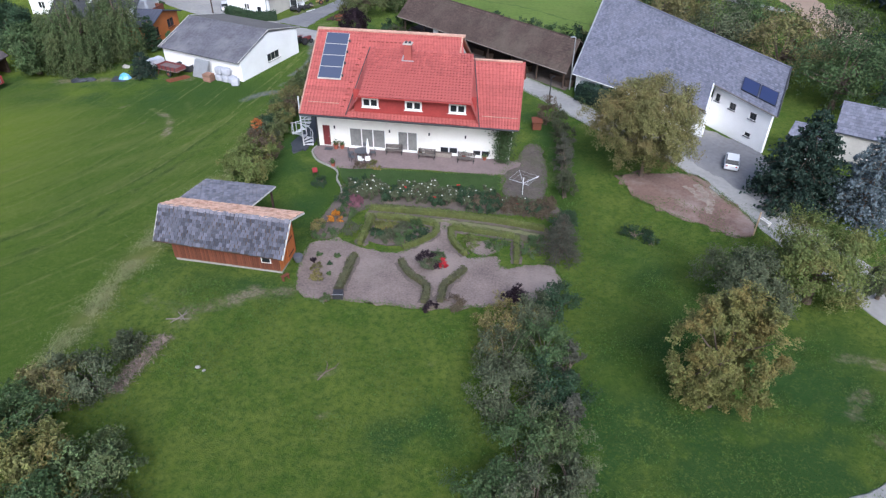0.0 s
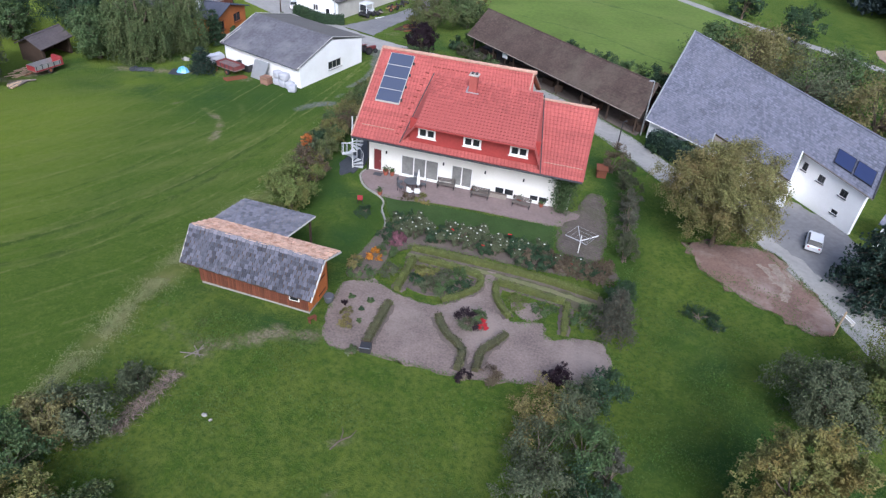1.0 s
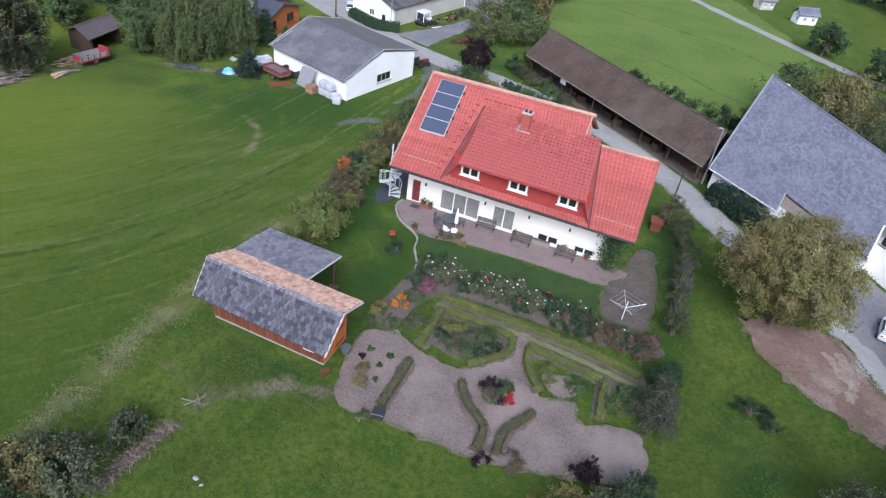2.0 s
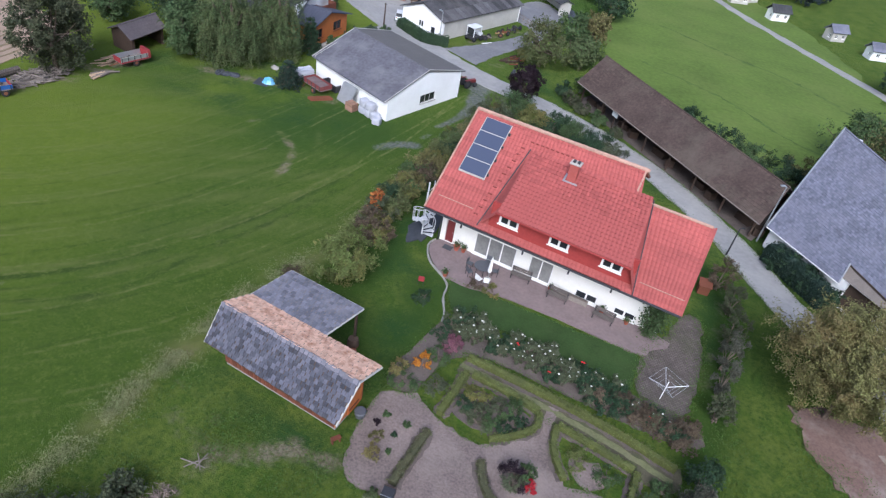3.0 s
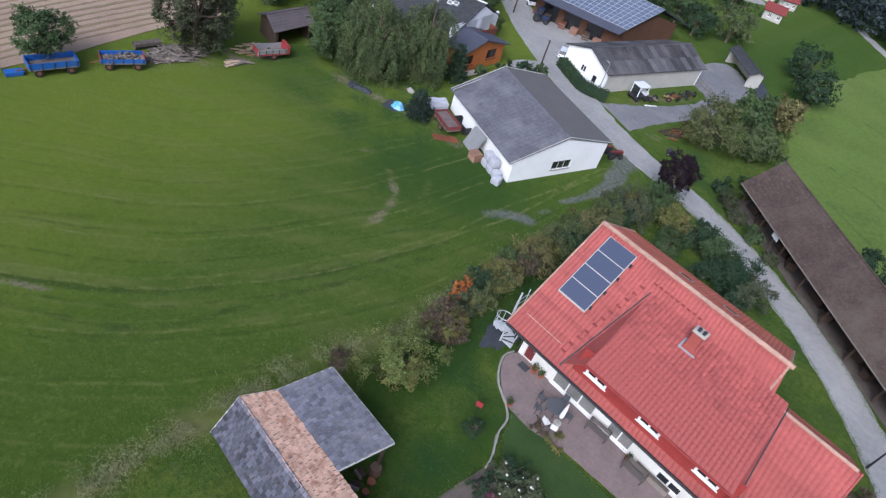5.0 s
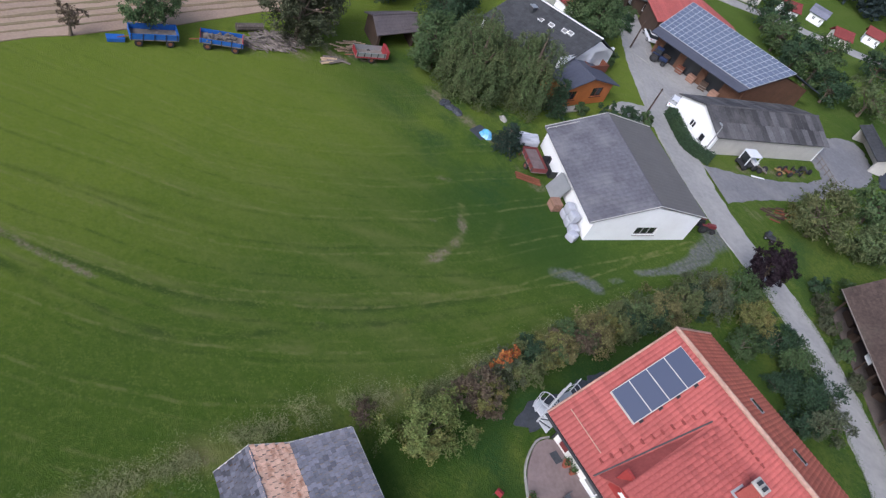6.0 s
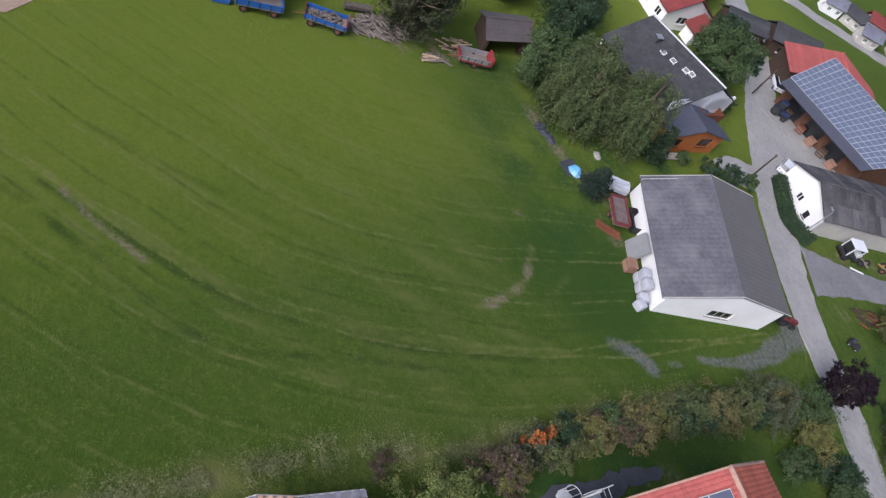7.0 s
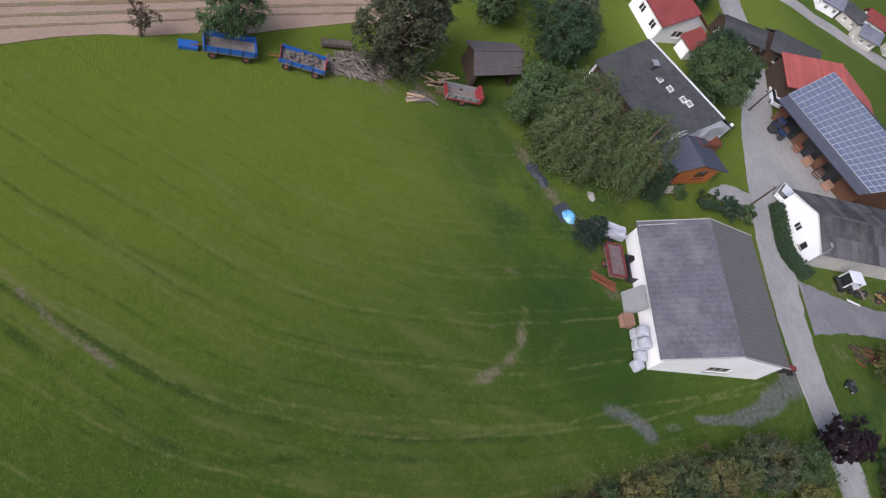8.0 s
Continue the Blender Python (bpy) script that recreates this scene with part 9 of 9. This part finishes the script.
for k in range(330):
    u, v = rngl.uniform(-1, 1), rngl.uniform(-1, 1)
    if u * u + v * v > 1:
        continue
    pile.append((u, v))
lp = base("log_pile", "tangled pile of grey split firewood", "log pile", (-45.1, 0.3, 0))
for k, (u, v) in enumerate(pile):
    a, z = rngl.gauss(0.9, 0.5), 0.06 + 0.75 * (1 - u * u - v * v) * rngl.uniform(0.5, 1)
    c = Vector((u * 1.5, v * 3.4, z))
    d = Vector((math.cos(a), math.sin(a), rngl.uniform(-0.25, 0.25))) * rngl.uniform(0.35, 0.7)
    part("log", tube([c - d, c + d], rngl.uniform(0.05, 0.08), 5), M_LOG if k % 11 else M_WOOD_GREY, lp)
pp = base("concrete_pipe", "grey concrete pipe lying behind the wood pile", "pipe", (-47.2, -1.6, 0), 88)
part("shell", tube([(-1.3, 0, 0.4), (-1.2, 0, 0.4), (1.2, 0, 0.4), (1.3, 0, 0.4)], [0.4, 0.38, 0.38, 0.4], 14), M_COBBLE, pp)
for k in range(13):
    lg = base("sawn_plank", "pale sawn plank lying by the hut", "plank", (-44.2 + rngl.uniform(-0.9, 0.9), 8.0 + rngl.uniform(-1.4, 1.4), 0.0), 80 + rngl.uniform(-25, 25), "sawn planks by the hut")
    part("wood", boxes((-1.0, -0.09, 0, 1.0, 0.09, 0.045)), M_TIMBER, lg)
for k in range(10):
    lg = base("round_log", "brown round log on the bare ground", "log", (-41.9 + rngl.uniform(-0.5, 0.5), 5.2 + rngl.uniform(-1.0, 1.0), 0.02), 75 + rngl.uniform(-25, 25), "logs on the bare ground")
    part("wood", tube([(-0.7, 0, 0.1), (0.7, 0, 0.1)], [0.11, 0.09], 7), M_LOG if k % 3 else M_TIMBER, lg)
sp = trailer("muck_spreader", "red muck spreader trailer with grey sides", -41.9, 9.0, 80, 3.2, 1.5, 0.55, M_STEEL, 0.65, False, M_REDPAINT)
part("red_rail", boxes((-1.6, -0.8, 0.62, 1.6, -0.76, 0.74), (-1.6, 0.76, 0.62, 1.6, 0.8, 0.74)), M_REDPAINT, sp)
part("beater", boxes((1.62, -0.75, 0.6, 1.9, 0.75, 1.5)), M_REDPAINT, sp)

# clutter along the white barn
ib = base("wrapped_bale", "white plastic-wrapped bale stacked by the barn", "bale", (0, 0, 0), 0, "white wrapped bales")
part("bale", soft_box(-0.48, -0.44, 0, 0.48, 0.44, 0.85, 0.24), M_PLASTIC, ib)
ib.matrix_world = pose(-15.2, 16.95, 0, 0, 0, -18)
for x, y, z, a in ((-16.15, 17.25, 0, -20), (-17.1, 17.55, 0, -16), (-16.0, 17.2, 0.86, -10), (-17.0, 17.5, 0.86, -25), (-14.6, 16.3, 0, 10)):
    copy_thing(ib, pose(x, y, z, 0, 0, a))
pl = base("pallet_stack", "stack of reddish wooden pallets by the barn", "pallet stack", (-18.4, 17.1, 0), -15)
for k in range(6):
    z = 0.15 * k
    plt = part("pallet", boxes((-0.55, -0.4, z, 0.55, -0.27, z + 0.14)), M_PALLET, pl)
    for j in range(1, 5):
        part("plank", boxes((-0.55, -0.4 + 0.2 * j, z + 0.11, 0.55, -0.27 + 0.2 * j, z + 0.14)), M_PALLET, plt)
    for x in (-0.5, 0.4):
        part("bearer", boxes((x, -0.265, z, x + 0.1, 0.53, z + 0.105)), M_PALLET, plt)
for x, y, a in ((-34.2, 55.0, 16), (-30.6, 55.9, 12)):
    copy_thing(pl, pose(x, y, 0.056, 0, 0, a))
for k, (x, y, h) in enumerate(((-38.6, 54.0, 1.0), (-36.2, 54.7, 0.9), (-32.4, 55.6, 1.1))):
    cr_ = base("wooden_crate", "brown wooden crate under the barn eave", "crate", (x, y, 0.056), 16 + 7 * k, "crates under the eave")
    part("body", soft_box(-0.5, -0.4, 0, 0.5, 0.4, h, 0.03), M_WOOD_RED if k % 2 else M_WOOD_DK, cr_)
    for z in (0.2, 0.55):
        part("batten", boxes((-0.53, -0.43, z, 0.53, -0.402, z + 0.1)), M_WOOD_GREY, cr_)
sh_ = base("sheet_stack", "leaning grey corrugated sheets against the barn", "roof sheets", (-19.9, 18.4, 0), -18)
for k in range(3):
    part("sheet", slab([(-1.1, -0.5 + 0.12 * k, 0.03), (1.1, -0.5 + 0.12 * k, 0.03), (1.1, 0.35 + 0.12 * k, 1.9), (-1.1, 0.35 + 0.12 * k, 1.9)], 0.05), M_STEEL, sh_)
M_OLDRED = surface("faded_dark_red_paint", (0.19, 0.05, 0.05), 0.75, 0.3, 1.0, 8.0, 0.15, stain=(0.13, 0.075, 0.06), stain_amount=0.6)
M_MAUVELOAD = surface("dusty_mauve_sheet", (0.17, 0.125, 0.122), 0.85, 0.3, 1.2, 7.0, 0.4, stain=(0.24, 0.2, 0.19), stain_amount=0.6)
rt = trailer("red_tipper", "old red tipping trailer beside the barn", -23.7, 18.2, -17, 3.2, 1.6, 0.45, M_OLDRED, 0.85, False)
part("load", soft_box(-1.5, -0.7, 0.86, 1.5, 0.7, 1.15, 0.1), M_MAUVELOAD, rt, "mauve-grey load under a sheet")
for y in (-0.55, 0.55):
    part("stand", tube([(-1.5, y, 0.7), (-1.75, y * 1.3, 0.0)], 0.04, 6), M_RUST, rt)
wt = base("covered_tank", "small tank trailer under a crumpled white cover", "tank trailer", (-26.5, 19.5, 0), 65)
bm = soft_box(-1.1, -0.6, 0.55, 1.0, 0.6, 1.45, 0.25)
bmesh.ops.subdivide_edges(bm, edges=bm.edges[:], cuts=2, use_grid_fill=True)
crumple(bm, 0.07, 6)
part("cover", bm, M_PLASTIC, wt, "crumpled white plastic cover")
part("frame", boxes((-1.2, -0.4, 0.42, 1.1, 0.4, 0.52)), M_DARKMETAL, wt)
part("drain_pipe", tube([(0.95, 0.3, 1.2), (1.35, 0.3, 1.0), (1.4, 0.3, 0.3)], 0.06, 7), M_DARKMETAL, wt)
for y in (-0.5, 0.5):
    wheel(wt, (0, y, 0.36), (0, 1, 0), 0.36, 0.2, M_DARKMETAL)
db = base("dark_container", "dark rusty open container by the barn wall", "container", (-23.0, 20.05, 0), -16)
part("shell", boxes((-1.2, -0.45, 0, 1.2, -0.4, 0.8), (-1.2, 0.4, 0, 1.2, 0.45, 0.8), (-1.2, -0.4, 0, -1.15, 0.4, 0.8), (1.15, -0.4, 0, 1.2, 0.4, 0.8), (-1.15, -0.4, 0, 1.15, 0.4, 0.06)), M_DARKMETAL, db)
for k in range(3):
    bm_ = base("steel_beam", "orange-red steel beam lying on the grass", "beam", (-22.0 - 0.28 * k, 16.7 + 0.12 * k, 0.0), 50, "steel beams on the grass")
    part("web", boxes((-1.25, -0.07, 0, 1.25, 0.07, 0.03), (-1.25, -0.012, 0.03, 1.25, 0.012, 0.2), (-1.25, -0.07, 0.2, 1.25, 0.07, 0.23)), M_RUST, bm_)
tn = base("blue_tent", "light blue tarpaulin tent at the meadow edge", "tent", (-28.8, 16.0, 0), 20)
bm = bmesh.new()
ring = [bm.verts.new((0.8 * math.cos(k * math.tau / 7), 0.62 * math.sin(k * math.tau / 7), 0)) for k in range(7)]
mid_ = [bm.verts.new((0.5 * math.cos(k * math.tau / 7 + 0.2), 0.42 * math.sin(k * math.tau / 7 + 0.2), 0.5)) for k in range(7)]
tip = bm.verts.new((0.1, 0, 0.75))
for k in range(7):
    j = (k + 1) % 7
    bm.faces.new((ring[k], ring[j], mid_[j], mid_[k]))
    bm.faces.new((mid_[k], mid_[j], tip))
part("sheet", bm, M_LIGHTBLUE, tn)
part("ground_sheet", slab([(-1.5, -0.9, 0.03), (0.2, -1.1, 0.03), (0.3, 0.9, 0.03), (-1.4, 0.9, 0.03)], 0.04), M_TARP, tn)
for k, (x, y) in enumerate(((-32.6, 14.8), (-33.4, 14.4), (-34.2, 14.2))):
    o = base("tarp_heap", "dark tarpaulin heap under the willows", "tarpaulin", (x, y, 0), 50 * k, "heaps under the willows")
    bm = bmesh.new()
    ico(bm, (0, 0, 0.0), 0.6, (1.1, 0.8, 0.45), 3)
    crumple(bm, 0.22, k)
    part("sheet", bm, M_TARP, o)
wr = base("white_boulder", "pale boulder under the willow", "boulder", (-30.8, 19.6, 0))
bm = bmesh.new()
ico(bm, (0, 0, 0.05), 0.42, (1.2, 0.8, 0.7), 2)
crumple(bm, 0.25, 3)
part("stone", bm, M_KERB, wr)


def tractor(label, x, y, turn, paint, s=1.0, cab=True):
    t = base("tractor", label, "tractor", (x, y, 0), turn)
    part("bonnet", soft_box(0.1 * s, -0.3 * s, 0.7 * s, 1.5 * s, 0.3 * s, 1.25 * s, 0.08), paint, t)
    part("chassis", boxes((-0.9 * s, -0.25 * s, 0.45 * s, 1.4 * s, 0.25 * s, 0.69 * s)), M_DARKMETAL, t)
    for Y in (-0.7, 0.7):
        wheel(t, (-0.6 * s, Y * s, 0.7 * s), (0, 1, 0), 0.7 * s, 0.35 * s, M_DARKMETAL)
        wheel(t, (1.1 * s, Y * 0.85 * s, 0.42 * s), (0, 1, 0), 0.42 * s, 0.25 * s, M_DARKMETAL)
        part("mudguard", soft_box(-1.2 * s, (Y - 0.2) * s, 1.42 * s, 0.0, (Y + 0.2) * s, 1.5 * s, 0.03), paint, t)
    if cab:
        part("cab", boxes((-0.95 * s, -0.5 * s, 1.25 * s, 0.1 * s, 0.5 * s, 2.15 * s)), M_GLASS, t)
        part("cab_roof", soft_box(-1.0 * s, -0.55 * s, 2.155 * s, 0.15 * s, 0.55 * s, 2.3 * s, 0.05), paint, t)
    return t


tractor("red tractor at the corner of the white barn", -11.7, 32.9, 60, M_DOOR, 0.72, False)
tractor("dark navy tractor in front of the solar barn", -38.8, 52.6, 30, surface("navy_paint", (0.022, 0.035, 0.085), 0.5, 0.15, 1.0, 8.0, 0.05), 0.85)
M_YELLOWPAINT = surface("faded_yellow_paint", (0.32, 0.225, 0.09), 0.6, 0.2, 1.0, 8.0, 0.1, stain=(0.2, 0.12, 0.07), stain_amount=0.5)
van = base("canopy_loader", "yard loader with a white canopy and open dark sides", "loader", (-18.3, 48.6, 0), 75)
part("chassis", soft_box(-1.2, -0.6, 0.35, 1.2, 0.6, 0.7, 0.05), M_DARKMETAL, van)
part("engine_cover", soft_box(0.5, -0.55, 0.705, 1.2, 0.55, 1.1, 0.08), M_CARWHITE, van)
part("seat", soft_box(-0.6, -0.3, 0.705, -0.1, 0.3, 1.2, 0.06), M_TARP, van)
part("canopy", soft_box(-1.1, -0.75, 1.95, 0.7, 0.75, 2.12, 0.07), M_CARWHITE, van, "white canopy roof")
for x in (-1.0, 0.6):
    for y in (-0.65, 0.65):
        part("canopy_post", boxes((x - 0.05, y - 0.05, 0.705, x + 0.05, y + 0.05, 1.945)), M_CARWHITE, van)
part("rear_window", boxes((-1.03, -0.58, 1.0, -0.98, 0.58, 1.9)), M_GLASS, van)
for x in (-0.8, 0.8):
    for y in (-0.7, 0.7):
        wheel(van, (x, y, 0.4), (0, 1, 0), 0.4, 0.26, M_DARKMETAL)
wp_ = base("white_plank", "white plank lying beside the loader", "plank", (-16.3, 48.9, 0), 60)
part("board", boxes((-0.9, -0.12, 0, 0.9, 0.12, 0.06)), M_WHITE, wp_)
for k, (x, y, m, cat) in enumerate(((-17.0, 50.4, M_WOOD_GREY, "grey"), (-16.2, 53.2, M_YELLOWPAINT, "faded yellow"), (-15.9, 54.6, M_RUST, "rusty"), (-15.6, 56.4, M_DARKMETAL, "dark"), (-15.4, 58.2, M_DARKMETAL, "dark"))):
    o = base("implement", cat + " farm implement by the stable wall", "implement", (x, y, 0), 35 * k, "implements by the stable")
    part("frame", boxes((-0.7, -0.08, 0.35, 0.7, 0.08, 0.5), (-0.08, -0.6, 0.3, 0.08, 0.6, 0.45)), m, o)
    for j in range(4):
        part("tine", tube([(-0.6 + 0.4 * j, 0, 0.4), (-0.6 + 0.4 * j, 0.2, 0.0)], 0.03, 5), M_RUST, o)
    for q in (-0.62, 0.62):
        wheel(o, (0.0, q, 0.36), (0, 1, 0), 0.36, 0.16, M_RUST if k % 2 else M_DARKMETAL)
ml = base("ride_on_mower", "small dark ride-on mower on the grass", "mower", (-8.4, 40.8, 0), 30)
part("deck", soft_box(-0.6, -0.35, 0.2, 0.6, 0.35, 0.5, 0.06), M_DARKMETAL, ml)
part("seat", soft_box(-0.5, -0.2, 0.5, -0.1, 0.2, 0.85, 0.05), M_TARP, ml)
for x in (-0.4, 0.4):
    for y in (-0.38, 0.38):
        wheel(ml, (x, y, 0.2), (0, 1, 0), 0.2, 0.12, M_STEEL)
for k in range(16):
    lg = base("rusty_log", "rust-brown log stacked by the side road", "log", (-10.9 + rngl.uniform(-0.9, 0.9), 45.6 + rngl.uniform(-1.6, 1.6), 0.02), 60 + rngl.uniform(-30, 30), "logs by the side road")
    part("wood", tube([(-0.6, 0, 0.09), (0.6, 0, 0.09)], 0.09, 7), M_WOOD_DK if k % 3 else M_RUST, lg)
for k in range(9):
    x, y = -18.0 + 0.95 * k, 63.6 - 0.55 * k
    pst = base("paddock_rail", "white paddock rail fence section", "fence", (x, y, 0), -30, "paddock rails")
    part("post", boxes((-0.04, -0.04, 0, 0.04, 0.04, 1.1)), M_WOOD_GREY, pst)
    for z in (0.5, 0.95):
        part("rail", boxes((0.045, -0.025, z, 1.05, 0.025, z + 0.07)), M_WOOD_GREY, pst)
